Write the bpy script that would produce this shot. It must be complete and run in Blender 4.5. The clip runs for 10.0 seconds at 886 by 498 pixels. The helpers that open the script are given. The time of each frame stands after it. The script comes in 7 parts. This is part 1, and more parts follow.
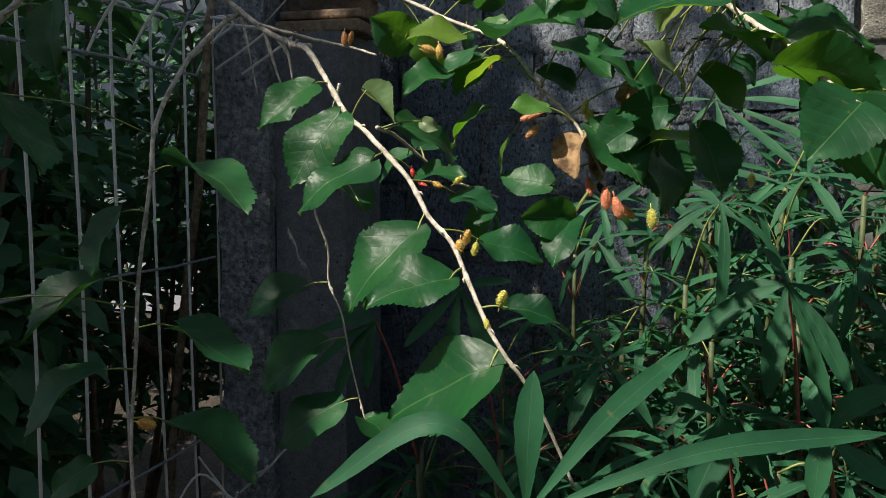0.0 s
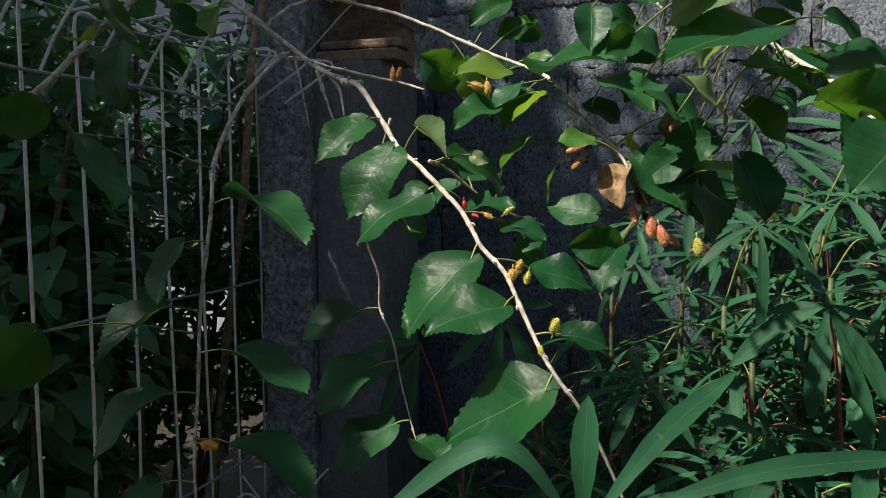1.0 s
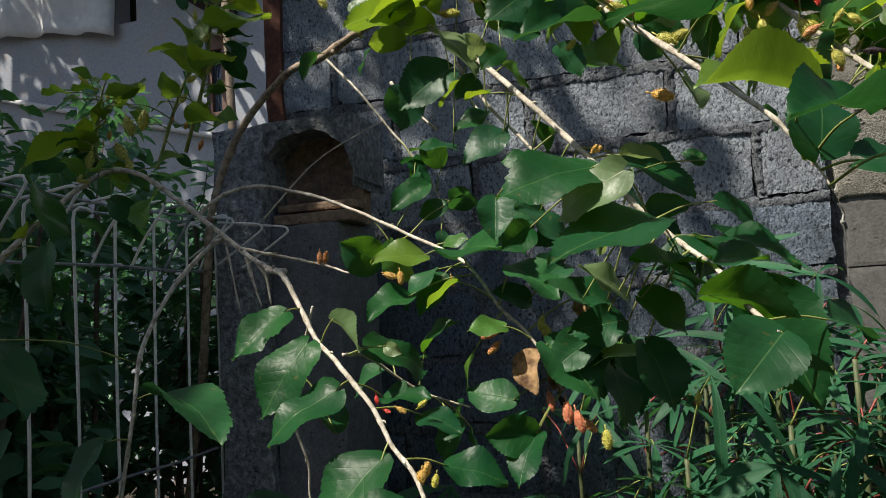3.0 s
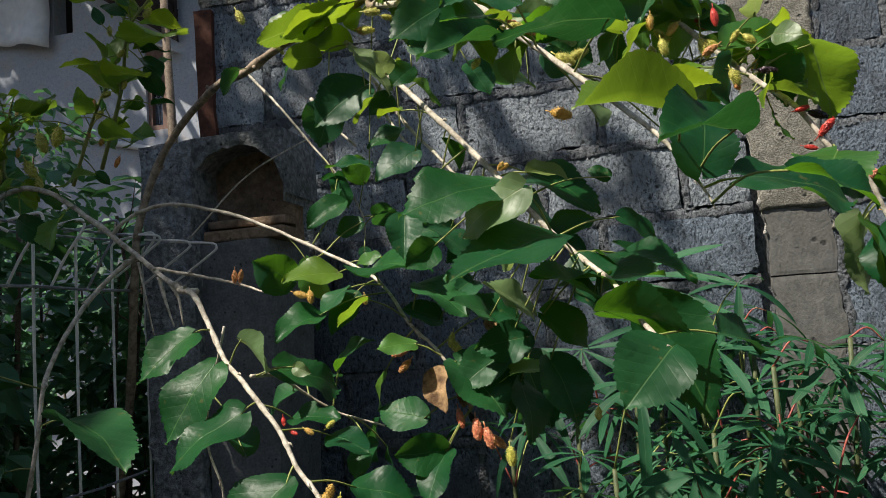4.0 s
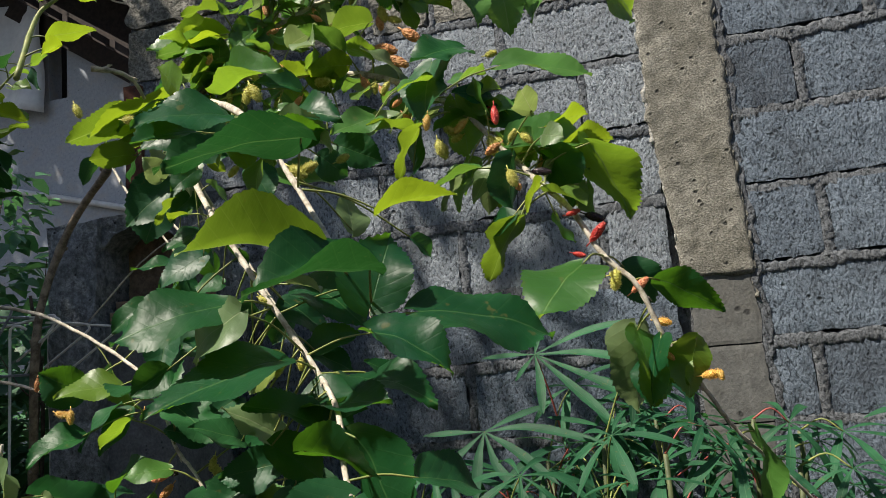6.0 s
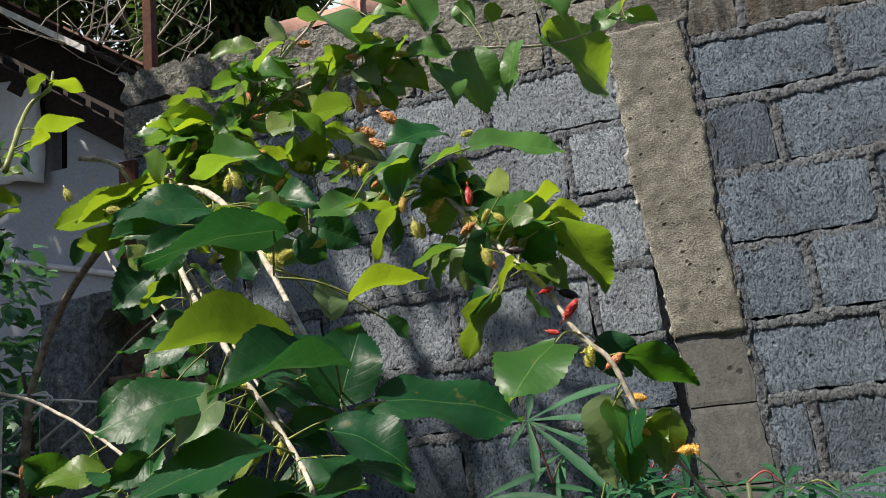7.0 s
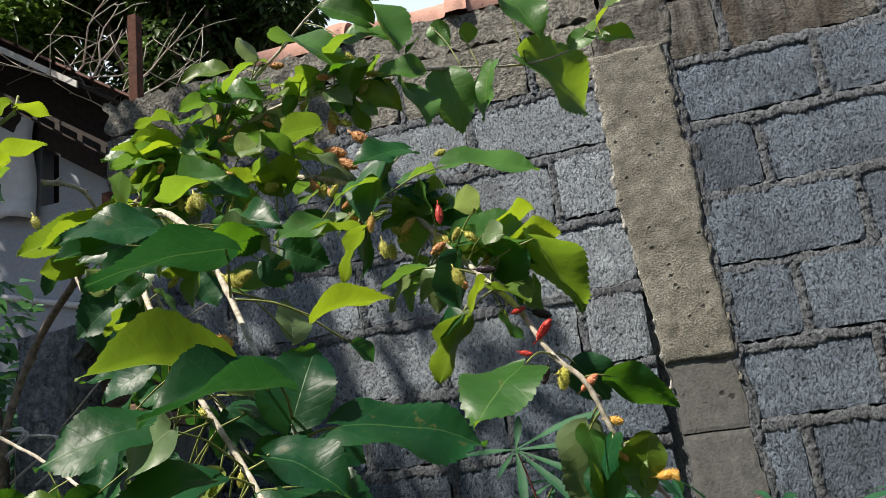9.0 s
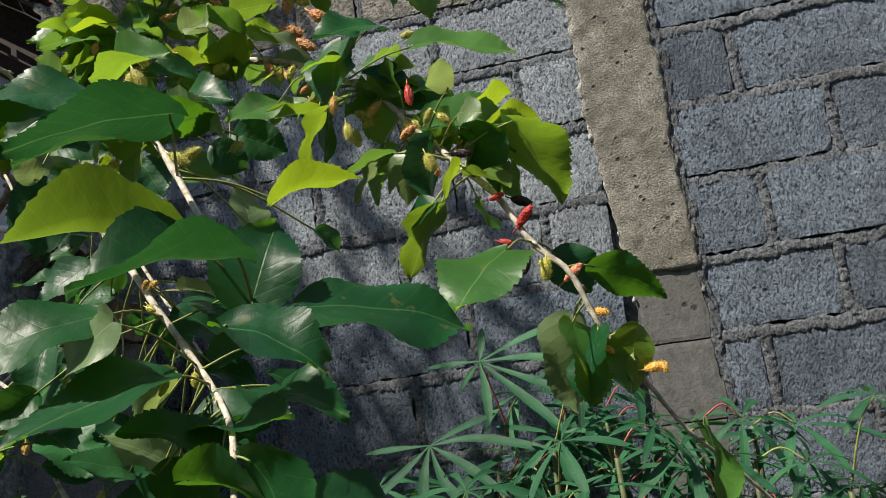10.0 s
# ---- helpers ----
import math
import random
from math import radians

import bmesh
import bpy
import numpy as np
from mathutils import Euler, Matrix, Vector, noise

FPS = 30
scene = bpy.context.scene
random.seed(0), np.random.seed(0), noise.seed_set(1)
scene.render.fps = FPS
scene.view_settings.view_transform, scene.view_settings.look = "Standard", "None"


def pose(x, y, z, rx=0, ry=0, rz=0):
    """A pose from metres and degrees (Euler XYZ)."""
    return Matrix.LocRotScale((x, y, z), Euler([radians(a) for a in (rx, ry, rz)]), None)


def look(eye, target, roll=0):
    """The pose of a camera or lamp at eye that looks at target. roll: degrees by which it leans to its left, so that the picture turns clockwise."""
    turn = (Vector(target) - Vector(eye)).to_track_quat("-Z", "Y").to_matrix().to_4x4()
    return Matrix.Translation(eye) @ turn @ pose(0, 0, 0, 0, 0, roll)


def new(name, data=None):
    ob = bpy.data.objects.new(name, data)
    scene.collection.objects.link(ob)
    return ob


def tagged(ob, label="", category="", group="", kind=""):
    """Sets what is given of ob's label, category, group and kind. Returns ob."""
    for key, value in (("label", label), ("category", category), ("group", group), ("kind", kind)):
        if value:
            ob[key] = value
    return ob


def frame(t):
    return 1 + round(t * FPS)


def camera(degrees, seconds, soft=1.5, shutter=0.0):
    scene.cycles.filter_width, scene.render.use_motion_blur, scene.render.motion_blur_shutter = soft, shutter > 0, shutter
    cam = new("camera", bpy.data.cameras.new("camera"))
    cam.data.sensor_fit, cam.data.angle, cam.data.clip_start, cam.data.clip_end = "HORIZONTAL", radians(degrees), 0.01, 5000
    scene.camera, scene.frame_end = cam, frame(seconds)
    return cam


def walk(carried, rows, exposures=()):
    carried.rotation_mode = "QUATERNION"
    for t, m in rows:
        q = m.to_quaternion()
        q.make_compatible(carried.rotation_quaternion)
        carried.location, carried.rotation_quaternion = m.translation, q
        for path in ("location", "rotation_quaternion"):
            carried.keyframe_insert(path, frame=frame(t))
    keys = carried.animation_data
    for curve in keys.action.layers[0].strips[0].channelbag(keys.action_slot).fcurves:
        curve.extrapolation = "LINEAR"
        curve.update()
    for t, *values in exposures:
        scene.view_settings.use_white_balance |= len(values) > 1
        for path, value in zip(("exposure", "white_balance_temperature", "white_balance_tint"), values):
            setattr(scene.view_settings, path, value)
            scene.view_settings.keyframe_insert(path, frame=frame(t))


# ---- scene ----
cam = camera(59.9, 10.0, soft=0.5)
PATH = [
    (0, (0.465, -0.188, 1.615), (-0.051, 1.732, 1.396), 0.3),
    (0.5, (0.453, -0.207, 1.62), (-0.066, 1.712, 1.402), 0.2),
    (1, (0.45, -0.227, 1.63), (-0.137, 1.677, 1.457), -0.4),
    (1.5, (0.462, -0.224, 1.643), (-0.138, 1.682, 1.552), -1.1),
    (2, (0.483, -0.205, 1.661), (-0.115, 1.703, 1.646), -2.1),
    (2.5, (0.508, -0.199, 1.685), (-0.075, 1.712, 1.766), -3.0),
    (2.7, (0.518, -0.2, 1.691), (-0.055, 1.712, 1.809), -3.1),
    (3.8, (0.577, -0.196, 1.701), (0.093, 1.735, 1.888), -3.8),
    (4, (0.581, -0.187, 1.7), (0.144, 1.756, 1.88), -4.2),
    (4.5, (0.632, -0.154, 1.697), (0.288, 1.809, 1.864), -4.6),
    (5, (0.741, -0.099, 1.717), (0.395, 1.863, 1.889), -4.9),
    (5.5, (0.812, -0.076, 1.738), (0.377, 1.863, 1.964), -4.7),
    (5.7, (0.824, -0.079, 1.745), (0.37, 1.851, 2.005), -4.7),
    (6.8, (0.859, -0.1, 1.763), (0.415, 1.804, 2.185), -6.6),
    (7, (0.867, -0.1, 1.769), (0.428, 1.797, 2.222), -6.7),
    (7.5, (0.886, -0.098, 1.771), (0.468, 1.78, 2.316), -7.0),
    (8, (0.913, -0.094, 1.771), (0.506, 1.774, 2.358), -7.4),
    (8.5, (0.924, -0.078, 1.768), (0.515, 1.791, 2.352), -7.5),
    (9, (0.886, -0.064, 1.761), (0.471, 1.82, 2.29), -7.6),
    (9.5, (0.838, -0.033, 1.743), (0.52, 1.899, 2.151), -8.5),
    (10, (0.85, 0.002, 1.739), (0.515, 1.946, 2.07), -8.2),
]
EXPOSURES = [(0.0, 0.68), (2.5, 0.61), (4.5, 0.64), (10.0, 0.68)]
walk(cam, [(t, look(eye, target, roll)) for t, eye, target, roll in PATH], EXPOSURES)

# ---- world and sun ----
SUN_TRAVEL = Vector((0.42, 0.37, -0.83)).normalized()
sun = new("sun", bpy.data.lights.new("sun", "SUN"))
sun.matrix_world = look((0, 0, 6), Vector((0, 0, 6)) + SUN_TRAVEL)
sun.data.energy, sun.data.angle, sun.data.color = 5.0, radians(0.6), (1.0, 0.92, 0.80)
world = bpy.data.worlds.new("sky")
scene.world = world
world.use_nodes = True
sky = world.node_tree.nodes.new("ShaderNodeTexSky")
sky.sky_type, sky.sun_disc = "NISHITA", False
sky.dust_density, sky.air_density = 1.6, 1.0
sky.sun_elevation = math.asin(-SUN_TRAVEL.z)
sky.sun_rotation = math.atan2(-SUN_TRAVEL.x, -SUN_TRAVEL.y)
world.node_tree.links.new(sky.outputs[0], world.node_tree.nodes["Background"].inputs[0])
world.node_tree.nodes["Background"].inputs[1].default_value = 0.062


# ---- materials ----
class Mat:
    """A small wrapper round a node material."""

    def __init__(self, name, rough=0.6, metal=0.0, spec=0.5):
        self.m = bpy.data.materials.new(name)
        self.m.use_nodes = True
        self.t = self.m.node_tree
        self.b = self.t.nodes["Principled BSDF"]
        self.set(self.b, "Roughness", rough)
        self.set(self.b, "Metallic", metal)
        self.set(self.b, "Specular IOR Level", spec)

    def set(self, node, key, value):
        if isinstance(value, bpy.types.NodeSocket):
            self.t.links.new(value, node.inputs[key])
        elif isinstance(value, tuple) and len(value) == 3 and node.inputs[key].type == "RGBA":
            node.inputs[key].default_value = (*value, 1)
        else:
            node.inputs[key].default_value = value

    def node(self, kind, out=0, props=(), **ins):
        n = self.t.nodes.new("ShaderNode" + kind)
        for k, v in props:
            if k == "operation":
                n.operation = v
            else:
                n.use_clamp = v
        for k, v in ins.items():
            self.set(n, int(k[1:]) if k[0] == "i" and k[1:].isdigit() else k.replace("_", " "), v)
        return n.outputs[out]

    def pos(self):
        return self.node("NewGeometry", 0)

    def noise(self, scale, detail=4.0, rough=0.6, vec=None):
        return self.node("TexNoise", 0, Vector=vec or self.pos(), Scale=scale, Detail=detail, Roughness=rough)

    def cells(self, scale, vec=None, randomness=1.0):
        return self.node("TexVoronoi", 0, Vector=vec or self.pos(), Scale=scale, Randomness=randomness)

    def math(self, op, a, b=0.0, clamp=False):
        return self.node("Math", 0, (("operation", op), ("use_clamp", clamp)), i0=a, i1=b)

    def ramp(self, fac, *stops):
        n = self.t.nodes.new("ShaderNodeValToRGB")
        e = n.color_ramp.elements
        while len(e) < len(stops):
            e.new(0.5)
        for el, (p, c) in zip(e, stops):
            el.position = p
            el.color = (*c, 1) if isinstance(c, tuple) else (c, c, c, 1)
        self.t.links.new(fac, n.inputs[0])
        return n.outputs[0]

    def mix(self, fac, a, b, blend="MIX"):
        n = self.t.nodes.new("ShaderNodeMix")
        n.data_type, n.blend_type = "RGBA", blend
        self.set(n, 0, fac)
        self.set(n, 6, a)
        self.set(n, 7, b)
        return n.outputs[2]

    def random(self):
        return self.node("ObjectInfo", 5)

    def bump(self, height, strength=0.5, distance=0.002):
        return self.node("Bump", 0, Height=height, Strength=strength, Distance=distance)

    def done(self, colour, normal=None, rough=None):
        self.set(self.b, "Base Color", colour)
        if normal is not None:
            self.set(self.b, "Normal", normal)
        if rough is not None:
            self.set(self.b, "Roughness", rough)
        return self.m


def concrete(name, dark, light, grain=160.0, depth=0.004, stain=(0.10, 0.10, 0.09), stain_from=0.62, tint=0.25, pits=55.0, stretch=1.0, contrast=0.6, lump=0.8):
    """Rough cast concrete: blotches, sandy grain, pits, stains."""
    m = Mat(name, 0.92, spec=0.25)
    drag = m.node("VectorMath", 0, (("operation", "MULTIPLY"),), i0=m.pos(), i1=(1.0, 1.0, stretch))
    big, mid, fine = m.noise(5, 5, 0.65), m.noise(30, 6, 0.75, drag), m.noise(grain, 3.2, 0.62, drag)
    col = m.mix(m.ramp(mid, (0.33, 0.0), (0.68, 1.0)), dark, light)
    col = m.mix(m.math("MULTIPLY", m.ramp(fine, (0.40, 1.0), (0.58, 0.0)), contrast), col, tuple(c * 0.30 for c in dark))
    col = m.mix(m.ramp(big, (stain_from - 0.1, 0.0), (stain_from + 0.12, 0.6)), col, stain)
    hole = m.ramp(m.cells(pits), (0.10, 1.0), (0.22, 0.0))
    hole = m.math("MULTIPLY", hole, m.ramp(m.noise(14, 2), (0.50, 0.0), (0.58, 1.0)))
    col = m.mix(m.math("MULTIPLY", hole, 0.85), col, (0.04, 0.04, 0.04))
    col = m.mix(tint, col, m.mix(m.random(), (0.30, 0.30, 0.32), (1.0, 1.0, 1.0)), "MULTIPLY")
    h = m.math("ADD", m.math("MULTIPLY", fine, 0.55), m.math("MULTIPLY", mid, lump))
    h = m.math("SUBTRACT", h, m.math("MULTIPLY", hole, 0.5))
    return m.done(col, m.bump(h, 1.0, depth))


def block_stone(name, dark, light, stain):
    """Cast hollow-block concrete: coarse open grit dragged upright, smears, pits and damp stains."""
    m = Mat(name, 0.93, spec=0.22)
    tilt = m.node("Mapping", 0, Vector=m.pos(), Rotation=(0.0, 0.35, 0.0), Scale=(1.0, 1.0, 0.55))
    big, mid = m.noise(4.5, 5, 0.65), m.noise(26, 6, 0.75)
    coarse, grit = m.noise(135, 5, 0.70, tilt), m.cells(190, tilt)
    col = m.mix(m.ramp(mid, (0.33, 0.0), (0.68, 1.0)), dark, light)
    # grit hollows darker, crests lighter: relief shading put into the colour besides the bump
    col = m.mix(m.math("MULTIPLY", m.ramp(coarse, (0.37, 1.0), (0.49, 0.0)), 0.88), col, tuple(c * 0.22 for c in dark))
    col = m.mix(m.math("MULTIPLY", m.ramp(coarse, (0.57, 0.0), (0.72, 1.0)), 0.50), col, tuple(min(c * 1.55, 0.8) for c in light))
    col = m.mix(m.ramp(big, (0.47, 0.0), (0.68, 0.80)), col, stain)
    hole = m.math("MULTIPLY", m.ramp(m.cells(36), (0.10, 1.0), (0.26, 0.0)), m.ramp(m.noise(11, 2), (0.55, 0.0), (0.62, 1.0)))
    col = m.mix(m.math("MULTIPLY", hole, 0.8), col, (0.03, 0.03, 0.03))
    col = m.mix(0.45, col, m.mix(m.random(), (0.38, 0.38, 0.40), (1.0, 1.0, 1.0)), "MULTIPLY")
    h = m.math("ADD", m.math("SUBTRACT", m.math("MULTIPLY", coarse, 0.85), m.math("MULTIPLY", grit, 0.25)), m.math("MULTIPLY", mid, 0.8))
    return m.done(col, m.bump(m.math("SUBTRACT", h, m.math("MULTIPLY", hole, 0.6)), 1.0, 0.014))


def streaked(name, dark, light, rust):
    """Old cement under a coping: rain streaks run down it in black and rust."""
    m = Mat(name, 0.93, spec=0.2)
    run = m.node("Mapping", 0, Vector=m.pos(), Scale=(1.0, 1.0, 0.12))
    wash, patch, coarse = m.noise(17, 5, 0.7, run), m.noise(8, 5, 0.7), m.noise(130, 4, 0.68)
    col = m.mix(m.ramp(patch, (0.36, 0.0), (0.64, 1.0)), dark, light)
    col = m.mix(m.ramp(wash, (0.50, 0.0), (0.62, 0.75)), col, (0.028, 0.024, 0.020))
    col = m.mix(m.ramp(m.noise(11, 4, 0.6, run), (0.52, 0.0), (0.66, 0.6)), col, rust)
    col = m.mix(m.math("MULTIPLY", m.ramp(coarse, (0.38, 1.0), (0.50, 0.0)), 0.5), col, tuple(c * 0.3 for c in dark))
    h = m.math("ADD", m.math("MULTIPLY", coarse, 0.7), m.math("MULTIPLY", m.noise(30, 5, 0.7), 1.0))
    return m.done(col, m.bump(h, 1.0, 0.012))


BLOCK = block_stone("block_concrete", (0.140, 0.176, 0.222), (0.256, 0.312, 0.380), (0.088, 0.102, 0.122))
PALE_BLOCK = block_stone("pale_block_concrete", (0.285, 0.325, 0.370), (0.500, 0.555, 0.610), (0.22, 0.235, 0.25))
STAINED = streaked("stained_block_concrete", (0.075, 0.070, 0.062), (0.24, 0.235, 0.215), (0.085, 0.062, 0.045))
MORTAR = block_stone("mortar", (0.140, 0.152, 0.168), (0.275, 0.298, 0.325), (0.10, 0.103, 0.108))
LIME = concrete("pale_mortar", (0.34, 0.335, 0.31), (0.60, 0.59, 0.55), grain=130, depth=0.010, contrast=0.4, tint=0.0)
RENDER = concrete("column_concrete", (0.240, 0.230, 0.195), (0.430, 0.416, 0.362), grain=210, depth=0.009, stain=(0.105, 0.100, 0.078), stain_from=0.52, pits=34, contrast=0.62, lump=0.22)
CAST = concrete("smooth_cast_concrete", (0.112, 0.114, 0.111), (0.195, 0.196, 0.188), grain=150, depth=0.003, pits=22, stretch=0.8, stain=(0.12, 0.115, 0.10), stain_from=0.55, contrast=0.2, lump=0.3)
CAP = concrete("mossy_cap_concrete", (0.21, 0.205, 0.18), (0.48, 0.462, 0.41), grain=95, depth=0.016, stain=(0.10, 0.10, 0.08), stain_from=0.56, contrast=0.7)
POST = concrete("post_concrete", (0.125, 0.140, 0.152), (0.52, 0.55, 0.585), grain=70, depth=0.016, stain=(0.10, 0.115, 0.09), stain_from=0.58, contrast=0.5)
PANEL = concrete("post_panel_concrete", (0.135, 0.144, 0.153), (0.255, 0.268, 0.282), grain=150, depth=0.002, stain=(0.09, 0.09, 0.08), contrast=0.3)
CLAY = concrete("brown_clay", (0.21, 0.15, 0.10), (0.40, 0.29, 0.20), grain=60, depth=0.003, stain=(0.05, 0.035, 0.025), contrast=0.25)
RUST = concrete("rusty_iron", (0.085, 0.036, 0.025), (0.17, 0.072, 0.048), grain=90, depth=0.002, stain=(0.06, 0.04, 0.035), contrast=0.25)
TERRA = concrete("terracotta", (0.46, 0.255, 0.20), (0.62, 0.37, 0.30), grain=240, depth=0.001, stain=(0.30, 0.17, 0.13), tint=0.1, contrast=0.15)
PLASTER = concrete("house_plaster", (0.31, 0.335, 0.385), (0.42, 0.45, 0.505), grain=20, depth=0.001, stain=(0.42, 0.36, 0.30), stain_from=0.6, tint=0.0, contrast=0.08)
SOIL = concrete("dark_soil", (0.035, 0.027, 0.02), (0.09, 0.07, 0.05), grain=60, depth=0.02, tint=0.0)


def plain(name, dark, light, rough=0.6, metal=0.0, scale=30.0, depth=0.0008, spec=0.4):
    m = Mat(name, rough, metal, spec)
    n = m.noise(scale, 5, 0.65)
    col = m.mix(m.ramp(n, (0.35, 0.0), (0.65, 1.0)), dark, light)
    col = m.mix(0.3, col, m.mix(m.random(), (0.55, 0.55, 0.55), (1.0, 1.0, 1.0)), "MULTIPLY")
    return m.done(col, m.bump(n, 0.6, depth))


WIRE = plain("galvanised_wire", (0.72, 0.70, 0.66), (0.88, 0.87, 0.83), 0.4, 0.0, 60, 0.0004)
WIRE_DARK = plain("weathered_wire", (0.20, 0.21, 0.23), (0.38, 0.39, 0.42), 0.5, 0.2, 60, 0.0004)
# roof wood near black: the shade under the eaves is put into its colour
ROOF_WOOD = plain("eave_shaded_wood", (0.014, 0.010, 0.008), (0.040, 0.026, 0.021), 0.85, 0, 18)
ROOF_TILE = plain("old_roof_tile", (0.10, 0.05, 0.04), (0.22, 0.12, 0.09), 0.85, 0, 12, 0.003)
FASCIA = plain("grey_fascia", (0.45, 0.44, 0.42), (0.62, 0.61, 0.58), 0.7, 0, 12)
FRAME_WOOD = plain("window_frame_wood", (0.14, 0.08, 0.06), (0.22, 0.13, 0.10), 0.6, 0, 20)
DARK_IRON = plain("dark_grille_iron", (0.02, 0.025, 0.035), (0.05, 0.055, 0.07), 0.5, 0.5, 20)
CLOTH = plain("pale_sheet", (0.60, 0.61, 0.64), (0.72, 0.73, 0.75), 0.8, 0, 8, 0.002)
PIPE = plain("pale_pipe", (0.55, 0.56, 0.58), (0.70, 0.71, 0.72), 0.4, 0, 10)
INSIDE = plain("unlit_room", (0.02, 0.02, 0.02), (0.04, 0.035, 0.03), 0.9)
glass = Mat("window_glass", 0.05)
glass.set(glass.b, "Transmission Weight", 0.6)
GLASS = glass.done((0.25, 0.30, 0.38))


def bark(name, dark, light, scale=90.0):
    m = Mat(name, 0.75, spec=0.3)
    n, s = m.noise(scale, 5, 0.7), m.cells(260)
    col = m.mix(m.ramp(n, (0.36, 0.0), (0.62, 1.0)), dark, light)
    col = m.mix(m.math("MULTIPLY", m.ramp(s, (0.08, 1.0), (0.2, 0.0)), 0.5), col, (0.62, 0.55, 0.43))
    return m.done(col, m.bump(n, 0.8, 0.002))


BARK = bark("pale_twig_bark", (0.28, 0.24, 0.185), (0.63, 0.58, 0.49))
LIMB = bark("grey_limb_bark", (0.13, 0.095, 0.065), (0.40, 0.32, 0.23), 45)
TRUNK = bark("dark_trunk_bark", (0.06, 0.043, 0.03), (0.16, 0.12, 0.085), 30)
STALK = plain("green_stalk", (0.15, 0.20, 0.045), (0.30, 0.32, 0.10), 0.5, 0, 60)
CANE = plain("cassava_cane", (0.05, 0.07, 0.03), (0.12, 0.14, 0.06), 0.6, 0, 50)
RED_STALK = plain("red_stalk", (0.26, 0.05, 0.05), (0.42, 0.12, 0.09), 0.5, 0, 60)
DEAD = plain("dead_leaf", (0.11, 0.06, 0.028), (0.42, 0.27, 0.13), 0.8, 0, 70, 0.006)


def foliage(name, dark, light, glow, vein, rough=0.38, amount=0.35, ribs=7.0, slant=0.75, rib_bump=0.0017, quilted=0.45, spec=0.5):
    """A leaf: gloss on top, light shining through, veins along the leaf's own axes."""
    m = Mat(name, rough, spec=spec)
    sep = m.t.nodes.new("ShaderNodeSeparateXYZ")
    m.t.links.new(m.node("UVMap", 0), sep.inputs[0])
    x, y = sep.outputs[0], m.math("ABSOLUTE", m.math("SUBTRACT", sep.outputs[1], 0.5))
    mid = m.ramp(y, (0.0, 1.0), (0.004, 0.8), (0.011, 0.0))
    run = m.math("MULTIPLY", m.math("SUBTRACT", x, m.math("MULTIPLY", y, slant)), ribs)
    lat = m.math("ABSOLUTE", m.math("SUBTRACT", m.math("FRACT", run), 0.5))
    line = m.ramp(lat, (0.0, 1.0), (0.055, 0.0))
    net = m.math("FRACT", m.math("ADD", m.math("MULTIPLY", m.math("ADD", x, m.math("MULTIPLY", y, 0.5)), ribs * 5.0), m.math("MULTIPLY", m.noise(60, 2), 1.2)))
    net = m.ramp(m.math("ABSOLUTE", m.math("SUBTRACT", net, 0.5)), (0.0, 1.0), (0.16, 0.0))
    quilt = m.math("MULTIPLY", lat, m.math("SUBTRACT", 1.0, lat))
    veins = m.math("MAXIMUM", mid, m.math("MAXIMUM", m.math("MULTIPLY", line, 0.24), m.math("MULTIPLY", net, 0.08)), True)
    patch = m.noise(22, 4)
    col = m.mix(m.random(), dark, light)
    col = m.mix(m.ramp(patch, (0.35, 0.0), (0.75, 0.4)), col, light)
    col = m.mix(m.ramp(m.noise(9, 3), (0.38, 0.5), (0.60, 0.0)), col, tuple(c * 0.5 for c in dark))
    col = m.mix(m.math("MULTIPLY", m.ramp(m.noise(85, 2), (0.67, 0.0), (0.72, 1.0)), 0.35), col, (0.16, 0.13, 0.04))
    col = m.mix(m.math("MULTIPLY", veins, 0.50), col, vein)
    h = m.math("ADD", m.math("MULTIPLY", quilt, quilted * 0.55), m.math("ADD", m.math("MULTIPLY", m.noise(60, 2), 0.75), m.math("MULTIPLY", m.noise(330, 2), 0.07)))
    nrm = m.bump(m.math("SUBTRACT", h, m.math("MULTIPLY", veins, 0.15)), 0.75, rib_bump)
    m.done(col, nrm, m.math("ADD", rough - 0.06, m.math("MULTIPLY", m.noise(38, 4), 0.28)))
    thin = m.t.nodes.new("ShaderNodeBsdfTranslucent")
    m.set(thin, "Color", m.mix(m.math("MULTIPLY", veins, 1.3, True), m.mix(m.random(), glow, light), vein))
    m.set(thin, "Normal", nrm)
    both = m.t.nodes.new("ShaderNodeMixShader")
    both.inputs[0].default_value = amount
    m.t.links.new(m.b.outputs[0], both.inputs[1])
    m.t.links.new(thin.outputs[0], both.inputs[2])
    m.t.links.new(both.outputs[0], m.t.nodes["Material Output"].inputs[0])
    return m.m


LEAF = foliage("mulberry_leaf", (0.004, 0.048, 0.022), (0.018, 0.100, 0.022), (0.17, 0.43, 0.015), (0.085, 0.20, 0.05), 0.33, 0.31, spec=0.24)
# fresher leaves, lightened further: sunlight on the crown is put into the colour
FRESH_SUNLIT = foliage("fresh_sunlit_mulberry_leaf", (0.034, 0.132, 0.026), (0.092, 0.232, 0.040), (0.38, 0.60, 0.03), (0.20, 0.34, 0.08), 0.33, 0.37, spec=0.45)
YOUNG = foliage("young_mulberry_leaf", (0.065, 0.155, 0.013), (0.135, 0.24, 0.02), (0.46, 0.62, 0.02), (0.26, 0.38, 0.06), 0.36, 0.42, spec=0.55)
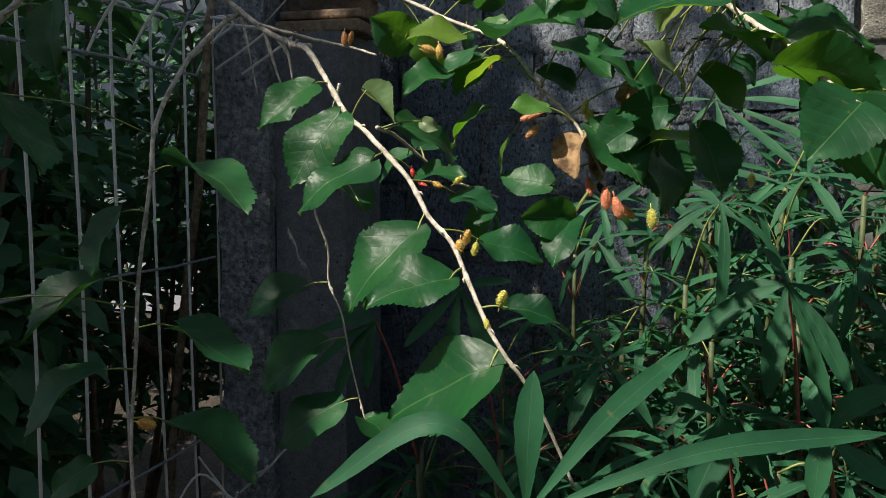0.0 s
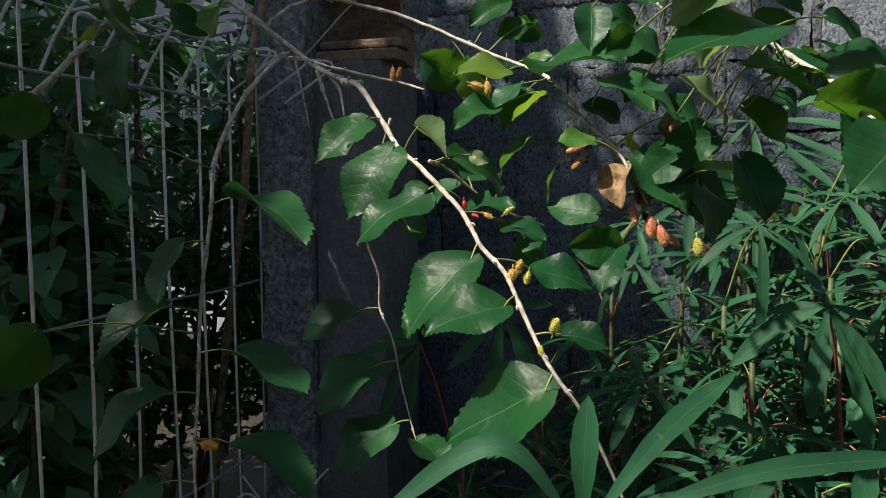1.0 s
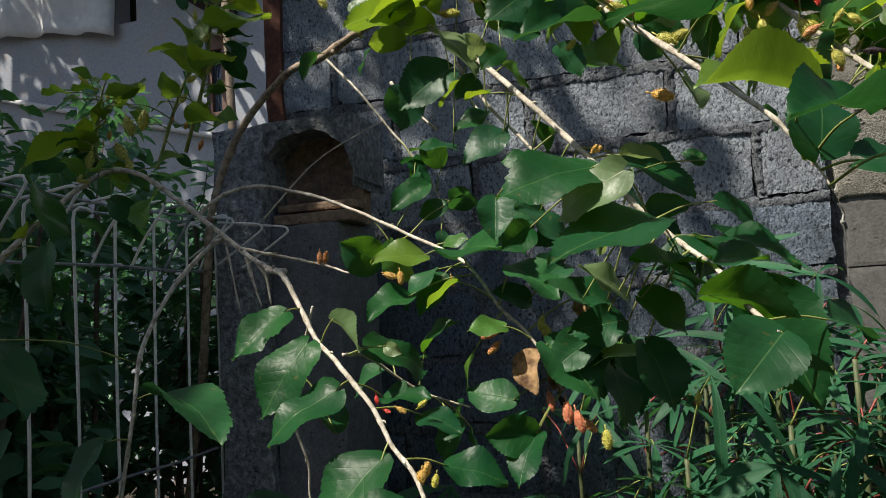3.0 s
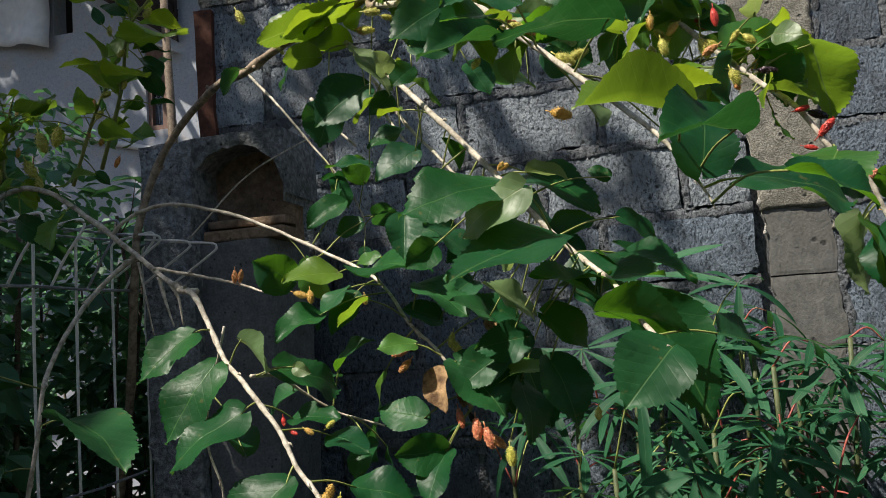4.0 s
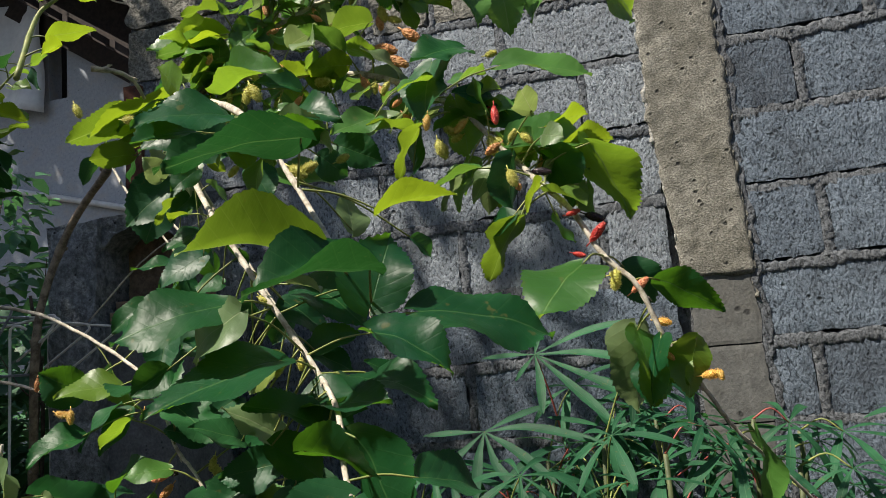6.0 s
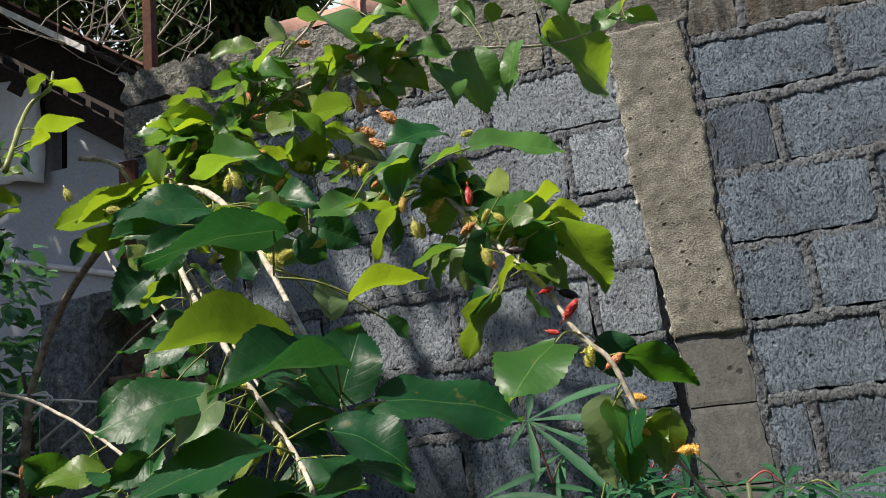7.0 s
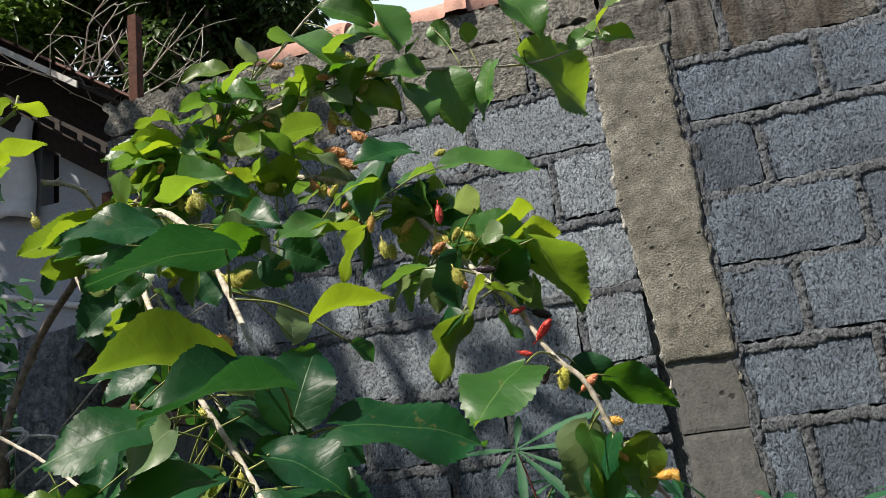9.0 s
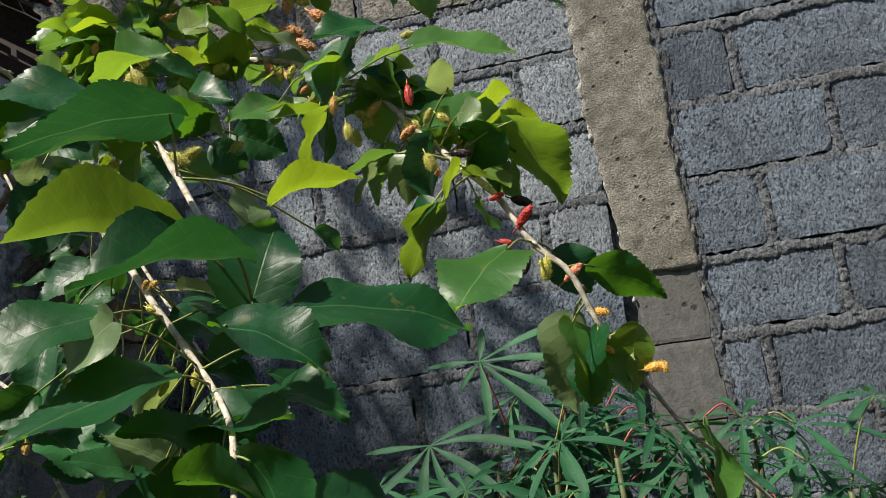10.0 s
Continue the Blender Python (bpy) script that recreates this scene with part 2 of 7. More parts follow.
PALE = foliage("pale_mulberry_leaf", (0.10, 0.18, 0.07), (0.20, 0.28, 0.12), (0.38, 0.50, 0.12), (0.36, 0.40, 0.20), 0.36, spec=0.6)
CASSAVA = foliage("cassava_leaf", (0.009, 0.060, 0.031), (0.034, 0.142, 0.062), (0.10, 0.34, 0.06), (0.085, 0.19, 0.085), 0.50, 0.25, 13.0, 0.55, 0.0008, 0.3, 0.22)
SHRUB = foliage("shrub_leaf", (0.040, 0.150, 0.075), (0.105, 0.255, 0.125), (0.10, 0.28, 0.04), (0.10, 0.18, 0.06), 0.40, 0.28)
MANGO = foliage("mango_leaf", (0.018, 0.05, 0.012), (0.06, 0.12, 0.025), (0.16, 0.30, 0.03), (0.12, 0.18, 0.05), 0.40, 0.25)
# lighter copy of the mango leaf, with the sunlight put into its colour
SUNNY = foliage("sunlit_mango_leaf", (0.06, 0.14, 0.02), (0.14, 0.25, 0.04), (0.16, 0.32, 0.03), (0.14, 0.20, 0.05), 0.42, 0.25)


def fruit(name, dark, light, rough=0.3):
    m = Mat(name, rough, spec=0.6)
    n = m.noise(220, 2)
    col = m.mix(m.ramp(n, (0.35, 0.0), (0.65, 1.0)), dark, light)
    return m.done(m.mix(0.35, col, m.mix(m.random(), (0.6, 0.6, 0.6), (1.0, 1.0, 1.0)), "MULTIPLY"))


RED_FRUIT = fruit("red_fruit", (0.42, 0.020, 0.018), (0.62, 0.06, 0.04))
ORANGE_FRUIT = fruit("orange_fruit", (0.60, 0.16, 0.075), (0.76, 0.32, 0.17), 0.45)
BLACK_FRUIT = fruit("black_fruit", (0.008, 0.004, 0.007), (0.03, 0.012, 0.018), 0.22)
GREEN_FRUIT = fruit("unripe_fruit", (0.42, 0.41, 0.05), (0.68, 0.64, 0.16), 0.5)
YELLOW_FRUIT = fruit("yellow_fruit", (0.58, 0.33, 0.06), (0.70, 0.50, 0.14), 0.5)

# the hazy bright sky low over the roofs, far off
haze = bpy.data.materials.new("hazy_sky")
haze.use_nodes = True
haze.node_tree.nodes.remove(haze.node_tree.nodes["Principled BSDF"])
glow = haze.node_tree.nodes.new("ShaderNodeEmission")
glow.inputs[0].default_value, glow.inputs[1].default_value = (0.80, 0.92, 1.0, 1), 0.68
haze.node_tree.links.new(glow.outputs[0], haze.node_tree.nodes["Material Output"].inputs[0])


# ---- shared builders ----
def mesh_of(bm, name, smooth=True):
    me = bpy.data.meshes.new(name)
    bm.to_mesh(me)
    bm.free()
    if smooth:
        for p in me.polygons:
            p.use_smooth = True
    return me


def obj(name, me, material, parent=None, label="", m=None):
    """One mesh object, under a thing or a part where one is given."""
    ob = new(name, me)
    if material and not me.materials:
        me.materials.append(material)
    if parent:
        ob.parent = parent
    if m is not None:
        ob.matrix_world = m
    if label:
        ob["label"] = label
    return ob


def part(name, bm, material, parent, label="", smooth=False):
    return obj(name, mesh_of(bm, name, smooth), material, parent, label)


def thing(name, label, category, at=(0, 0, 0), group="", kind=""):
    ob = new(name)
    ob.empty_display_size = 0.05
    return tagged(ob, label, category, group, kind)


def box(bm, x0, x1, y0, y1, z0, z1, bevel=0.0):
    vs = [bm.verts.new((x, y, z)) for x in (x0, x1) for y in (y0, y1) for z in (z0, z1)]
    faces = [bm.faces.new([vs[i] for i in f]) for f in ((0, 1, 3, 2), (4, 6, 7, 5), (0, 4, 5, 1), (2, 3, 7, 6), (0, 2, 6, 4), (1, 5, 7, 3))]
    if bevel:
        bmesh.ops.bevel(bm, geom=list({e for f in faces for e in f.edges}), offset=bevel, segments=2, affect="EDGES", profile=0.6)
    return vs


def tube(bm, pts, radii, sides=7):
    """A tapered round tube through the points."""
    pts = [Vector(p) for p in pts]
    rings, last = [], None
    side = Vector((0.31, 0.22, 0.93))
    for i, p in enumerate(pts):
        d = (pts[min(i + 1, len(pts) - 1)] - pts[max(i - 1, 0)]).normalized()
        side = side - d * side.dot(d)
        if side.length < 1e-4:
            side = d.orthogonal()
        side.normalize()
        up = d.cross(side)
        r = radii[i] if isinstance(radii, (list, tuple)) else radii
        rings.append([bm.verts.new(p + (side * math.cos(a) + up * math.sin(a)) * r) for a in (2 * math.pi * k / sides for k in range(sides))])
    for a, b in zip(rings, rings[1:]):
        for k in range(sides):
            bm.faces.new((a[k], a[(k + 1) % sides], b[(k + 1) % sides], b[k]))
    bm.faces.new(rings[0][::-1])
    bm.faces.new(rings[-1])


def glide(pts, n=6):
    """A smooth line through the control points (Catmull-Rom)."""
    p = [Vector(q) for q in pts]
    p = [p[0] * 2 - p[1], *p, p[-1] * 2 - p[-2]]
    out = []
    for i in range(1, len(p) - 2):
        for k in range(n):
            t = k / n
            out.append(0.5 * (2 * p[i] + (p[i + 1] - p[i - 1]) * t + (2 * p[i - 1] - 5 * p[i] + 4 * p[i + 1] - p[i + 2]) * t * t + (3 * p[i] - p[i - 1] - 3 * p[i + 1] + p[i + 2]) * t ** 3))
    return out + [p[-2]]


def frame_of(origin, along, face):
    """A pose whose x runs along, and whose z is as near to face as it goes."""
    x = Vector(along).normalized()
    z = Vector(face) - x * Vector(face).dot(x)
    z = z.normalized() if z.length > 1e-5 else x.orthogonal().normalized()
    y = z.cross(x)
    m = Matrix((x, y, z)).transposed().to_4x4()
    m.translation = origin
    return m


def leaf_mesh(name, width, fold, curl, wave, seed, tooth=0.036, twist=0.0, nick=0.0, heart=0.11, rows=48):
    """A broad heart-based leaf one metre long along x, its upper face to +z, with forward-pointing teeth; uv carries its own axes."""
    rnd = random.Random(seed)
    bm = bmesh.new()
    uv = bm.loops.layers.uv.new("uv")
    cross = (-1.0, -0.88, -0.6, -0.3, 0.0, 0.3, 0.6, 0.88, 1.0)
    a, b = 0.44, 0.80
    top = (a / (a + b)) ** a * (b / (a + b)) ** b
    ph, lean = rnd.uniform(0, 6), rnd.uniform(-0.05, 0.05)
    uneven = 1 + rnd.uniform(-0.07, 0.07)
    grid = []
    for i in range(rows + 1):
        t = i / rows
        w = 0.5 * width * max(t, 1e-4) ** a * max(1 - t, 0) ** b / top
        w *= 1 - 0.42 * min(max((t - 0.80) / 0.17, 0), 1)
        row = []
        for c in cross:
            edge = abs(c) == 1
            ww = w * (uneven if c > 0 else 2 - uneven)
            x = t - heart * abs(c) ** 1.5 * (1 - t) ** 6
            if edge and 1 < i < rows - 1:
                step = (i + (1 if c > 0 else 0)) % 3
                ww += tooth * (-0.35, 0.20, 0.55)[step] * (1 - 0.5 * t) * (0.7 + 0.6 * abs(noise.noise(Vector((i * 0.37, seed, c)))))
                x += tooth * (-0.1, 0.0, 0.55)[step]
                ww *= 1 + 0.05 * noise.noise(Vector((i * 0.21, seed * 2.7, c)))
            if nick and c > 0.8 and 0.35 < t < 0.62:
                ww *= 1 - nick * math.sin((t - 0.35) / 0.27 * math.pi)
            y = ww * c + lean * math.sin(math.pi * t) * (1 - c * c * 0.3)
            z = fold * (math.sqrt(y * y + 0.0016) - 0.04) + curl * x * (1 - x)
            z += 1.7 * wave * math.sin(8.5 * x + ph + (1.9 if c > 0 else 0)) * abs(c) ** 2 * width * 0.5
            z += twist * y * (x - 0.3) + 0.03 * noise.noise(Vector((x * 3.2 + seed, y * 3.5, seed * 1.3)))
            z += 0.008 * abs(math.sin(math.pi * 7 * (x - 0.75 * abs(y)))) * min(abs(c) * 2.5, 1)
            row.append((bm.verts.new((x, y, z)), (x, 0.5 + y)))
        grid.append(row)
    for i in range(rows):
        for k in range(len(cross) - 1):
            q = (grid[i][k], grid[i + 1][k], grid[i + 1][k + 1], grid[i][k + 1])
            f = bm.faces.new([v for v, _ in q])
            for loop, (_, co) in zip(f.loops, q):
                loop[uv].uv = co
    return mesh_of(bm, name)


def palm_mesh(name, lobes, seed, droop=0.25, spread=300):
    """A fingered leaf: narrow lobes round a hub at the origin, the middle one along x."""
    rnd = random.Random(seed)
    bm = bmesh.new()
    uv = bm.loops.layers.uv.new("uv")
    for j in range(lobes):
        f = j / (lobes - 1) - 0.5
        ang = radians(f * spread + rnd.uniform(-5, 5))
        length = (1.0 - 0.9 * abs(f) ** 1.6) * rnd.uniform(0.9, 1.06)
        wide = rnd.uniform(0.115, 0.15) * (0.55 + 0.45 * length)
        d, fall = rnd.uniform(0.6, 1.3) * droop, rnd.uniform(0.0, 0.12)
        ca, sa = math.cos(ang), math.sin(ang)
        keel = rnd.uniform(0.10, 0.5)
        rows = 9
        prev = None
        for i in range(rows + 1):
            t = i / rows
            w = wide * (0.10 + 0.90 * math.sin(math.pi * min(t, 1) ** 1.55) ** 0.85) * (1 if t < 1 else 0.02)
            w = max(w, 0.004) * (1 + 0.05 * rnd.uniform(-1, 1))
            row = []
            for c in (-1, 0, 1):
                x, y = t * length, c * w * 0.5
                z = fall * t - d * t * t * length + keel * abs(y)
                row.append((bm.verts.new((x * ca - y * sa, x * sa + y * ca, z)), (t, 0.5 + y * 2.2)))
            if prev:
                for k in (0, 1):
                    q = (prev[k], row[k], row[k + 1], prev[k + 1])
                    face = bm.faces.new([v for v, _ in q])
                    for loop, (_, co) in zip(face.loops, q):
                        loop[uv].uv = co
            prev = row
    return mesh_of(bm, name)


def rough_slab(x0, x1, z0, z1, y, depth, nx, nz, edge=0.006, relief=0.004, seed=0, fx=6.0):
    """An upright slab with a hand-made front at y and ragged outlines."""
    bm = bmesh.new()
    g = []
    for j in range(nz + 1):
        row = []
        for i in range(nx + 1):
            x, z = x0 + (x1 - x0) * i / nx, z0 + (z1 - z0) * j / nz
            n = noise.noise_vector(Vector((x * fx * 3 + seed, seed * 1.7, z * fx * 3)))
            ex = edge * (1.0 if i in (0, nx) else 0.2)
            ez = edge * (1.0 if j in (0, nz) else 0.2)
            row.append(bm.verts.new((x + n.x * ex * 1.6, y + n.y * relief, z + n.z * ez * 1.6)))
        g.append(row)
    for j in range(nz):
        for i in range(nx):
            bm.faces.new((g[j][i], g[j][i + 1], g[j + 1][i + 1], g[j + 1][i]))
    rim = [*g[0], *[r[-1] for r in g[1:]], *g[-1][-2::-1], *[r[0] for r in g[-2:0:-1]]]
    back = [bm.verts.new((v.co.x, y + depth, v.co.z)) for v in rim]
    for k in range(len(rim)):
        n = (k + 1) % len(rim)
        bm.faces.new((rim[k], back[k], back[n], rim[n]))
    bm.faces.new(back[::-1])
    return bm


def fingers_mesh(name, hub, lobes):
    """A fingered leaf whose lobes arch from the hub over a middle point to their tips."""
    bm = bmesh.new()
    uv = bm.loops.layers.uv.new("uv")
    hub = Vector(hub)
    for mid, tip, wide in lobes:
        line = glide([hub, mid, tip], 8)
        prev = None
        for i, p in enumerate(line):
            t = i / (len(line) - 1)
            d = (line[min(i + 1, len(line) - 1)] - line[max(i - 1, 0)]).normalized()
            side = d.cross(Vector((0, -0.75, 0.66))).normalized()
            up = side.cross(d)
            w = wide * (0.12 + 0.88 * math.sin(math.pi * t ** 1.5) ** 0.85) * (1 if t < 1 else 0.02)
            w *= 1 + 0.05 * math.sin(i * 2.1)
            row = [(bm.verts.new(p + side * w * 0.5 * c + up * (0.16 * w * abs(c))), (t, 0.5 + c * 0.26)) for c in (-1, 0, 1)]
            if prev:
                for k in (0, 1):
                    q = (prev[k], row[k], row[k + 1], prev[k + 1])
                    face = bm.faces.new([v for v, _ in q])
                    for loop, (_, co) in zip(face.loops, q):
                        loop[uv].uv = co
            prev = row
    return mesh_of(bm, name)


# ---- ground ----
bm = bmesh.new()
N = 40
sheet = [[bm.verts.new((s * abs(s) * 60, 1.5 + u * abs(u) * 60, 0.05 * noise.noise(Vector((s * 9, u * 9, 0))) - 0.02)) for s in (i / N * 2 - 1 for i in range(N + 1))] for u in (j / N * 2 - 1 for j in range(N + 1))]
for j in range(N):
    for i in range(N):
        bm.faces.new((sheet[j][i], sheet[j][i + 1], sheet[j + 1][i + 1], sheet[j + 1][i]))
ground = tagged(obj("ground", mesh_of(bm, "ground"), SOIL), "dark bare garden soil under the plants", "ground", kind="structure")

# ---- block wall along y = 2 ----
WALL_Y, WALL_L, WALL_R, WALL_TOP = 2.0, -0.665, 4.2, 3.065
JOINTS = [2.950, 2.745, 2.550, 2.347, 2.147, 1.943, 1.750, 1.550, 1.350, 1.150, 0.950, 0.750, 0.550, 0.350, 0.150, -0.05]
COL_L, COL_R = 0.950, 1.143
bm = bmesh.new()
box(bm, WALL_L, WALL_R, WALL_Y + 0.024, WALL_Y + 0.15, -0.1, 2.955)
wall_north = tagged(obj("wall_north", mesh_of(bm, "wall_core", False), MORTAR), "grey hollow-block wall with thick rough mortar joints", "wall", kind="structure")

# ---- house and its yard behind the fence ----

# plain unseen walls, added to close the garden behind and beside the camera
for name, a in (("wall_south", (-5.0, 4.4, -3.2, -3.0, -0.1, 3.6)), ("wall_east", (4.2, 4.4, -3.0, 2.14, -0.1, 3.2))):
    bm = bmesh.new()
    box(bm, *a)
    tagged(obj(name, mesh_of(bm, name, False), CAP), "unseen plain grey wall added to close the garden", "wall", kind="structure")
bm = bmesh.new()
box(bm, -170.0, 60.0, 120.0, 121.0, -5.0, 150.0)
tagged(obj("sky_backdrop", mesh_of(bm, "sky_backdrop", False), haze), "pale hazy daylight sky far behind the roofs", "sky", kind="structure")

HOUSE_Y = 7.0


def house():
    """The neighbour's gable wall with its window, hanging sheet and tiled roof."""
    h = thing("house", "pale plastered house with a dark tiled gable roof", "house")
    x0, x1, y = -9.0, -3.45, HOUSE_Y
    wx0, wx1, wz0, wz1 = -4.17, -3.86, 3.92, 4.84
    for a in ((x0, -5.29, y, y + 0.2, 0, 6.6), (-5.05, wx0, y, y + 0.2, 0, 6.2), (-5.29, -5.05, y, y + 0.2, 0, 5.15), (-5.29, -5.05, y, y + 0.2, 6.05, 6.3), (wx1, x1, y, y + 0.2, 0, 5.75), (wx0, wx1, y, y + 0.2, 0, wz0), (wx0, wx1, y, y + 0.2, wz1, 5.95)):
        bm = bmesh.new()
        box(bm, *a)
        part("wall", bm, PLASTER, h)
    # near-black sheet that stands for the darkness of the unlit room
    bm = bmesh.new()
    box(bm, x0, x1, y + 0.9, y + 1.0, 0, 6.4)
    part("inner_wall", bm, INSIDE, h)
    win = thing("window", "", "")
    win.parent = h
    bm = bmesh.new()
    for a in ((wx0 + 0.002, wx0 + 0.05, y + 0.03, y + 0.1, wz0, wz1), (wx1 - 0.14, wx1 - 0.002, y + 0.03, y + 0.1, wz0, wz1), (wx0 + 0.05, wx1 - 0.14, y + 0.03, y + 0.1, wz1 - 0.16, wz1), (wx0 + 0.05, wx1 - 0.14, y + 0.03, y + 0.1, wz0, wz0 + 0.06)):
        box(bm, *a, 0.004)
    part("frame", bm, FRAME_WOOD, win)
    bm = bmesh.new()
    box(bm, wx0 + 0.05, wx1 - 0.14, y + 0.085, y + 0.09, wz0 + 0.06, wz1 - 0.16)
    part("pane", bm, GLASS, win)
    bm = bmesh.new()
    for k in range(3):
        x = wx0 + 0.09 + 0.07 * k
        tube(bm, [(x, y + 0.06, wz0 + 0.06), (x, y + 0.06, wz1 - 0.16)], 0.008, 5)
    for k in range(9):
        a = 2 * math.pi * k / 9
        a2 = 2 * math.pi * (k + 1) / 9
        cx, cz = (wx0 + wx1) / 2 - 0.045, (wz0 + wz1) / 2
        tube(bm, [(cx + 0.06 * math.cos(a), y + 0.06, cz + 0.17 * math.sin(a)), (cx + 0.06 * math.cos(a2), y + 0.06, cz + 0.17 * math.sin(a2))], 0.007, 4)
    part("grille", bm, DARK_IRON, win, "dark wrought iron grille")
    bm = bmesh.new()
    vs = box(bm, wx0 - 0.05, wx1 + 0.12, y - 0.16, y - 0.002, wz1 + 0.05, wz1 + 0.075)
    for v in vs:
        v.co.z -= (v.co.x - wx0) * 0.45
    part("hood", bm, FASCIA, win)
    # roof: a slope that falls to +x, its verge towards the yard
    def slope(x, lift=0.0):
        return 7.0 - (x + 5.4) * 0.69 + lift
    bm = bmesh.new()
    for k in range(30):
        x = -8.6 + k * 0.24
        if x > -3.75:
            continue
        vs = box(bm, x, x + 0.29, y - 0.75, y + 3.0, 0, 0.03)
        for v in vs:
            v.co.z += slope(v.co.x) + 0.03
    part("roof_tiles", bm, ROOF_TILE, h)
    bm = bmesh.new()
    vs = box(bm, -8.6, -4.25, y - 0.70, y - 0.67, -0.13, -0.05)
    for v in vs:
        v.co.z += slope(v.co.x)
    part("verge_board", bm, FASCIA, h, "pale weathered verge board")
    for k in range(24):
        bm = bmesh.new()
        x = -8.4 + k * 0.27
        if x > -3.7:
            continue
        vs = box(bm, x, x + 0.06, y - 0.9, y + 0.0, -0.32, -0.24)
        for v in vs:
            v.co.z += slope(v.co.x) - 0.42
        part("batten", bm, ROOF_WOOD, h)
    bm = bmesh.new()
    vs = box(bm, -8.6, -3.75, y - 0.62, y - 0.5, -0.86, -0.70)
    for v in vs:
        v.co.z += slope(v.co.x) + 0.1
    part("rafter", bm, ROOF_WOOD, h)
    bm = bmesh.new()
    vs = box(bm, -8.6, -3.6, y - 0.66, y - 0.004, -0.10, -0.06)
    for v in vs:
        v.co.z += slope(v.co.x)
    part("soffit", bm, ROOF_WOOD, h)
    # dark board added for the shade of a deeper overhang
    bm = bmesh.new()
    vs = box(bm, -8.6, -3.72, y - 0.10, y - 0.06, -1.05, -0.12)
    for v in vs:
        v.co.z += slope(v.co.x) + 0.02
    part("gable_board", bm, ROOF_WOOD, h, "dark board added for the shade under the roof edge")
    return h


house()

# a pale sheet hung on the wall, and a pipe across it
bm = bmesh.new()
g = []
for j in range(13):
    row = []
    for i in range(19):
        u, v = i / 18, j / 12
        x, z = -7.3 + 2.02 * u, 6.35 - (1.15 + 0.22 * u * u) * v
        yy = HOUSE_Y - 0.12 - 0.05 * math.sin(u * 21 + v * 2) * (0.3 + v) - 0.03 * math.sin(v * 9 + u * 5)
        row.append(bm.verts.new((x, yy, z)))
    g.append(row)
for j in range(12):
    for i in range(18):
        bm.faces.new((g[j][i], g[j][i + 1], g[j + 1][i + 1], g[j + 1][i]))
ob = obj("hanging_sheet", mesh_of(bm, "sheet"), CLOTH)
ob.modifiers.new("thickness", "SOLIDIFY").thickness = 0.006
tagged(ob, "pale grey sheet hung against the house wall", "sheet")
bm = bmesh.new()
tube(bm, [(-7.2, HOUSE_Y - 0.05, 4.55), (-5.0, HOUSE_Y - 0.05, 3.95), (-2.6, HOUSE_Y - 0.05, 3.3)], 0.035, 8)
tagged(obj("water_pipe", mesh_of(bm, "pipe"), PIPE), "pale plastic pipe sloping along the house wall", "pipe")

# ---- wall details ----
bm = rough_slab(WALL_L, 0.985, 2.945, WALL_TOP, WALL_Y + 0.003, 0.15, 150, 11, 0.013, 0.005, 3, 11.0)
part("cap", bm, CAP, wall_north, "mossy rough concrete cap")
bm = rough_slab(0.99, WALL_R, 2.945, WALL_TOP, WALL_Y + 0.003, 0.15, 220, 11, 0.013, 0.005, 4, 11.0)
part("cap", bm, STAINED, wall_north, "dark rain-stained concrete cap")


def column_left(z):
    """The ragged left edge of the cast column, which steps inwards below."""
    step = min(max((2.36 - z) / 0.5, 0), 1)
    return 0.936 + 0.040 * step + 0.014 * noise.noise(Vector((z * 9, 3.1, 0))) + 0.008 * noise.noise(Vector((z * 31, 5.1, 0)))


def column_right(z):
    return 1.143 + 0.013 * noise.noise(Vector((z * 8, 8.4, 0))) + 0.009 * noise.noise(Vector((z * 33, 1.7, 0)))


def cast_slab(left, right, z0, z1, y, depth, nx, nz, relief, seed, worn=0.006):
    """An upright slab between two ragged edges, its rim rounded back and its face pitted."""
    bm = bmesh.new()
    g = []
    for j in range(nz + 1):
        z = z0 + (z1 - z0) * j / nz
        row = []
        for i in range(nx + 1):
            u = i / nx
            x = left(z) + (right(z) - left(z)) * u
            n = noise.fractal(Vector((x * 22 + seed, seed, z * 22)), 0.7, 2.0, 4)
            rim = worn if i in (0, nx) or j in (0, nz) else 0.0
            lift = 1.6 * worn * noise.noise(Vector((x * 14, z0 * 0.02, 0))) if j in (0, nz) else 0.0
            row.append(bm.verts.new((x, y + rim + relief * n, z + lift)))
        g.append(row)
    for j in range(nz):
        for i in range(nx):
            bm.faces.new((g[j][i], g[j][i + 1], g[j + 1][i + 1], g[j + 1][i]))
    rim = [*g[0], *[r[-1] for r in g[1:]], *g[-1][-2::-1], *[r[0] for r in g[-2:0:-1]]]
    back = [bm.verts.new((v.co.x, y + depth, v.co.z)) for v in rim]
    for k in range(len(rim)):
        n = (k + 1) % len(rim)
        bm.faces.new((rim[k], back[k], back[n], rim[n]))
    return bm


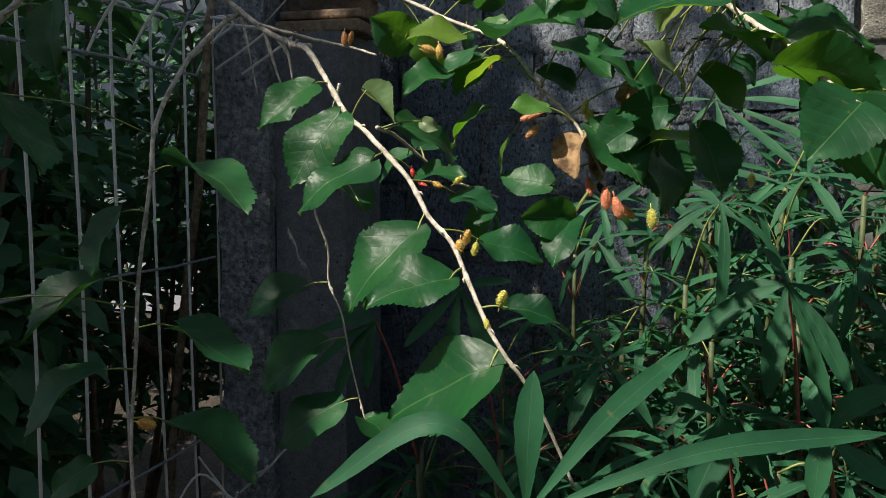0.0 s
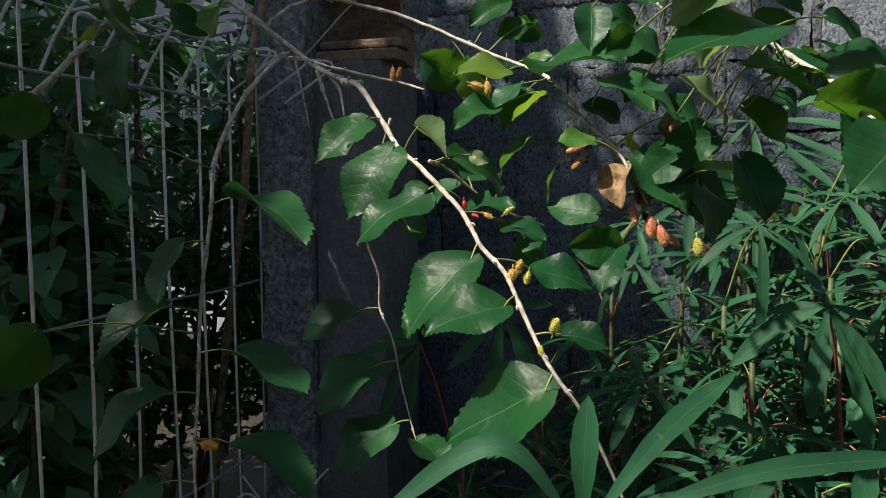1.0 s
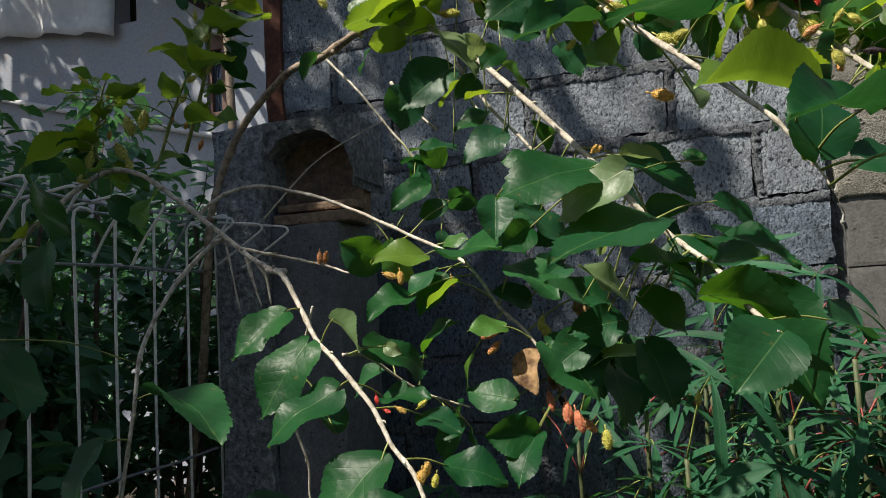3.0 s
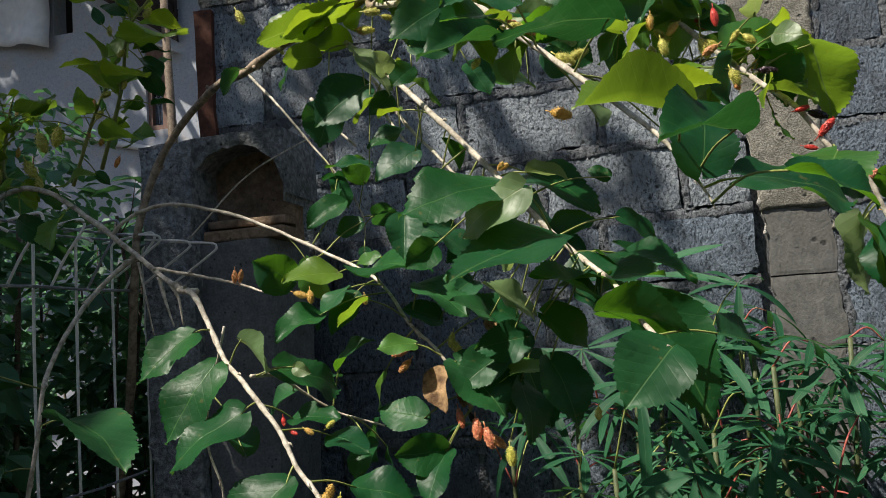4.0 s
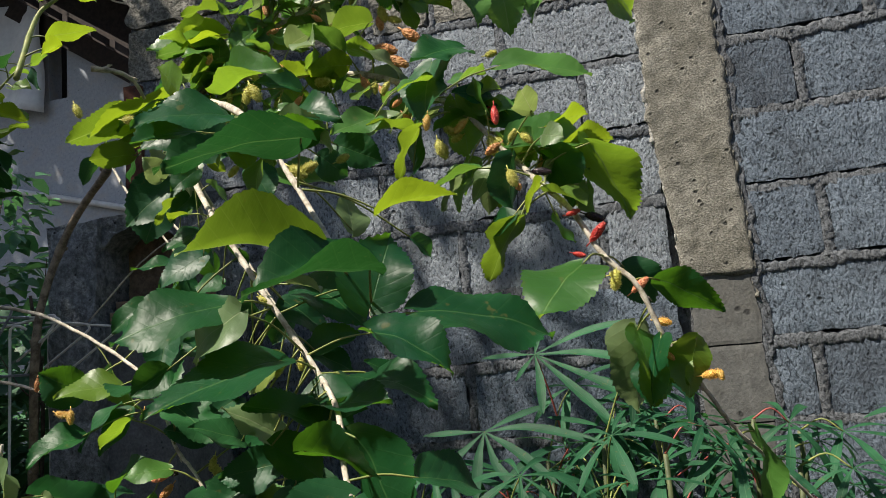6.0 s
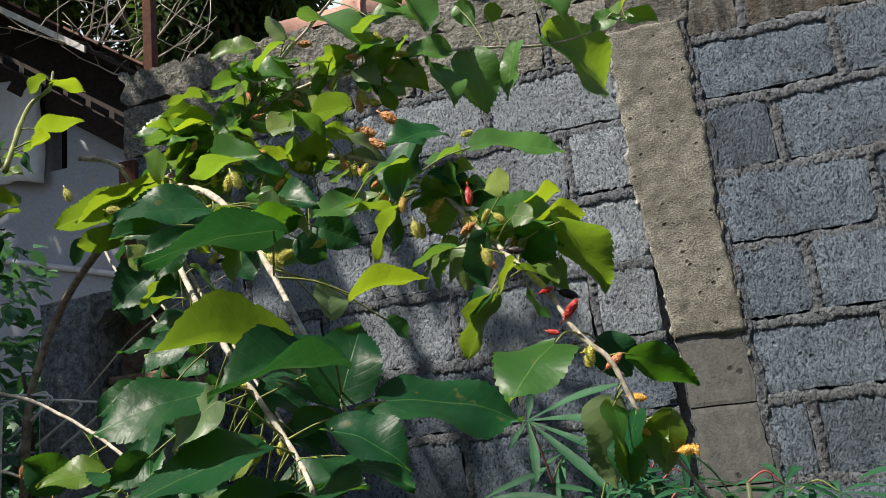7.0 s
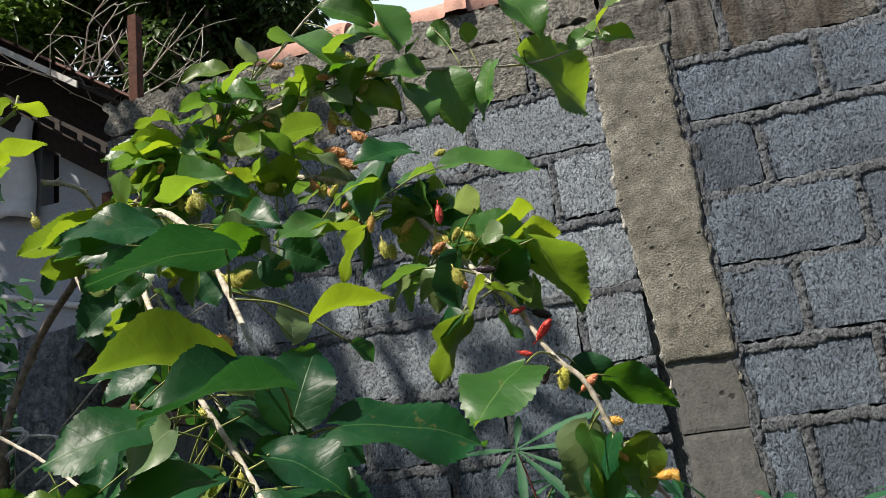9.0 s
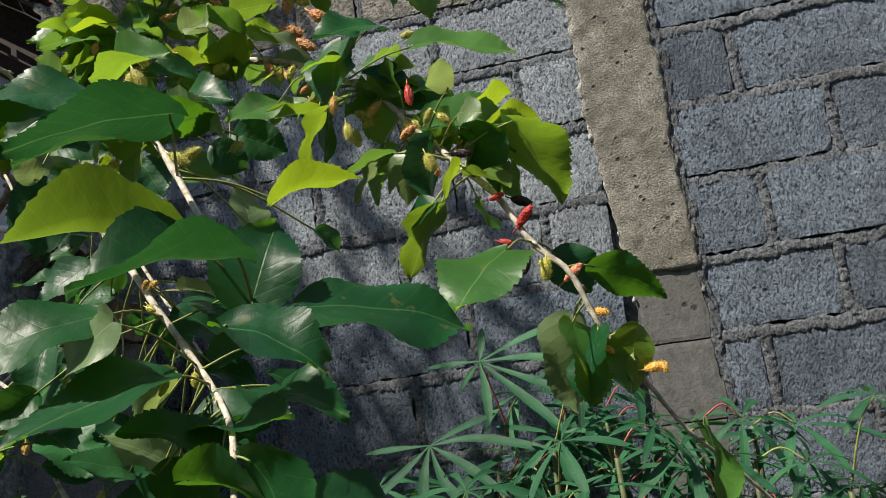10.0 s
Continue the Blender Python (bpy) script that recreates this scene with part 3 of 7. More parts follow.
bm = cast_slab(column_left, column_right, 1.925, 2.815, WALL_Y - 0.010, 0.05, 26, 130, 0.0030, 7)
part("column_face", bm, RENDER, wall_north, "warm beige concrete column", True)
bm = cast_slab(lambda z: column_left(z) + 0.012, lambda z: column_right(z) + 0.03, 2.800, 2.962, WALL_Y - 0.004, 0.05, 26, 24, 0.005, 17)
part("column_head", bm, STAINED, wall_north, "dark rain-stained cement above the column", True)
for edge, seed, stuff in ((column_left, 5, LIME), (column_right, 6, RENDER)):
    bm = bmesh.new()
    zs = [1.86 + k * 0.007 for k in range(134)]
    line = [(edge(z) + 0.005 * noise.noise(Vector((z * 60, seed, 0))), WALL_Y - 0.002 + 0.006 * noise.noise(Vector((z * 40, 0, seed))), z) for z in zs]
    tube(bm, line, [max(0.0018 + 0.009 * noise.fractal(Vector((z * 17, seed * 3, 2)), 0.4, 2.3, 4), 0.0006) for z in zs], 6)
    part("mortar_bead", bm, stuff, wall_north, "crumbled mortar edge", True)
bm = cast_slab(lambda z: column_right(z) - 0.004, lambda z: column_right(z) + 0.020 + 0.010 * noise.noise(Vector((z * 23, 4.4, 0))), 1.20, 2.93, WALL_Y - 0.0015, 0.05, 7, 340, 0.0045, 31, 0.004)
part("mortar_fill", bm, MORTAR, wall_north, "crumbled grey mortar along the column", True)
for k, (z0, z1) in enumerate(((0.0, 1.355), (1.359, 1.550), (1.554, 1.745), (1.749, 1.935))):
    bm = cast_slab(lambda z: column_left(z) + 0.004, lambda z: column_right(z) - 0.004, z0, z1, WALL_Y - 0.004 + 0.002 * (k % 2), 0.05, 14, 8 + int((z1 - z0) * 60), 0.0003, 11 + k, 0.0012)
    part("column_foot", bm, CAST, wall_north, "smooth grey-brown cast concrete")
bm = rough_slab(WALL_L - 0.004, -0.612, 2.20, 2.74, WALL_Y - 0.016, 0.05, 5, 20, 0.004, 0.002, 13, 3.0)
part("end_board", bm, RUST, wall_north, "rust-brown stained wall end")


def ridge_tile(x, start=0.0):
    """A half-round clay coping tile with a thicker collar at one end."""
    r, n, length = 0.105, 14, 0.40
    bm = bmesh.new()
    rings = []
    for u, k in ((start, 1.0), (0.30, 1.0), (0.325, 1.02), (0.335, 1.22), (0.375, 1.24), (0.385, 1.20), (length, 1.18)):
        rings.append([bm.verts.new((x + u, WALL_Y + 0.114 + 1.06 * r * k * math.cos(math.pi * a / n), WALL_TOP + 0.002 + 0.92 * r * k * math.sin(math.pi * a / n))) for a in range(n + 1)])
    for a, b in zip(rings, rings[1:]):
        for k in range(n):
            bm.faces.new((a[k], a[k + 1], b[k + 1], b[k]))
    bm.faces.new(rings[0])
    bm.faces.new(rings[-1][::-1])
    return tagged(obj("coping_tile", mesh_of(bm, "coping_tile"), TERRA), "pinkish terracotta half-round coping tile on the wall", "tile", "coping tiles on the wall")


for k in range(11):
    ridge_tile(-0.19 + 0.396 * k, 0.0 if k else 0.075)

# ---- corner post of the fence ----
post = thing("fence_post", "grey rough concrete corner post with a broken top", "post")
bm = rough_slab(-0.605, -0.462, -0.05, 2.205, 1.57, 0.30, 9, 80, 0.007, 0.006, 21, 5.0)
part("shaft", bm, POST, post, "rough pitted concrete")
bm = rough_slab(-0.460, -0.270, -0.05, 1.935, 1.60, 0.26, 6, 60, 0.003, 0.001, 23, 3.0)
part("panel", bm, PANEL, post, "smooth darker concrete face")
# the broken opening: an arched ragged slab round a brown hollow
bm = bmesh.new()
n = 26
inner, outer = [], []
for k in range(n + 1):
    a = math.pi * (1 - k / n)
    w = 0.010 * noise.noise(Vector((k * 0.9, 3.3, 0)))
    inner.append((-0.352 + (0.132 + w) * math.cos(a), 2.045 + (0.135 + w) * max(math.sin(a), 0) ** 0.8 - (0.02 if k == n else 0)))
    ox = -0.352 + 0.20 * math.cos(a)
    outer.append((min(max(ox, -0.4635), -0.212), min(2.045 + 0.26 * math.sin(a), 2.212 + 0.006 * noise.noise(Vector((k, 0, 9))))))
front = [[bm.verts.new((x, 1.585 + dy, z)) for x, z in line] for line, dy in ((outer, 0.0), (inner, 0.01))]
deep = [[bm.verts.new((x, 1.80, z)) for x, z in line] for line in (outer, inner)]
for k in range(n):
    bm.faces.new((front[0][k], front[0][k + 1], front[1][k + 1], front[1][k]))
    bm.faces.new((front[1][k], front[1][k + 1], deep[1][k + 1], deep[1][k]))
    bm.faces.new((front[0][k + 1], front[0][k], deep[0][k], deep[0][k + 1]))
part("arch", bm, POST, post, "ragged broken concrete edge")
bm = rough_slab(-0.462, -0.235, 1.938, 2.19, 1.70, 0.05, 6, 6, 0.002, 0.006, 27)
part("hollow", bm, CLAY, post, "brown clay inside of the broken top")
bm = bmesh.new()
for z, y, t in ((1.938, 1.605, 0.03), (1.975, 1.63, 0.022)):
    box(bm, -0.455, -0.232, y, 1.70, z, z + t, 0.006)
part("ledge", bm, CLAY, post, "brown moulded ledge")

# ---- welded wire fence along x = -0.62 ----
fence = thing("wire_fence", "galvanised welded wire fence with bent-over top", "fence")
FX = -0.62
rnd = random.Random(5)
LINE_Z = (1.828, 1.375, 0.92, 0.47)
for z in LINE_Z:
    bm = bmesh.new()
    tube(bm, [(FX + 0.006 + 0.004 * math.sin(k * 1.3), -0.6 + k * 0.18, z + 0.003 * math.sin(k * 2.1)) for k in range(13)], 0.0034, 6)
    part("line_wire", bm, WIRE_DARK, fence)
ys = [0.953 + 0.1262 * k for k in range(-11, 6)]
for y in ys:
    lean = rnd.uniform(-0.006, 0.006)
    bm = bmesh.new()
    pts = [(FX + lean * math.sin(z * 3), y + 0.004 * math.sin(z * 4 + y * 9), z) for z in (0.0, 0.3, 0.6, 0.9, 1.2, 1.5, 1.7, 1.83, 1.92)]
    pts += [(FX + 0.003, y, 1.937), (FX + 0.012, y + 0.004, 1.945), (FX + 0.022, y + 0.012, 1.943), (FX + 0.03, y + 0.022, 1.935)]
    tube(bm, pts, 0.0033, 6)
    part("stay_wire", bm, WIRE, fence)
    y2 = y + 0.043 + rnd.uniform(-0.008, 0.008)
    top = 1.972 + rnd.uniform(-0.008, 0.008)
    bm = bmesh.new()
    tube(bm, glide([(FX, y2, 1.826), (FX + 0.035, y2 + 0.005, 1.89), (FX + 0.078, y2 + 0.01, top - 0.02), (FX + 0.081, y2 + 0.01, top - 0.004), (FX + 0.070, y2 + 0.008, top + 0.003), (FX + 0.02, y2, top - 0.005), (FX - 0.05, y2 - 0.01, top - 0.015)], 4), 0.0033, 6)
    part("bent_wire", bm, WIRE_DARK if rnd.random() < 0.15 else WIRE, fence)
for z, x in ((1.958, FX - 0.045), (1.965, FX + 0.01)):
    bm = bmesh.new()
    tube(bm, [(x + 0.006 * math.sin(k * 1.7), -0.6 + k * 0.18, z + 0.005 * math.sin(k * 1.1)) for k in range(13)], 0.003, 6)
    part("line_wire", bm, WIRE_DARK, fence)
# loose bent ends at the foot of the post
for k, (a, b, c) in enumerate((((-0.60, 1.54, 0.93), (-0.50, 1.50, 0.84), (-0.455, 1.49, 0.845)), ((-0.52, 1.50, 0.78), (-0.42, 1.46, 0.87), (-0.395, 1.47, 0.90)), ((-0.64, 1.50, 0.86), (-0.53, 1.45, 0.78), (-0.60, 1.42, 0.77)), ((-0.60, 1.30, 0.78), (-0.575, 1.40, 0.86), (-0.50, 1.42, 0.80)))):
    bm = bmesh.new()
    tube(bm, glide([a, b, c, tuple((c[i] + (0.02, -0.005, 0.02)[i]) for i in range(3))], 5), 0.003, 6)
    part("bent_wire", bm, WIRE, fence)

# the last bent wires reach across the face of the post
for x, z in ((-0.512, 1.948), (-0.431, 1.926), (-0.360, 1.914)):
    bm = bmesh.new()
    tube(bm, glide([(x - 0.135, 1.51, z - 0.085), (x - 0.06, 1.50, z - 0.045), (x - 0.006, 1.50, z - 0.011), (x, 1.50, z), (x - 0.018, 1.50, z + 0.010), (x - 0.13, 1.51, z + 0.024)], 5), 0.0030, 6)
    part("bent_wire", bm, WIRE, fence)

# ---- rusty post behind the wall ----
bm = bmesh.new()
box(bm, -0.752, -0.714, 2.25, 2.29, 0.0, 3.583, 0.003)
tagged(obj("steel_post", mesh_of(bm, "steel_post", False), RUST), "rusty brown steel post behind the wall", "post")


# ---- trees and shrubs beyond ----
def scatter_leaves(bm, uv, centre, radius, count, size, rnd, droop=0.6, squash=1.0, shell=0.35, broad=0.35):
    """Many small pointed leaves in a ragged clump."""
    c = Vector(centre)
    for _ in range(count):
        v = Vector((rnd.gauss(0, 1), rnd.gauss(0, 1), rnd.gauss(0, 1))).normalized()
        p = c + Vector((v.x, v.y, v.z * squash)) * radius * (shell + (1 - shell) * rnd.random() ** 0.5)
        d = Vector((v.x + rnd.uniform(-0.7, 0.7), v.y + rnd.uniform(-0.7, 0.7), rnd.uniform(-0.6, 0.6) - droop)).normalized()
        s = size * rnd.uniform(0.6, 1.25)
        m = frame_of(p, d, (rnd.uniform(-0.6, 0.6), rnd.uniform(-0.6, 0.6), 1))
        w = s * broad * rnd.uniform(0.8, 1.2)
        co = ((0, 0, 0), (s * 0.35, -w * 0.5, w * 0.14), (s * 0.75, -w * 0.33, w * 0.02), (s, 0, -s * 0.12), (s * 0.75, w * 0.33, w * 0.02), (s * 0.35, w * 0.5, w * 0.14), (s * 0.55, 0, -w * 0.06))
        vs = [bm.verts.new(m @ Vector(q)) for q in co]
        for f in ((0, 1, 6, 5), (1, 2, 6), (2, 3, 6), (3, 4, 6), (4, 5, 6)):
            face = bm.faces.new([vs[i] for i in f])
            for loop, i in zip(face.loops, f):
                loop[uv].uv = (co[i][0] / s, 0.5 + co[i][1] / s)


def leafy_mesh(name, clumps, count, size, seed, droop, squash=1.0, broad=0.35):
    rnd = random.Random(seed)
    bm = bmesh.new()
    uv = bm.loops.layers.uv.new("uv")
    for c, r in clumps:
        scatter_leaves(bm, uv, c, r, int(count * (r / 0.5) ** 1.6), size, rnd, droop, squash, 0.35, broad)
    return mesh_of(bm, name)


def garden_tree(name, label, foot, height, crown, material, clumps, count, size, seed, droop, radius):
    """A tapered trunk with limbs reaching into a ragged crown of leaf clumps."""
    t = thing(name, label, "tree")
    rnd = random.Random(seed)
    f = Vector(foot)
    fork = f + Vector((rnd.uniform(-0.2, 0.2), rnd.uniform(-0.2, 0.2), height * 0.5))
    bm = bmesh.new()
    tube(bm, glide([f, f * 0.5 + fork * 0.5 + Vector((0.06, -0.05, 0)), fork], 4), [radius * (1 - 0.05 * k) for k in range(9)], 9)
    part("trunk", bm, TRUNK, t, smooth=True)
    cl = []
    for _ in range(clumps):
        v = Vector((rnd.gauss(0, 1), rnd.gauss(0, 1), rnd.gauss(0, 0.8)))
        v = v.normalized() * rnd.random() ** 0.4
        cl.append((Vector(crown[:3]) + Vector((v.x * crown[3], v.y * crown[4], v.z * crown[5])), rnd.uniform(0.35, 0.75) * crown[5] * 0.42))
    for c, r in cl[::3]:
        bm = bmesh.new()
        tube(bm, glide([fork, fork.lerp(c, 0.5) + Vector((0, 0, 0.15)), c], 4), [radius * 0.55 * (1 - 0.1 * k) for k in range(9)], 6)
        part("limb", bm, TRUNK, t, smooth=True)
    obj("crown", leafy_mesh(name + "_crown", cl, count, size, seed, droop), material, t)
    return t


garden_tree("mango_tree", "dark leafy mango tree behind the house", (-6.0, 12.8, 0), 9, (-6.75, 12.8, 11.6, 2.6, 1.8, 2.6), MANGO, 60, 330, 0.27, 31, 0.7, 0.24)
garden_tree("mango_tree", "broad leafy tree beside the house", (-8.6, 5.4, 0), 7, (-7.4, 5.2, 8.4, 2.0, 1.5, 1.3), MANGO, 30, 330, 0.24, 33, 0.5, 0.2)
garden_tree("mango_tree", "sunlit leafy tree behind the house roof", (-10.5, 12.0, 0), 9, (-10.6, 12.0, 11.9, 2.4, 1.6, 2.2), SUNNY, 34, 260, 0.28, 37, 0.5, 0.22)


def bare_tree(seed):
    """A leafless sapling with pale forked twigs."""
    t = thing("bare_sapling", "leafless pale branching sapling beyond the wall", "tree")
    rnd = random.Random(seed)
    def grow(p, d, r, n, depth):
        pts = [p]
        for _ in range(n):
            d = (d + Vector((rnd.uniform(-0.45, 0.45), rnd.uniform(-0.4, 0.4), rnd.uniform(-0.15, 0.25)))).normalized()
            pts.append(pts[-1] + d * rnd.uniform(0.14, 0.26))
        bm = bmesh.new()
        tube(bm, pts, [max(r * (1 - 0.7 * k / n), 0.004) for k in range(n + 1)], 5)
        part("branch", bm, BARK, t, smooth=True)
        if depth:
            for k in range(1, n + 1):
                s = Vector((rnd.uniform(-1, 1), rnd.uniform(-0.6, 0.6), rnd.uniform(0.0, 0.7))).normalized()
                grow(pts[k], (d * 0.3 + s).normalized(), r * 0.45, max(n - 4, 3), depth - 1)
    grow(Vector((-3.55, 6.4, 5.35)), Vector((0.0, 0, 1)), 0.028, 9, 2)
    bm = bmesh.new()
    tube(bm, [(-3.5, 6.4, 0), (-3.47, 6.4, 2.6), (-3.55, 6.4, 5.35)], [0.06, 0.05, 0.036], 7)
    part("trunk", bm, TRUNK, t, smooth=True)


bare_tree(8)


def shrub(label, foot, height, spread, seed, count=620, size=0.085, material=SHRUB):
    t = thing("shrub", label, "shrub", group="shrubs behind the fence")
    rnd = random.Random(seed)
    f = Vector(foot)
    cl = []
    for k in range(7):
        tip = f + Vector((rnd.uniform(-1, 1) * spread, rnd.uniform(-1, 1) * spread, height * rnd.uniform(0.55, 1.0)))
        bm = bmesh.new()
        mid = f.lerp(tip, 0.5) + Vector((rnd.uniform(-0.1, 0.1), rnd.uniform(-0.1, 0.1), 0.05))
        tube(bm, glide([f + Vector((rnd.uniform(-0.06, 0.06), rnd.uniform(-0.06, 0.06), 0)), mid, tip], 4), [0.016 * (1 - 0.09 * j) for j in range(9)], 6)
        part("stem", bm, TRUNK, t, smooth=True)
        cl += [(tip, rnd.uniform(0.16, 0.26)), (mid.lerp(tip, 0.5), rnd.uniform(0.14, 0.24)), (mid, rnd.uniform(0.12, 0.2))]
    obj("foliage", leafy_mesh("shrub_foliage", cl, count, size, seed, 0.25, 1.0, 0.56), material, t)


for k, (x, y, h, s) in enumerate(((-1.05, 1.15, 2.16, 0.34), (-1.15, 1.75, 2.40, 0.36), (-1.0, 2.45, 2.1, 0.36), (-1.55, 1.45, 2.58, 0.45), (-1.65, 2.2, 2.62, 0.45), (-2.2, 1.7, 2.75, 0.55), (-2.3, 2.7, 2.85, 0.55), (-1.2, 3.1, 1.9, 0.45), (-3.1, 3.0, 2.6, 0.7), (-2.2, 3.7, 2.4, 0.7), (-3.9, 4.2, 2.8, 0.8))):
    shrub("dark green leafy shrub behind the wire fence", (x, y, 0), h, s, 41 + k, 400 if x > -1.9 else 330, 0.075 if k % 2 else 0.10)


def sapling(pts, r, label="thin brown sapling stem behind the wire fence"):
    t = thing("sapling", label, "sapling", group="saplings behind the fence")
    bm = bmesh.new()
    line = glide(pts, 5)
    tube(bm, line, [r * (1 - 0.3 * k / len(line)) for k in range(len(line))], 7)
    part("stem", bm, TRUNK, t, smooth=True)
    for k in range(6, len(line) - 1, 4):
        a = line[k]
        s = 1 if k % 8 == 6 else -1
        bm = bmesh.new()
        tube(bm, glide([a, a + Vector((0.05 * s, -0.02, 0.05)), a + Vector((0.09 * s, -0.05, 0.14))], 4), [r * 0.4 * (1 - 0.08 * j) for j in range(9)], 5)
        part("twig", bm, TRUNK, t, smooth=True)


sapling([(-0.80, 1.74, 0), (-0.79, 1.73, 1.1), (-0.74, 1.70, 1.75), (-0.76, 1.68, 2.05)], 0.0065)
sapling([(-0.95, 1.55, 0), (-0.97, 1.52, 1.0), (-0.92, 1.50, 2.0)], 0.009)
sapling([(-1.02, 1.35, 0), (-0.98, 1.35, 1.1), (-1.04, 1.36, 1.9)], 0.007)
sapling([(-1.9, 1.5, 0), (-1.55, 1.55, 1.35), (-1.25, 1.60, 1.30), (-0.85, 1.75, 1.02)], 0.026, "leaning brown trunk behind the wire fence")
# a tall unseen crown, added out of view over the fence to shade the corner
rnd = random.Random(91)
shade = thing("shade_tree", "unseen leafy tree added to shade the fence corner", "tree")
bm = bmesh.new()
tube(bm, glide([(-3.4, 0.2, 0), (-3.3, 0.4, 2.2), (-2.9, 0.9, 4.3)], 5), [0.11 - 0.006 * k for k in range(11)], 9)
part("trunk", bm, TRUNK, shade, smooth=True)
cl = []
for k in range(44):
    a, r = rnd.uniform(0, 6.28), rnd.random() ** 0.5
    c = Vector((-2.45 + 1.75 * r * math.cos(a), 0.90 + 1.45 * r * math.sin(a), 4.5 + rnd.uniform(-0.35, 0.5)))
    if (c.x > -1.6 and c.y < 0.42) or (c.x > -1.8 and c.y > 0.72) or c.x > -1.2:
        c.x -= 0.9
    cl.append((c, rnd.uniform(0.26, 0.44)))
    if k % 3 == 0:
        bm = bmesh.new()
        tube(bm, glide([(-2.9, 0.9, 4.2), Vector((-2.9, 0.9, 4.3)).lerp(c, 0.5), c], 4), [0.04 - 0.004 * j for j in range(9)], 6)
        part("limb", bm, TRUNK, shade, smooth=True)
for k in range(16):
    cl.append((Vector((rnd.uniform(-3.9, -1.72), rnd.uniform(-1.65, -0.05), 4.5 + rnd.uniform(-0.3, 0.4))), rnd.uniform(0.28, 0.44)))
obj("crown", leafy_mesh("shade_crown", cl, 470, 0.13, 92, 0.3), SHRUB, shade)

# a scrap of white plastic on the ground behind the fence
bm = bmesh.new()
g = [[bm.verts.new((-1.10 + 0.035 * i, 1.55 + 0.03 * j, 0.56 + 0.03 * noise.noise(Vector((i * 0.9, j * 0.8, 3))) + 0.012 * (i % 2))) for i in range(6)] for j in range(5)]
for j in range(4):
    for i in range(5):
        bm.faces.new((g[j][i], g[j][i + 1], g[j + 1][i + 1], g[j + 1][i]))
ob = obj("plastic_scrap", mesh_of(bm, "plastic_scrap"), CLOTH)
ob.modifiers.new("thickness", "SOLIDIFY").thickness = 0.003
tagged(ob, "crumpled white plastic scrap caught low in a shrub", "scrap")


# ---- mulberry ----
mulberry = thing("mulberry_tree", "fruiting mulberry tree with arching branches and toothed green leaves", "tree")
# copy of the mulberry leaf for shaded leaves: shade put into colour and glow
SHADE = foliage("shaded_mulberry_leaf", (0.008, 0.060, 0.028), (0.022, 0.106, 0.030), (0.09, 0.30, 0.03), (0.10, 0.2, 0.06), amount=0.25, spec=0.32)
DULL_FRUIT = fruit("dull_orange_fruit", (0.50, 0.19, 0.06), (0.70, 0.36, 0.13), 0.5)
AMBER_FRUIT = fruit("amber_fruit", (0.72, 0.36, 0.05), (0.86, 0.56, 0.13), 0.5)
LEAVES = [leaf_mesh("leaf_%d" % k, 0.735, f, c, w, 20 + k, twist=tw, nick=nk) for k, (f, c, w, tw, nk) in enumerate(((0.20, 0.16, 0.06, 0.10, 0), (0.42, 0.24, 0.08, -0.2, 0), (0.10, 0.30, 0.09, 0.25, 0), (0.30, 0.10, 0.10, -0.25, 0), (0.52, 0.22, 0.06, 0.10, 0), (0.16, 0.26, 0.11, 0.3, 0), (0.34, 0.34, 0.07, -0.15, 0), (0.24, 0.18, 0.09, 0.2, 0.3), (0.45, 0.30, 0.09, 0.25, 0), (0.14, 0.20, 0.08, -0.3, 0)))]
FOLDED = [leaf_mesh("folded_leaf_%d" % k, 0.70, f, c, w, 50 + k, twist=tw, tooth=0.018) for k, (f, c, w, tw) in enumerate(((0.80, 0.20, 0.09, 0.2), (1.0, 0.28, 0.07, -0.15), (0.7, 0.14, 0.11, 0.3)))]
leaf_rnd = random.Random(9)
LINES = {}


def branch(pts, r0, r1, material):
    """A knotty tapered branch through a few points."""
    line = glide(pts, 7)
    n = len(line)
    radii = []
    for k in range(n):
        r = r0 + (r1 - r0) * k / (n - 1)
        radii.append(r * (1.0 + (0.22 if k % 9 == 4 else 0.0) + 0.07 * noise.noise(Vector((k * 0.7, r0 * 900, 0)))))
    bm = bmesh.new()
    tube(bm, [p + Vector((0, 0, 0.0012 * noise.noise(Vector((k * 0.9, 0, r0 * 500))))) for k, p in enumerate(line)], radii, 8)
    # buds at the knots
    for k in range(4, n - 2, 9):
        d = (line[k + 1] - line[k]).normalized()
        side = d.orthogonal().normalized()
        side.rotate(Matrix.Rotation(k * 1.9, 3, d))
        tube(bm, [line[k], line[k] + side * radii[k] * 1.3 + d * 0.003, line[k] + side * radii[k] * 1.6 + d * 0.007], [radii[k] * 0.6, radii[k] * 0.45, 0.0004], 5)
    ob = part("branch", bm, material, mulberry, smooth=True)
    LINES[ob.name] = line
    return ob


def petiole(parent, a, b, r=0.0010):
    a, b = Vector(a), Vector(b)
    sag = Vector((0, 0, 0.07 * (b - a).length))
    bm = bmesh.new()
    tube(bm, glide([a, a.lerp(b, 0.5) + sag, b], 4), [r * (1.25 - 0.05 * k) for k in range(9)], 5)
    part("leaf_stalk", bm, STALK, parent, smooth=True)


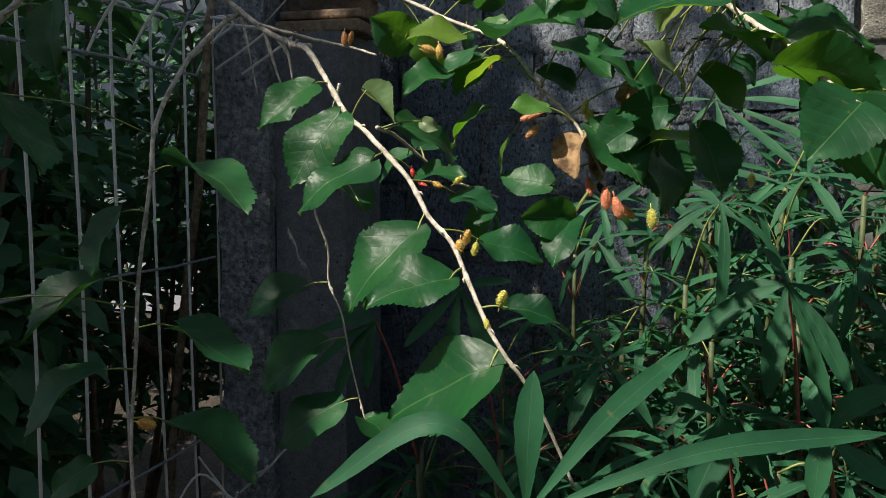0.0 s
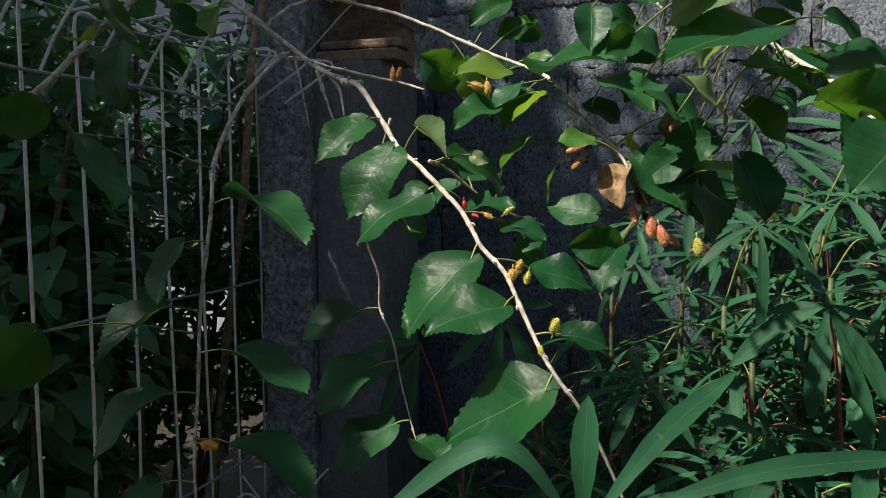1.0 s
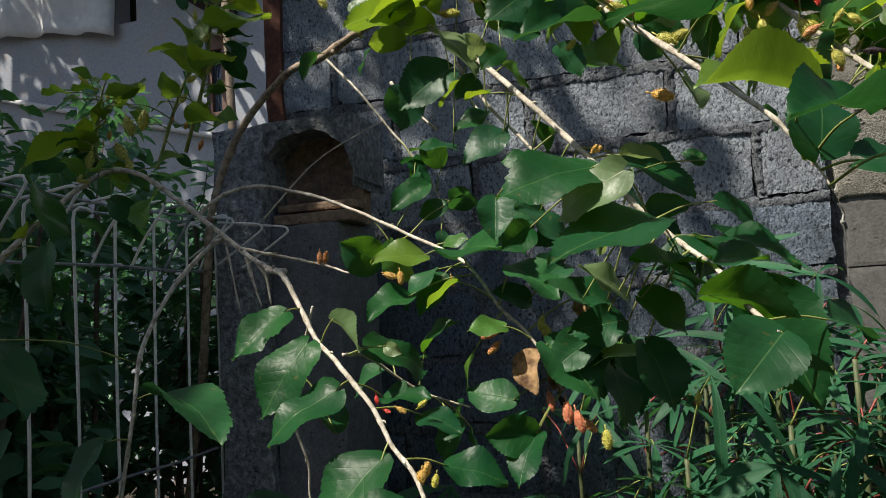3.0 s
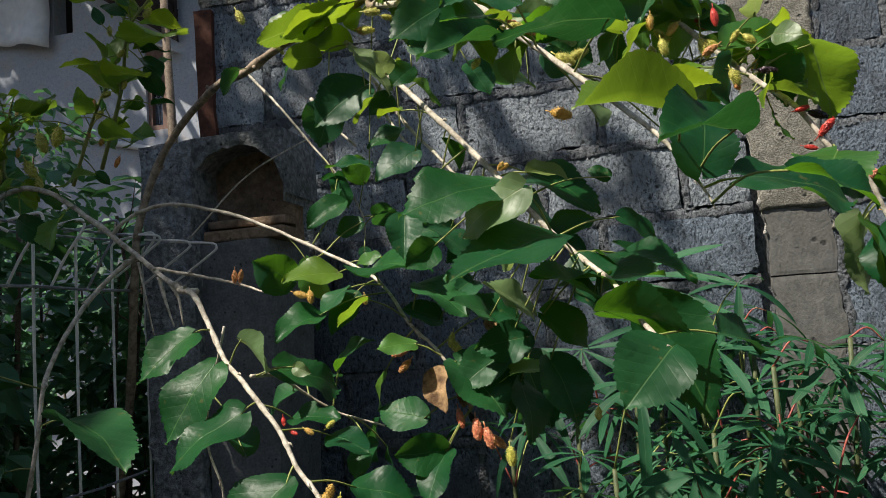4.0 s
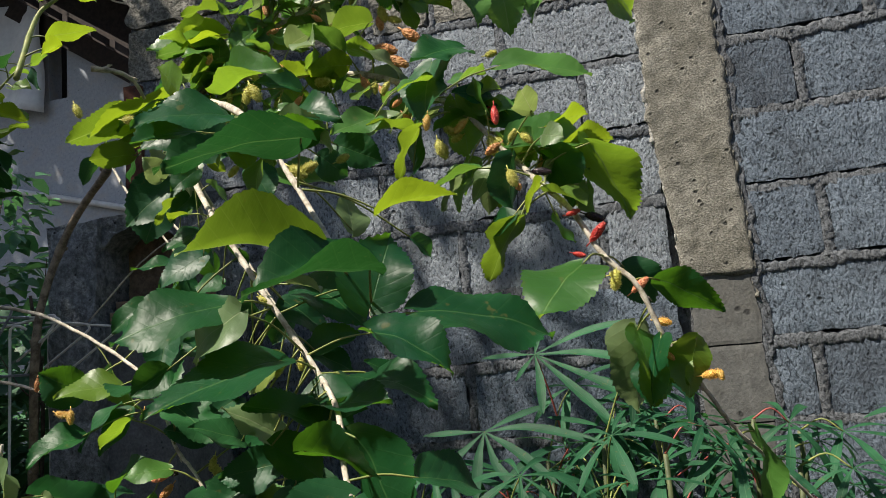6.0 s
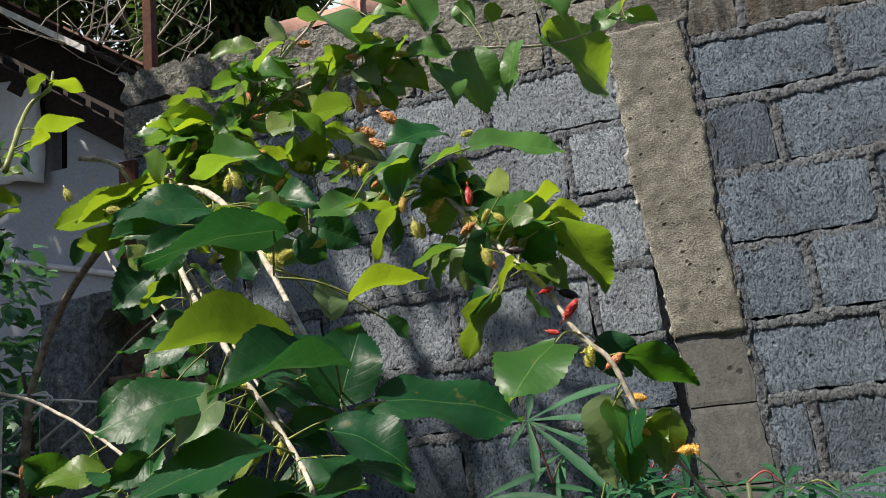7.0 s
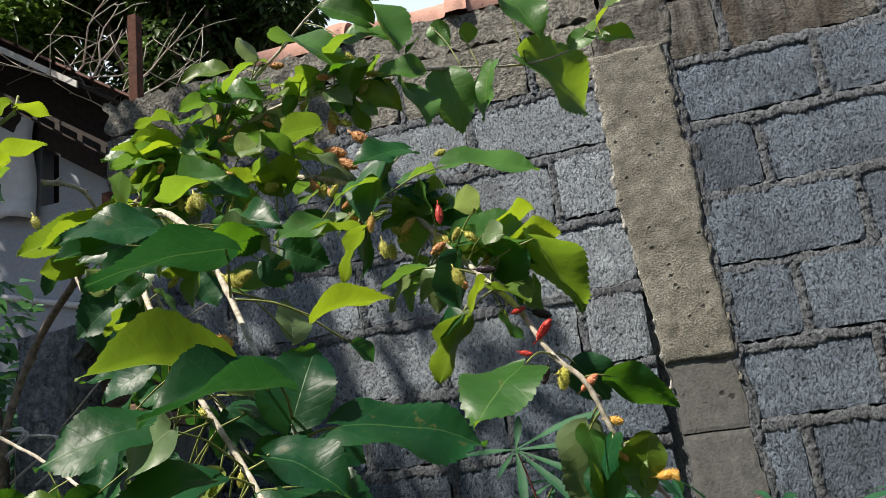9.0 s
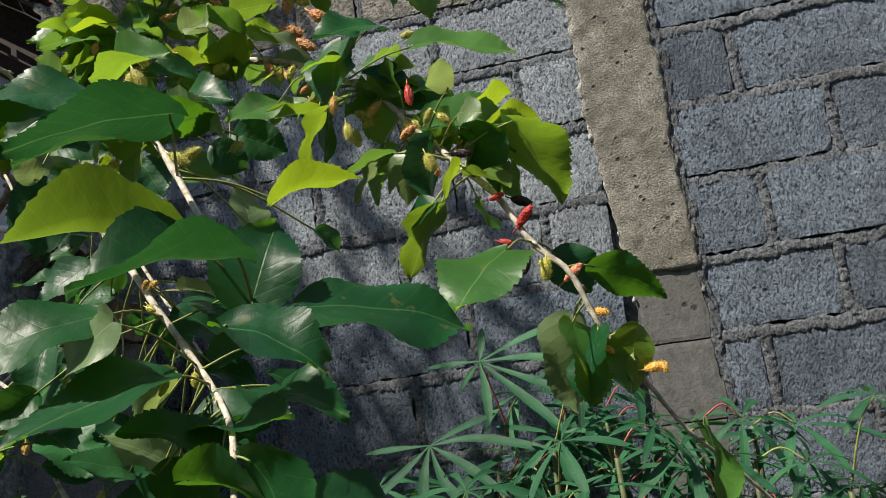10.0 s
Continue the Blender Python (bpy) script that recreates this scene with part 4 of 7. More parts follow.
def leaf(parent, base, tip, face, width, material, foot, folded=False):
    """A toothed heart-shaped leaf from its base to its tip, its upper side towards face."""
    b, t = Vector(base), Vector(tip)
    size = (t - b).length
    k = leaf_rnd.randrange(len(LEAVES))
    m = frame_of(b, t - b, face) @ Matrix.Diagonal((size, size * width, size, 1))
    me = FOLDED[k % 3] if folded else LEAVES[k]
    ob = new("leaf", me)
    if not me.materials:
        me.materials.append(LEAF)
    ob.material_slots[0].link = "OBJECT"
    ob.material_slots[0].material = material
    ob.parent = parent
    ob.matrix_world = m
    if foot:
        petiole(parent, foot, b)
    return ob


def fruit_mesh(name, seed, spiky):
    """A mulberry one metre long: many small round drupelets on a core, some with dry styles."""
    rnd = random.Random(seed)
    bm = bmesh.new()
    n = 190
    for k in range(n):
        u = (k + 0.5) / n
        x = 0.04 + 0.92 * u
        r = 0.21 * math.sin(math.pi * min(max(u, 0.06), 0.96)) ** 0.55
        a = k * 2.399
        c = Vector((x, r * math.cos(a), r * math.sin(a)))
        c += Vector((rnd.uniform(-0.02, 0.02), rnd.uniform(-0.02, 0.02), rnd.uniform(-0.02, 0.02)))
        s = rnd.uniform(0.040, 0.056)
        bmesh.ops.create_icosphere(bm, subdivisions=1, radius=s, matrix=Matrix.Translation(c) @ Matrix.Diagonal((1, 1, 1, 1)))
        if spiky:
            d = Vector((rnd.uniform(-0.3, 0.4), math.cos(a), math.sin(a))).normalized()
            tube(bm, [c + d * s * 0.8, c + d * (s + rnd.uniform(0.04, 0.12))], [0.012, 0.005], 3)
    tube(bm, [(0.02 + 0.12 * k, 0, 0) for k in range(9)], [0.05] + [0.232 * math.sin(math.pi * (k + 0.6) / 9) ** 0.6 for k in range(1, 8)] + [0.05], 8)
    tube(bm, [(-0.28, 0, 0.03), (-0.1, 0, 0.01), (0.08, 0, 0)], [0.035, 0.035, 0.04], 5)
    return mesh_of(bm, name)


RIPE = [fruit_mesh("ripe_fruit", 60 + k, False) for k in range(2)]
RAW = [fruit_mesh("raw_fruit", 70 + k, True) for k in range(2)]


def fruit_at(parent, a, b, material):
    a, b = Vector(a), Vector(b)
    me = (RAW if material in (GREEN_FRUIT, YELLOW_FRUIT, AMBER_FRUIT) else RIPE)[leaf_rnd.randrange(2)]
    size = (b - a).length
    ob = new("fruit", me)
    if not me.materials:
        me.materials.append(material)
    ob.material_slots[0].link = "OBJECT"
    ob.material_slots[0].material = material
    ob.parent = parent
    fat = leaf_rnd.uniform(0.78, 1.0)
    size *= 0.9
    ob.matrix_world = frame_of(a, b - a, (0.2, -0.5, 0.8)) @ Matrix.Diagonal((size, size * fat, size * fat, 1))
    return ob


def dress(b, u0, u1, count, seed, size=(0.038, 0.072), twig=(0.012, 0.065), mats=(LEAF,), down=0.5, fruits=0):
    """More leaves on short side twigs along a stretch of a branch."""
    rnd = random.Random(seed)
    line = LINES[b.name]
    for k in range(count):
        p = line[min(int((u0 + (u1 - u0) * (k + rnd.random()) / count) * (len(line) - 1)), len(line) - 1)]
        d = Vector((rnd.gauss(0, 1), rnd.gauss(0, 0.8), rnd.gauss(0.1, 0.8))).normalized()
        base = p + d * rnd.uniform(*twig)
        along = (d * 0.7 + Vector((rnd.uniform(-0.6, 0.6), rnd.uniform(-0.4, 0.4), -down + rnd.uniform(-0.4, 0.4)))).normalized()
        face = Vector((rnd.uniform(-1.0, 0.3), rnd.uniform(-1.1, 0.3), rnd.uniform(0.35, 1.1)))
        leaf(b, base, base + along * rnd.uniform(*size), face, rnd.uniform(0.85, 1.1), mats[rnd.randrange(len(mats))], p)
    for k in range(fruits):
        p = line[min(int((u0 + (u1 - u0) * rnd.random()) * (len(line) - 1)), len(line) - 1)]
        a = p + Vector((rnd.uniform(-0.03, 0.03), rnd.uniform(-0.04, 0.01), rnd.uniform(-0.04, 0.01)))
        d = Vector((rnd.uniform(-1, 1), rnd.uniform(-0.6, 0.2), rnd.uniform(-1.4, 0.2))).normalized()
        fruit_at(b, a, a + d * rnd.uniform(0.015, 0.024), (GREEN_FRUIT, GREEN_FRUIT, YELLOW_FRUIT, GREEN_FRUIT, DULL_FRUIT, GREEN_FRUIT)[rnd.randrange(6)])


# ---- the mulberry's branches, leaf by leaf ----
def main_branch():
    b = branch([(-0.536, 0.520, -0.020), (-0.542, 0.510, 0.769), (-0.546, 0.500, 1.539), (-0.457, 0.560, 1.674), (-0.389, 0.640, 1.769), (-0.355, 0.720, 1.861), (-0.310, 0.790, 1.935), (-0.250, 0.800, 1.935), (-0.181, 0.800, 1.891), (-0.072, 0.775, 1.814), (-0.026, 0.750, 1.786), (0.017, 0.720, 1.767), (0.058, 0.690, 1.751), (0.097, 0.655, 1.712), (0.135, 0.620, 1.671), (0.172, 0.590, 1.647), (0.206, 0.565, 1.621), (0.235, 0.545, 1.596), (0.257, 0.530, 1.565), (0.286, 0.510, 1.541), (0.307, 0.490, 1.508), (0.331, 0.460, 1.476), (0.349, 0.450, 1.452), (0.365, 0.450, 1.432), (0.385, 0.460, 1.392), (0.408, 0.470, 1.334)], 0.0050, 0.0015, BARK)
    leaf(b, (0.093, 0.620, 1.703), (0.049, 0.580, 1.651), (-0.001, -0.792, 0.610), 1.00, LEAF, (0.102, 0.651, 1.707))
    leaf(b, (0.141, 0.585, 1.666), (0.101, 0.550, 1.589), (-0.123, -0.878, 0.463), 1.00, LEAF, (0.144, 0.613, 1.665))
    leaf(b, (0.189, 0.550, 1.617), (0.122, 0.520, 1.567), (-0.237, -0.660, 0.713), 1.00, LEAF, (0.197, 0.571, 1.627))
    leaf(b, (0.167, 0.600, 1.693), (0.209, 0.570, 1.656), (0.724, 0.606, 0.331), 0.85, PALE, (0.144, 0.613, 1.665))
    leaf(b, (0.249, 0.520, 1.551), (0.193, 0.480, 1.475), (-0.253, -0.767, 0.590), 1.00, LEAF, (0.254, 0.532, 1.569))
    leaf(b, (0.293, 0.475, 1.512), (0.222, 0.445, 1.487), (-0.012, -0.623, 0.782), 1.00, LEAF, (0.299, 0.497, 1.520))
    leaf(b, (0.338, 0.440, 1.443), (0.241, 0.460, 1.382), (-0.483, -0.686, 0.544), 1.00, LEAF, (0.344, 0.453, 1.458))
    leaf(b, (0.306, 0.560, 1.538), (0.364, 0.575, 1.518), (0.396, -0.549, 0.736), 1.00, LEAF, (0.271, 0.520, 1.553))
    leaf(b, (0.348, 0.470, 1.490), (0.392, 0.480, 1.476), (0.362, -0.445, 0.819), 1.00, LEAF, (0.322, 0.471, 1.488))
    leaf(b, (0.224, 0.600, 1.604), (0.279, 0.600, 1.602), (0.033, -0.415, 0.909), 1.00, LEAF, (0.202, 0.568, 1.624))
    leaf(b, (0.268, 0.600, 1.584), (0.316, 0.580, 1.568), (0.118, -0.432, 0.894), 1.00, LEAF, (0.231, 0.547, 1.599))
    leaf(b, (-0.246, 0.620, 1.804), (-0.229, 0.600, 1.720), (-0.182, -0.964, 0.193), 1.06, LEAF, (-0.374, 0.672, 1.807))
    leaf(b, (-0.279, 0.520, 1.723), (-0.340, 0.500, 1.706), (0.353, -0.913, -0.205), 1.10, LEAF, (-0.415, 0.610, 1.733))
    leaf(b, (-0.327, 0.800, 1.988), (-0.394, 0.720, 1.940), (-0.430, -0.179, 0.885), 0.95, YOUNG, (-0.305, 0.793, 1.938))
    leaf(b, (-0.270, 0.820, 1.945), (-0.255, 0.840, 1.911), (0.884, -0.451, 0.123), 0.95, LEAF, (-0.269, 0.800, 1.940))
    leaf(b, (-0.344, 0.700, 1.908), (-0.281, 0.660, 1.817), (0.838, 0.305, 0.452), 1.04, LEAF, (-0.347, 0.736, 1.878))
    fruit_at(b, (0.238, 0.560, 1.596), (0.249, 0.556, 1.593), RED_FRUIT)
    fruit_at(b, (0.231, 0.560, 1.611), (0.234, 0.556, 1.601), RED_FRUIT)
    fruit_at(b, (0.250, 0.570, 1.597), (0.262, 0.566, 1.591), YELLOW_FRUIT)
    fruit_at(b, (0.270, 0.580, 1.595), (0.282, 0.576, 1.604), GREEN_FRUIT)
    fruit_at(b, (0.301, 0.500, 1.541), (0.306, 0.496, 1.557), YELLOW_FRUIT)
    fruit_at(b, (0.312, 0.500, 1.544), (0.310, 0.496, 1.530), GREEN_FRUIT)
    fruit_at(b, (0.294, 0.510, 1.545), (0.292, 0.506, 1.528), YELLOW_FRUIT)
    fruit_at(b, (0.342, 0.460, 1.492), (0.347, 0.456, 1.509), GREEN_FRUIT)
    fruit_at(b, (0.330, 0.460, 1.481), (0.333, 0.456, 1.471), GREEN_FRUIT)
    return b


def hang_branch():
    b = branch([(-0.086, 0.785, 1.818), (-0.104, 0.770, 1.804), (-0.129, 0.720, 1.747), (-0.135, 0.660, 1.667), (-0.127, 0.630, 1.586), (-0.125, 0.600, 1.479), (-0.119, 0.580, 1.380), (-0.114, 0.560, 1.291), (-0.105, 0.550, 1.213)], 0.0036, 0.0019, BARK)
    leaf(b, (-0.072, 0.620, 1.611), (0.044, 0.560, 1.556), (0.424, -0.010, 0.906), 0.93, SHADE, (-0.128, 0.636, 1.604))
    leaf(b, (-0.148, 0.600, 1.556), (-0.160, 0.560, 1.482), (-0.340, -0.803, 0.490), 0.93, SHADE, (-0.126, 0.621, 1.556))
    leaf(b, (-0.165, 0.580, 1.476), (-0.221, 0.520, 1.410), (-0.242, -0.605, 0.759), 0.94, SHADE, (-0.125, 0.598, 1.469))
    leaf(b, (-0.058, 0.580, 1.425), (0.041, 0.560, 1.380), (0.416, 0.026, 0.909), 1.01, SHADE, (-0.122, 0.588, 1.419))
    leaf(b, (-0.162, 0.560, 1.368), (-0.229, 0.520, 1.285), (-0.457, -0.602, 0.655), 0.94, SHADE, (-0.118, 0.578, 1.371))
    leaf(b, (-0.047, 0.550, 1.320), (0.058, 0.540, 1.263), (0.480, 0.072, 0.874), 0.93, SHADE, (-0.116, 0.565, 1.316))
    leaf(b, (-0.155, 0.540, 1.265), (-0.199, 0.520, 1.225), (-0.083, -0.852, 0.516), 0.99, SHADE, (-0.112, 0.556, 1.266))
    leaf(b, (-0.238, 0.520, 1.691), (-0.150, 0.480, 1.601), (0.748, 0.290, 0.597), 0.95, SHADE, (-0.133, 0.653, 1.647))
    leaf(b, (-0.290, 0.500, 1.453), (-0.342, 0.480, 1.385), (0.510, -0.848, -0.145), 1.15, LEAF, (-0.123, 0.593, 1.442))
    fruit_at(b, (-0.103, 0.560, 1.314), (-0.075, 0.556, 1.314), AMBER_FRUIT)
    return b


def limb_branch():
    b = branch([(-0.900, 1.720, -0.020), (-0.870, 1.710, 0.700), (-0.770, 1.660, 1.250), (-0.675, 1.590, 1.550), (-0.592, 1.505, 1.823), (-0.573, 1.510, 1.996), (-0.490, 1.510, 2.175), (-0.297, 1.400, 2.266), (-0.061, 1.100, 2.184), (0.067, 1.000, 2.186), (0.163, 0.920, 2.167), (0.260, 0.840, 2.168), (0.279, 0.820, 2.145), (0.337, 0.800, 2.161)], 0.0125, 0.0050, LIMB)
    leaf(b, (0.229, 0.860, 2.156), (0.164, 0.760, 2.095), (-0.436, -0.246, 0.865), 0.95, YOUNG, (0.236, 0.860, 2.169))
    leaf(b, (0.222, 0.860, 2.115), (0.172, 0.800, 2.082), (-0.515, -0.052, 0.855), 0.98, YOUNG, (0.227, 0.868, 2.169))
    leaf(b, (0.265, 0.800, 1.916), (0.208, 0.780, 1.914), (0.140, -0.475, 0.869), 0.97, LEAF, (0.279, 0.820, 2.145))
    leaf(b, (0.174, 0.900, 2.035), (0.161, 0.880, 1.968), (0.673, -0.735, 0.086), 1.26, SHADE, (0.184, 0.903, 2.167))
    fruit_at(b, (0.029, 0.900, 2.210), (0.044, 0.896, 2.183), GREEN_FRUIT)
    return b


def arc_branch():
    b = branch([(-0.130, 0.790, 1.855), (-0.114, 0.790, 1.870), (-0.089, 0.800, 1.887), (-0.042, 0.800, 1.893), (0.011, 0.820, 1.883), (0.090, 0.800, 1.855), (0.207, 0.765, 1.798), (0.297, 0.700, 1.753), (0.347, 0.655, 1.697), (0.382, 0.640, 1.664), (0.405, 0.630, 1.627), (0.417, 0.630, 1.604)], 0.0032, 0.0015, BARK)
    leaf(b, (0.386, 0.620, 1.561), (0.335, 0.600, 1.561), (0.369, -0.927, 0.069), 1.10, LEAF, (0.417, 0.630, 1.604))
    leaf(b, (0.387, 0.620, 1.559), (0.373, 0.580, 1.512), (-0.437, -0.617, 0.655), 0.93, LEAF, (0.417, 0.630, 1.604))
    leaf(b, (0.360, 0.640, 1.593), (0.303, 0.660, 1.602), (-0.173, -0.770, 0.615), 0.95, SHADE, (0.410, 0.629, 1.619))
    leaf(b, (0.393, 0.640, 1.646), (0.389, 0.620, 1.600), (-0.518, -0.652, 0.554), 1.17, DEAD, (0.393, 0.635, 1.649), True)
    leaf(b, (0.402, 0.640, 1.640), (0.408, 0.630, 1.604), (0.614, -0.616, 0.493), 1.20, DEAD, (0.397, 0.633, 1.641), True)
    leaf(b, (0.396, 0.650, 1.633), (0.412, 0.640, 1.593), (0.737, 0.545, 0.400), 0.87, DEAD, (0.397, 0.633, 1.641), True)
    leaf(b, (0.445, 0.700, 1.707), (0.443, 0.700, 1.670), (-0.585, -0.765, 0.270), 1.24, DEAD, (0.379, 0.641, 1.667), True)
    leaf(b, (0.426, 0.660, 1.660), (0.459, 0.640, 1.593), (-0.027, -0.961, 0.277), 1.05, SHADE, (0.393, 0.635, 1.649))
    leaf(b, (0.462, 0.720, 1.649), (0.492, 0.700, 1.567), (0.397, -0.847, 0.354), 1.04, SHADE, (0.402, 0.631, 1.633))
    leaf(b, (0.175, 0.730, 1.763), (0.135, 0.700, 1.790), (0.462, -0.848, -0.260), 1.30, LEAF, (0.207, 0.765, 1.798))
    leaf(b, (0.246, 0.700, 1.764), (0.191, 0.660, 1.756), (0.286, -0.552, 0.783), 1.03, YOUNG, (0.265, 0.726, 1.771))
    leaf(b, (0.245, 0.640, 1.714), (0.208, 0.600, 1.688), (0.090, -0.600, 0.795), 1.03, LEAF, (0.315, 0.684, 1.736))
    leaf(b, (0.274, 0.680, 1.737), (0.250, 0.660, 1.690), (-0.103, -0.893, 0.437), 0.95, LEAF, (0.297, 0.700, 1.753))
    leaf(b, (0.300, 0.680, 1.760), (0.389, 0.600, 1.752), (-0.251, -0.376, 0.892), 0.96, LEAF, (0.303, 0.695, 1.747))
    leaf(b, (0.224, 0.800, 1.867), (0.177, 0.780, 1.835), (0.027, -0.866, 0.500), 1.01, LEAF, (0.185, 0.774, 1.809))
    leaf(b, (0.248, 0.800, 1.838), (0.209, 0.800, 1.826), (-0.080, -0.963, 0.258), 1.02, LEAF, (0.207, 0.765, 1.798))
    leaf(b, (0.371, 0.620, 1.739), (0.426, 0.600, 1.700), (0.374, -0.509, 0.775), 1.00, SHADE, (0.347, 0.655, 1.697))
    leaf(b, (0.405, 0.620, 1.654), (0.458, 0.600, 1.594), (0.401, -0.704, 0.587), 1.04, SHADE, (0.395, 0.634, 1.645))
    leaf(b, (0.483, 0.620, 1.675), (0.429, 0.600, 1.666), (0.264, -0.883, 0.387), 1.04, SHADE, (0.405, 0.630, 1.627))
    fruit_at(b, (0.220, 0.630, 1.742), (0.237, 0.626, 1.736), YELLOW_FRUIT)
    fruit_at(b, (0.239, 0.630, 1.743), (0.242, 0.626, 1.726), YELLOW_FRUIT)
    fruit_at(b, (0.280, 0.700, 1.736), (0.283, 0.696, 1.722), YELLOW_FRUIT)
    fruit_at(b, (0.347, 0.645, 1.669), (0.325, 0.641, 1.662), ORANGE_FRUIT)
    fruit_at(b, (0.342, 0.650, 1.669), (0.357, 0.646, 1.668), BLACK_FRUIT)
    fruit_at(b, (0.346, 0.650, 1.657), (0.332, 0.646, 1.642), DULL_FRUIT)
    fruit_at(b, (0.397, 0.650, 1.684), (0.393, 0.646, 1.666), GREEN_FRUIT)
    fruit_at(b, (0.396, 0.650, 1.675), (0.405, 0.646, 1.657), GREEN_FRUIT)
    fruit_at(b, (0.401, 0.630, 1.603), (0.406, 0.626, 1.580), ORANGE_FRUIT)
    fruit_at(b, (0.411, 0.640, 1.597), (0.419, 0.636, 1.583), BLACK_FRUIT)
    fruit_at(b, (0.419, 0.630, 1.592), (0.422, 0.626, 1.566), ORANGE_FRUIT)
    fruit_at(b, (0.429, 0.630, 1.582), (0.437, 0.626, 1.557), ORANGE_FRUIT)
    fruit_at(b, (0.434, 0.630, 1.574), (0.452, 0.626, 1.559), DULL_FRUIT)
    fruit_at(b, (0.218, 0.640, 1.740), (0.235, 0.636, 1.737), YELLOW_FRUIT)
    return b


def centre_branch():
    b = branch([(0.163, 0.920, 2.167), (0.262, 0.820, 2.076), (0.334, 0.740, 1.999), (0.388, 0.690, 1.937), (0.412, 0.676, 1.910), (0.468, 0.640, 1.843), (0.514, 0.620, 1.785), (0.549, 0.590, 1.748), (0.577, 0.550, 1.720), (0.599, 0.500, 1.683), (0.615, 0.470, 1.663)], 0.0039, 0.0023, BARK)
    leaf(b, (0.469, 0.554, 1.826), (0.384, 0.505, 1.798), (0.136, -0.663, 0.736), 1.00, LEAF, (0.480, 0.635, 1.829))
    leaf(b, (0.524, 0.551, 1.771), (0.432, 0.479, 1.731), (0.021, -0.504, 0.863), 1.00, LEAF, (0.536, 0.601, 1.762))
    leaf(b, (0.496, 0.678, 1.855), (0.567, 0.665, 1.799), (0.393, -0.650, 0.651), 1.00, LEAF, (0.447, 0.653, 1.868))
    leaf(b, (0.470, 0.680, 1.839), (0.513, 0.700, 1.796), (0.712, -0.522, 0.469), 1.00, SHADE, (0.447, 0.653, 1.868))
    leaf(b, (0.568, 0.608, 1.752), (0.656, 0.592, 1.722), (0.235, -0.392, 0.889), 0.85, LEAF, (0.540, 0.597, 1.757))
    leaf(b, (0.602, 0.525, 1.701), (0.648, 0.509, 1.596), (0.606, 0.782, 0.147), 1.00, LEAF, (0.585, 0.531, 1.706))
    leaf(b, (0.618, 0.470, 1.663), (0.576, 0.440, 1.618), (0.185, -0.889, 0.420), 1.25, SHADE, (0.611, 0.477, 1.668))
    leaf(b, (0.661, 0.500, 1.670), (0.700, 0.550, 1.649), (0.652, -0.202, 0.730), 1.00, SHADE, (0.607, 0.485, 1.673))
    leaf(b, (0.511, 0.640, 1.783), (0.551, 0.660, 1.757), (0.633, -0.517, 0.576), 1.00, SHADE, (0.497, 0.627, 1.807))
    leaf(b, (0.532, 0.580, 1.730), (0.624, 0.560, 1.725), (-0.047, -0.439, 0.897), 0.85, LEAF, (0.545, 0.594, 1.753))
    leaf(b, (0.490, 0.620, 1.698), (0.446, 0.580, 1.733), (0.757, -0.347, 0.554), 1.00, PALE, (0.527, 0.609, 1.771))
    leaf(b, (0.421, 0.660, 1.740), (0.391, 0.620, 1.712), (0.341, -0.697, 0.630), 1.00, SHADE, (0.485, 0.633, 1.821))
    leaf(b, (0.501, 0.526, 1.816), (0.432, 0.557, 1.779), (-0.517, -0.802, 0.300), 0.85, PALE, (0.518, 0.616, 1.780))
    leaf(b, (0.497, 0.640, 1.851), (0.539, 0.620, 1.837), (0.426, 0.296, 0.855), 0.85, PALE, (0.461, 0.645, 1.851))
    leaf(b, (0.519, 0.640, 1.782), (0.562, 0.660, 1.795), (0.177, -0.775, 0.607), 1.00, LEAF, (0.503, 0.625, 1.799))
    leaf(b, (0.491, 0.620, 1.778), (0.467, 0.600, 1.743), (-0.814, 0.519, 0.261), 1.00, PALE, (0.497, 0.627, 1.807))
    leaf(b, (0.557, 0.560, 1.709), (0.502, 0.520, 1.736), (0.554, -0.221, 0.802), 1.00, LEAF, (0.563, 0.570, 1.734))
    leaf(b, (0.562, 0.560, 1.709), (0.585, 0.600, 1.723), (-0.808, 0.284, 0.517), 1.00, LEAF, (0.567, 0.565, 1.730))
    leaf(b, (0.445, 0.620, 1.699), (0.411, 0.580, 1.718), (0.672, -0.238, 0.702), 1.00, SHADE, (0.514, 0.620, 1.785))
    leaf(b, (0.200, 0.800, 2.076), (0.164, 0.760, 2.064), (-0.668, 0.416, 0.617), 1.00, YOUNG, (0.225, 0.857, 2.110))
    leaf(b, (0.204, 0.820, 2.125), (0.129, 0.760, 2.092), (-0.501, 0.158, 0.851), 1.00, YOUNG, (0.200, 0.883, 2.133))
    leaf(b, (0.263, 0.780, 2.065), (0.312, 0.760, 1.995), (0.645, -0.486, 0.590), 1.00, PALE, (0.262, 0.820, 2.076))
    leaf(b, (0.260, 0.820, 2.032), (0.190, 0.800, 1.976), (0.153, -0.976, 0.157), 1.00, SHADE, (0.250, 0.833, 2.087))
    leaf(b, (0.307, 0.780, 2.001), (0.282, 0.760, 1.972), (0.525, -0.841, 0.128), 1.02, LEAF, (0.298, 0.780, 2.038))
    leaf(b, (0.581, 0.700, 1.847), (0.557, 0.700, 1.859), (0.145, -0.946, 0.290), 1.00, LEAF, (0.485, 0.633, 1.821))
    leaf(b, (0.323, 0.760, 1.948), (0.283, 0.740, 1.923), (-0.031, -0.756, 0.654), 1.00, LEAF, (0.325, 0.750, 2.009))
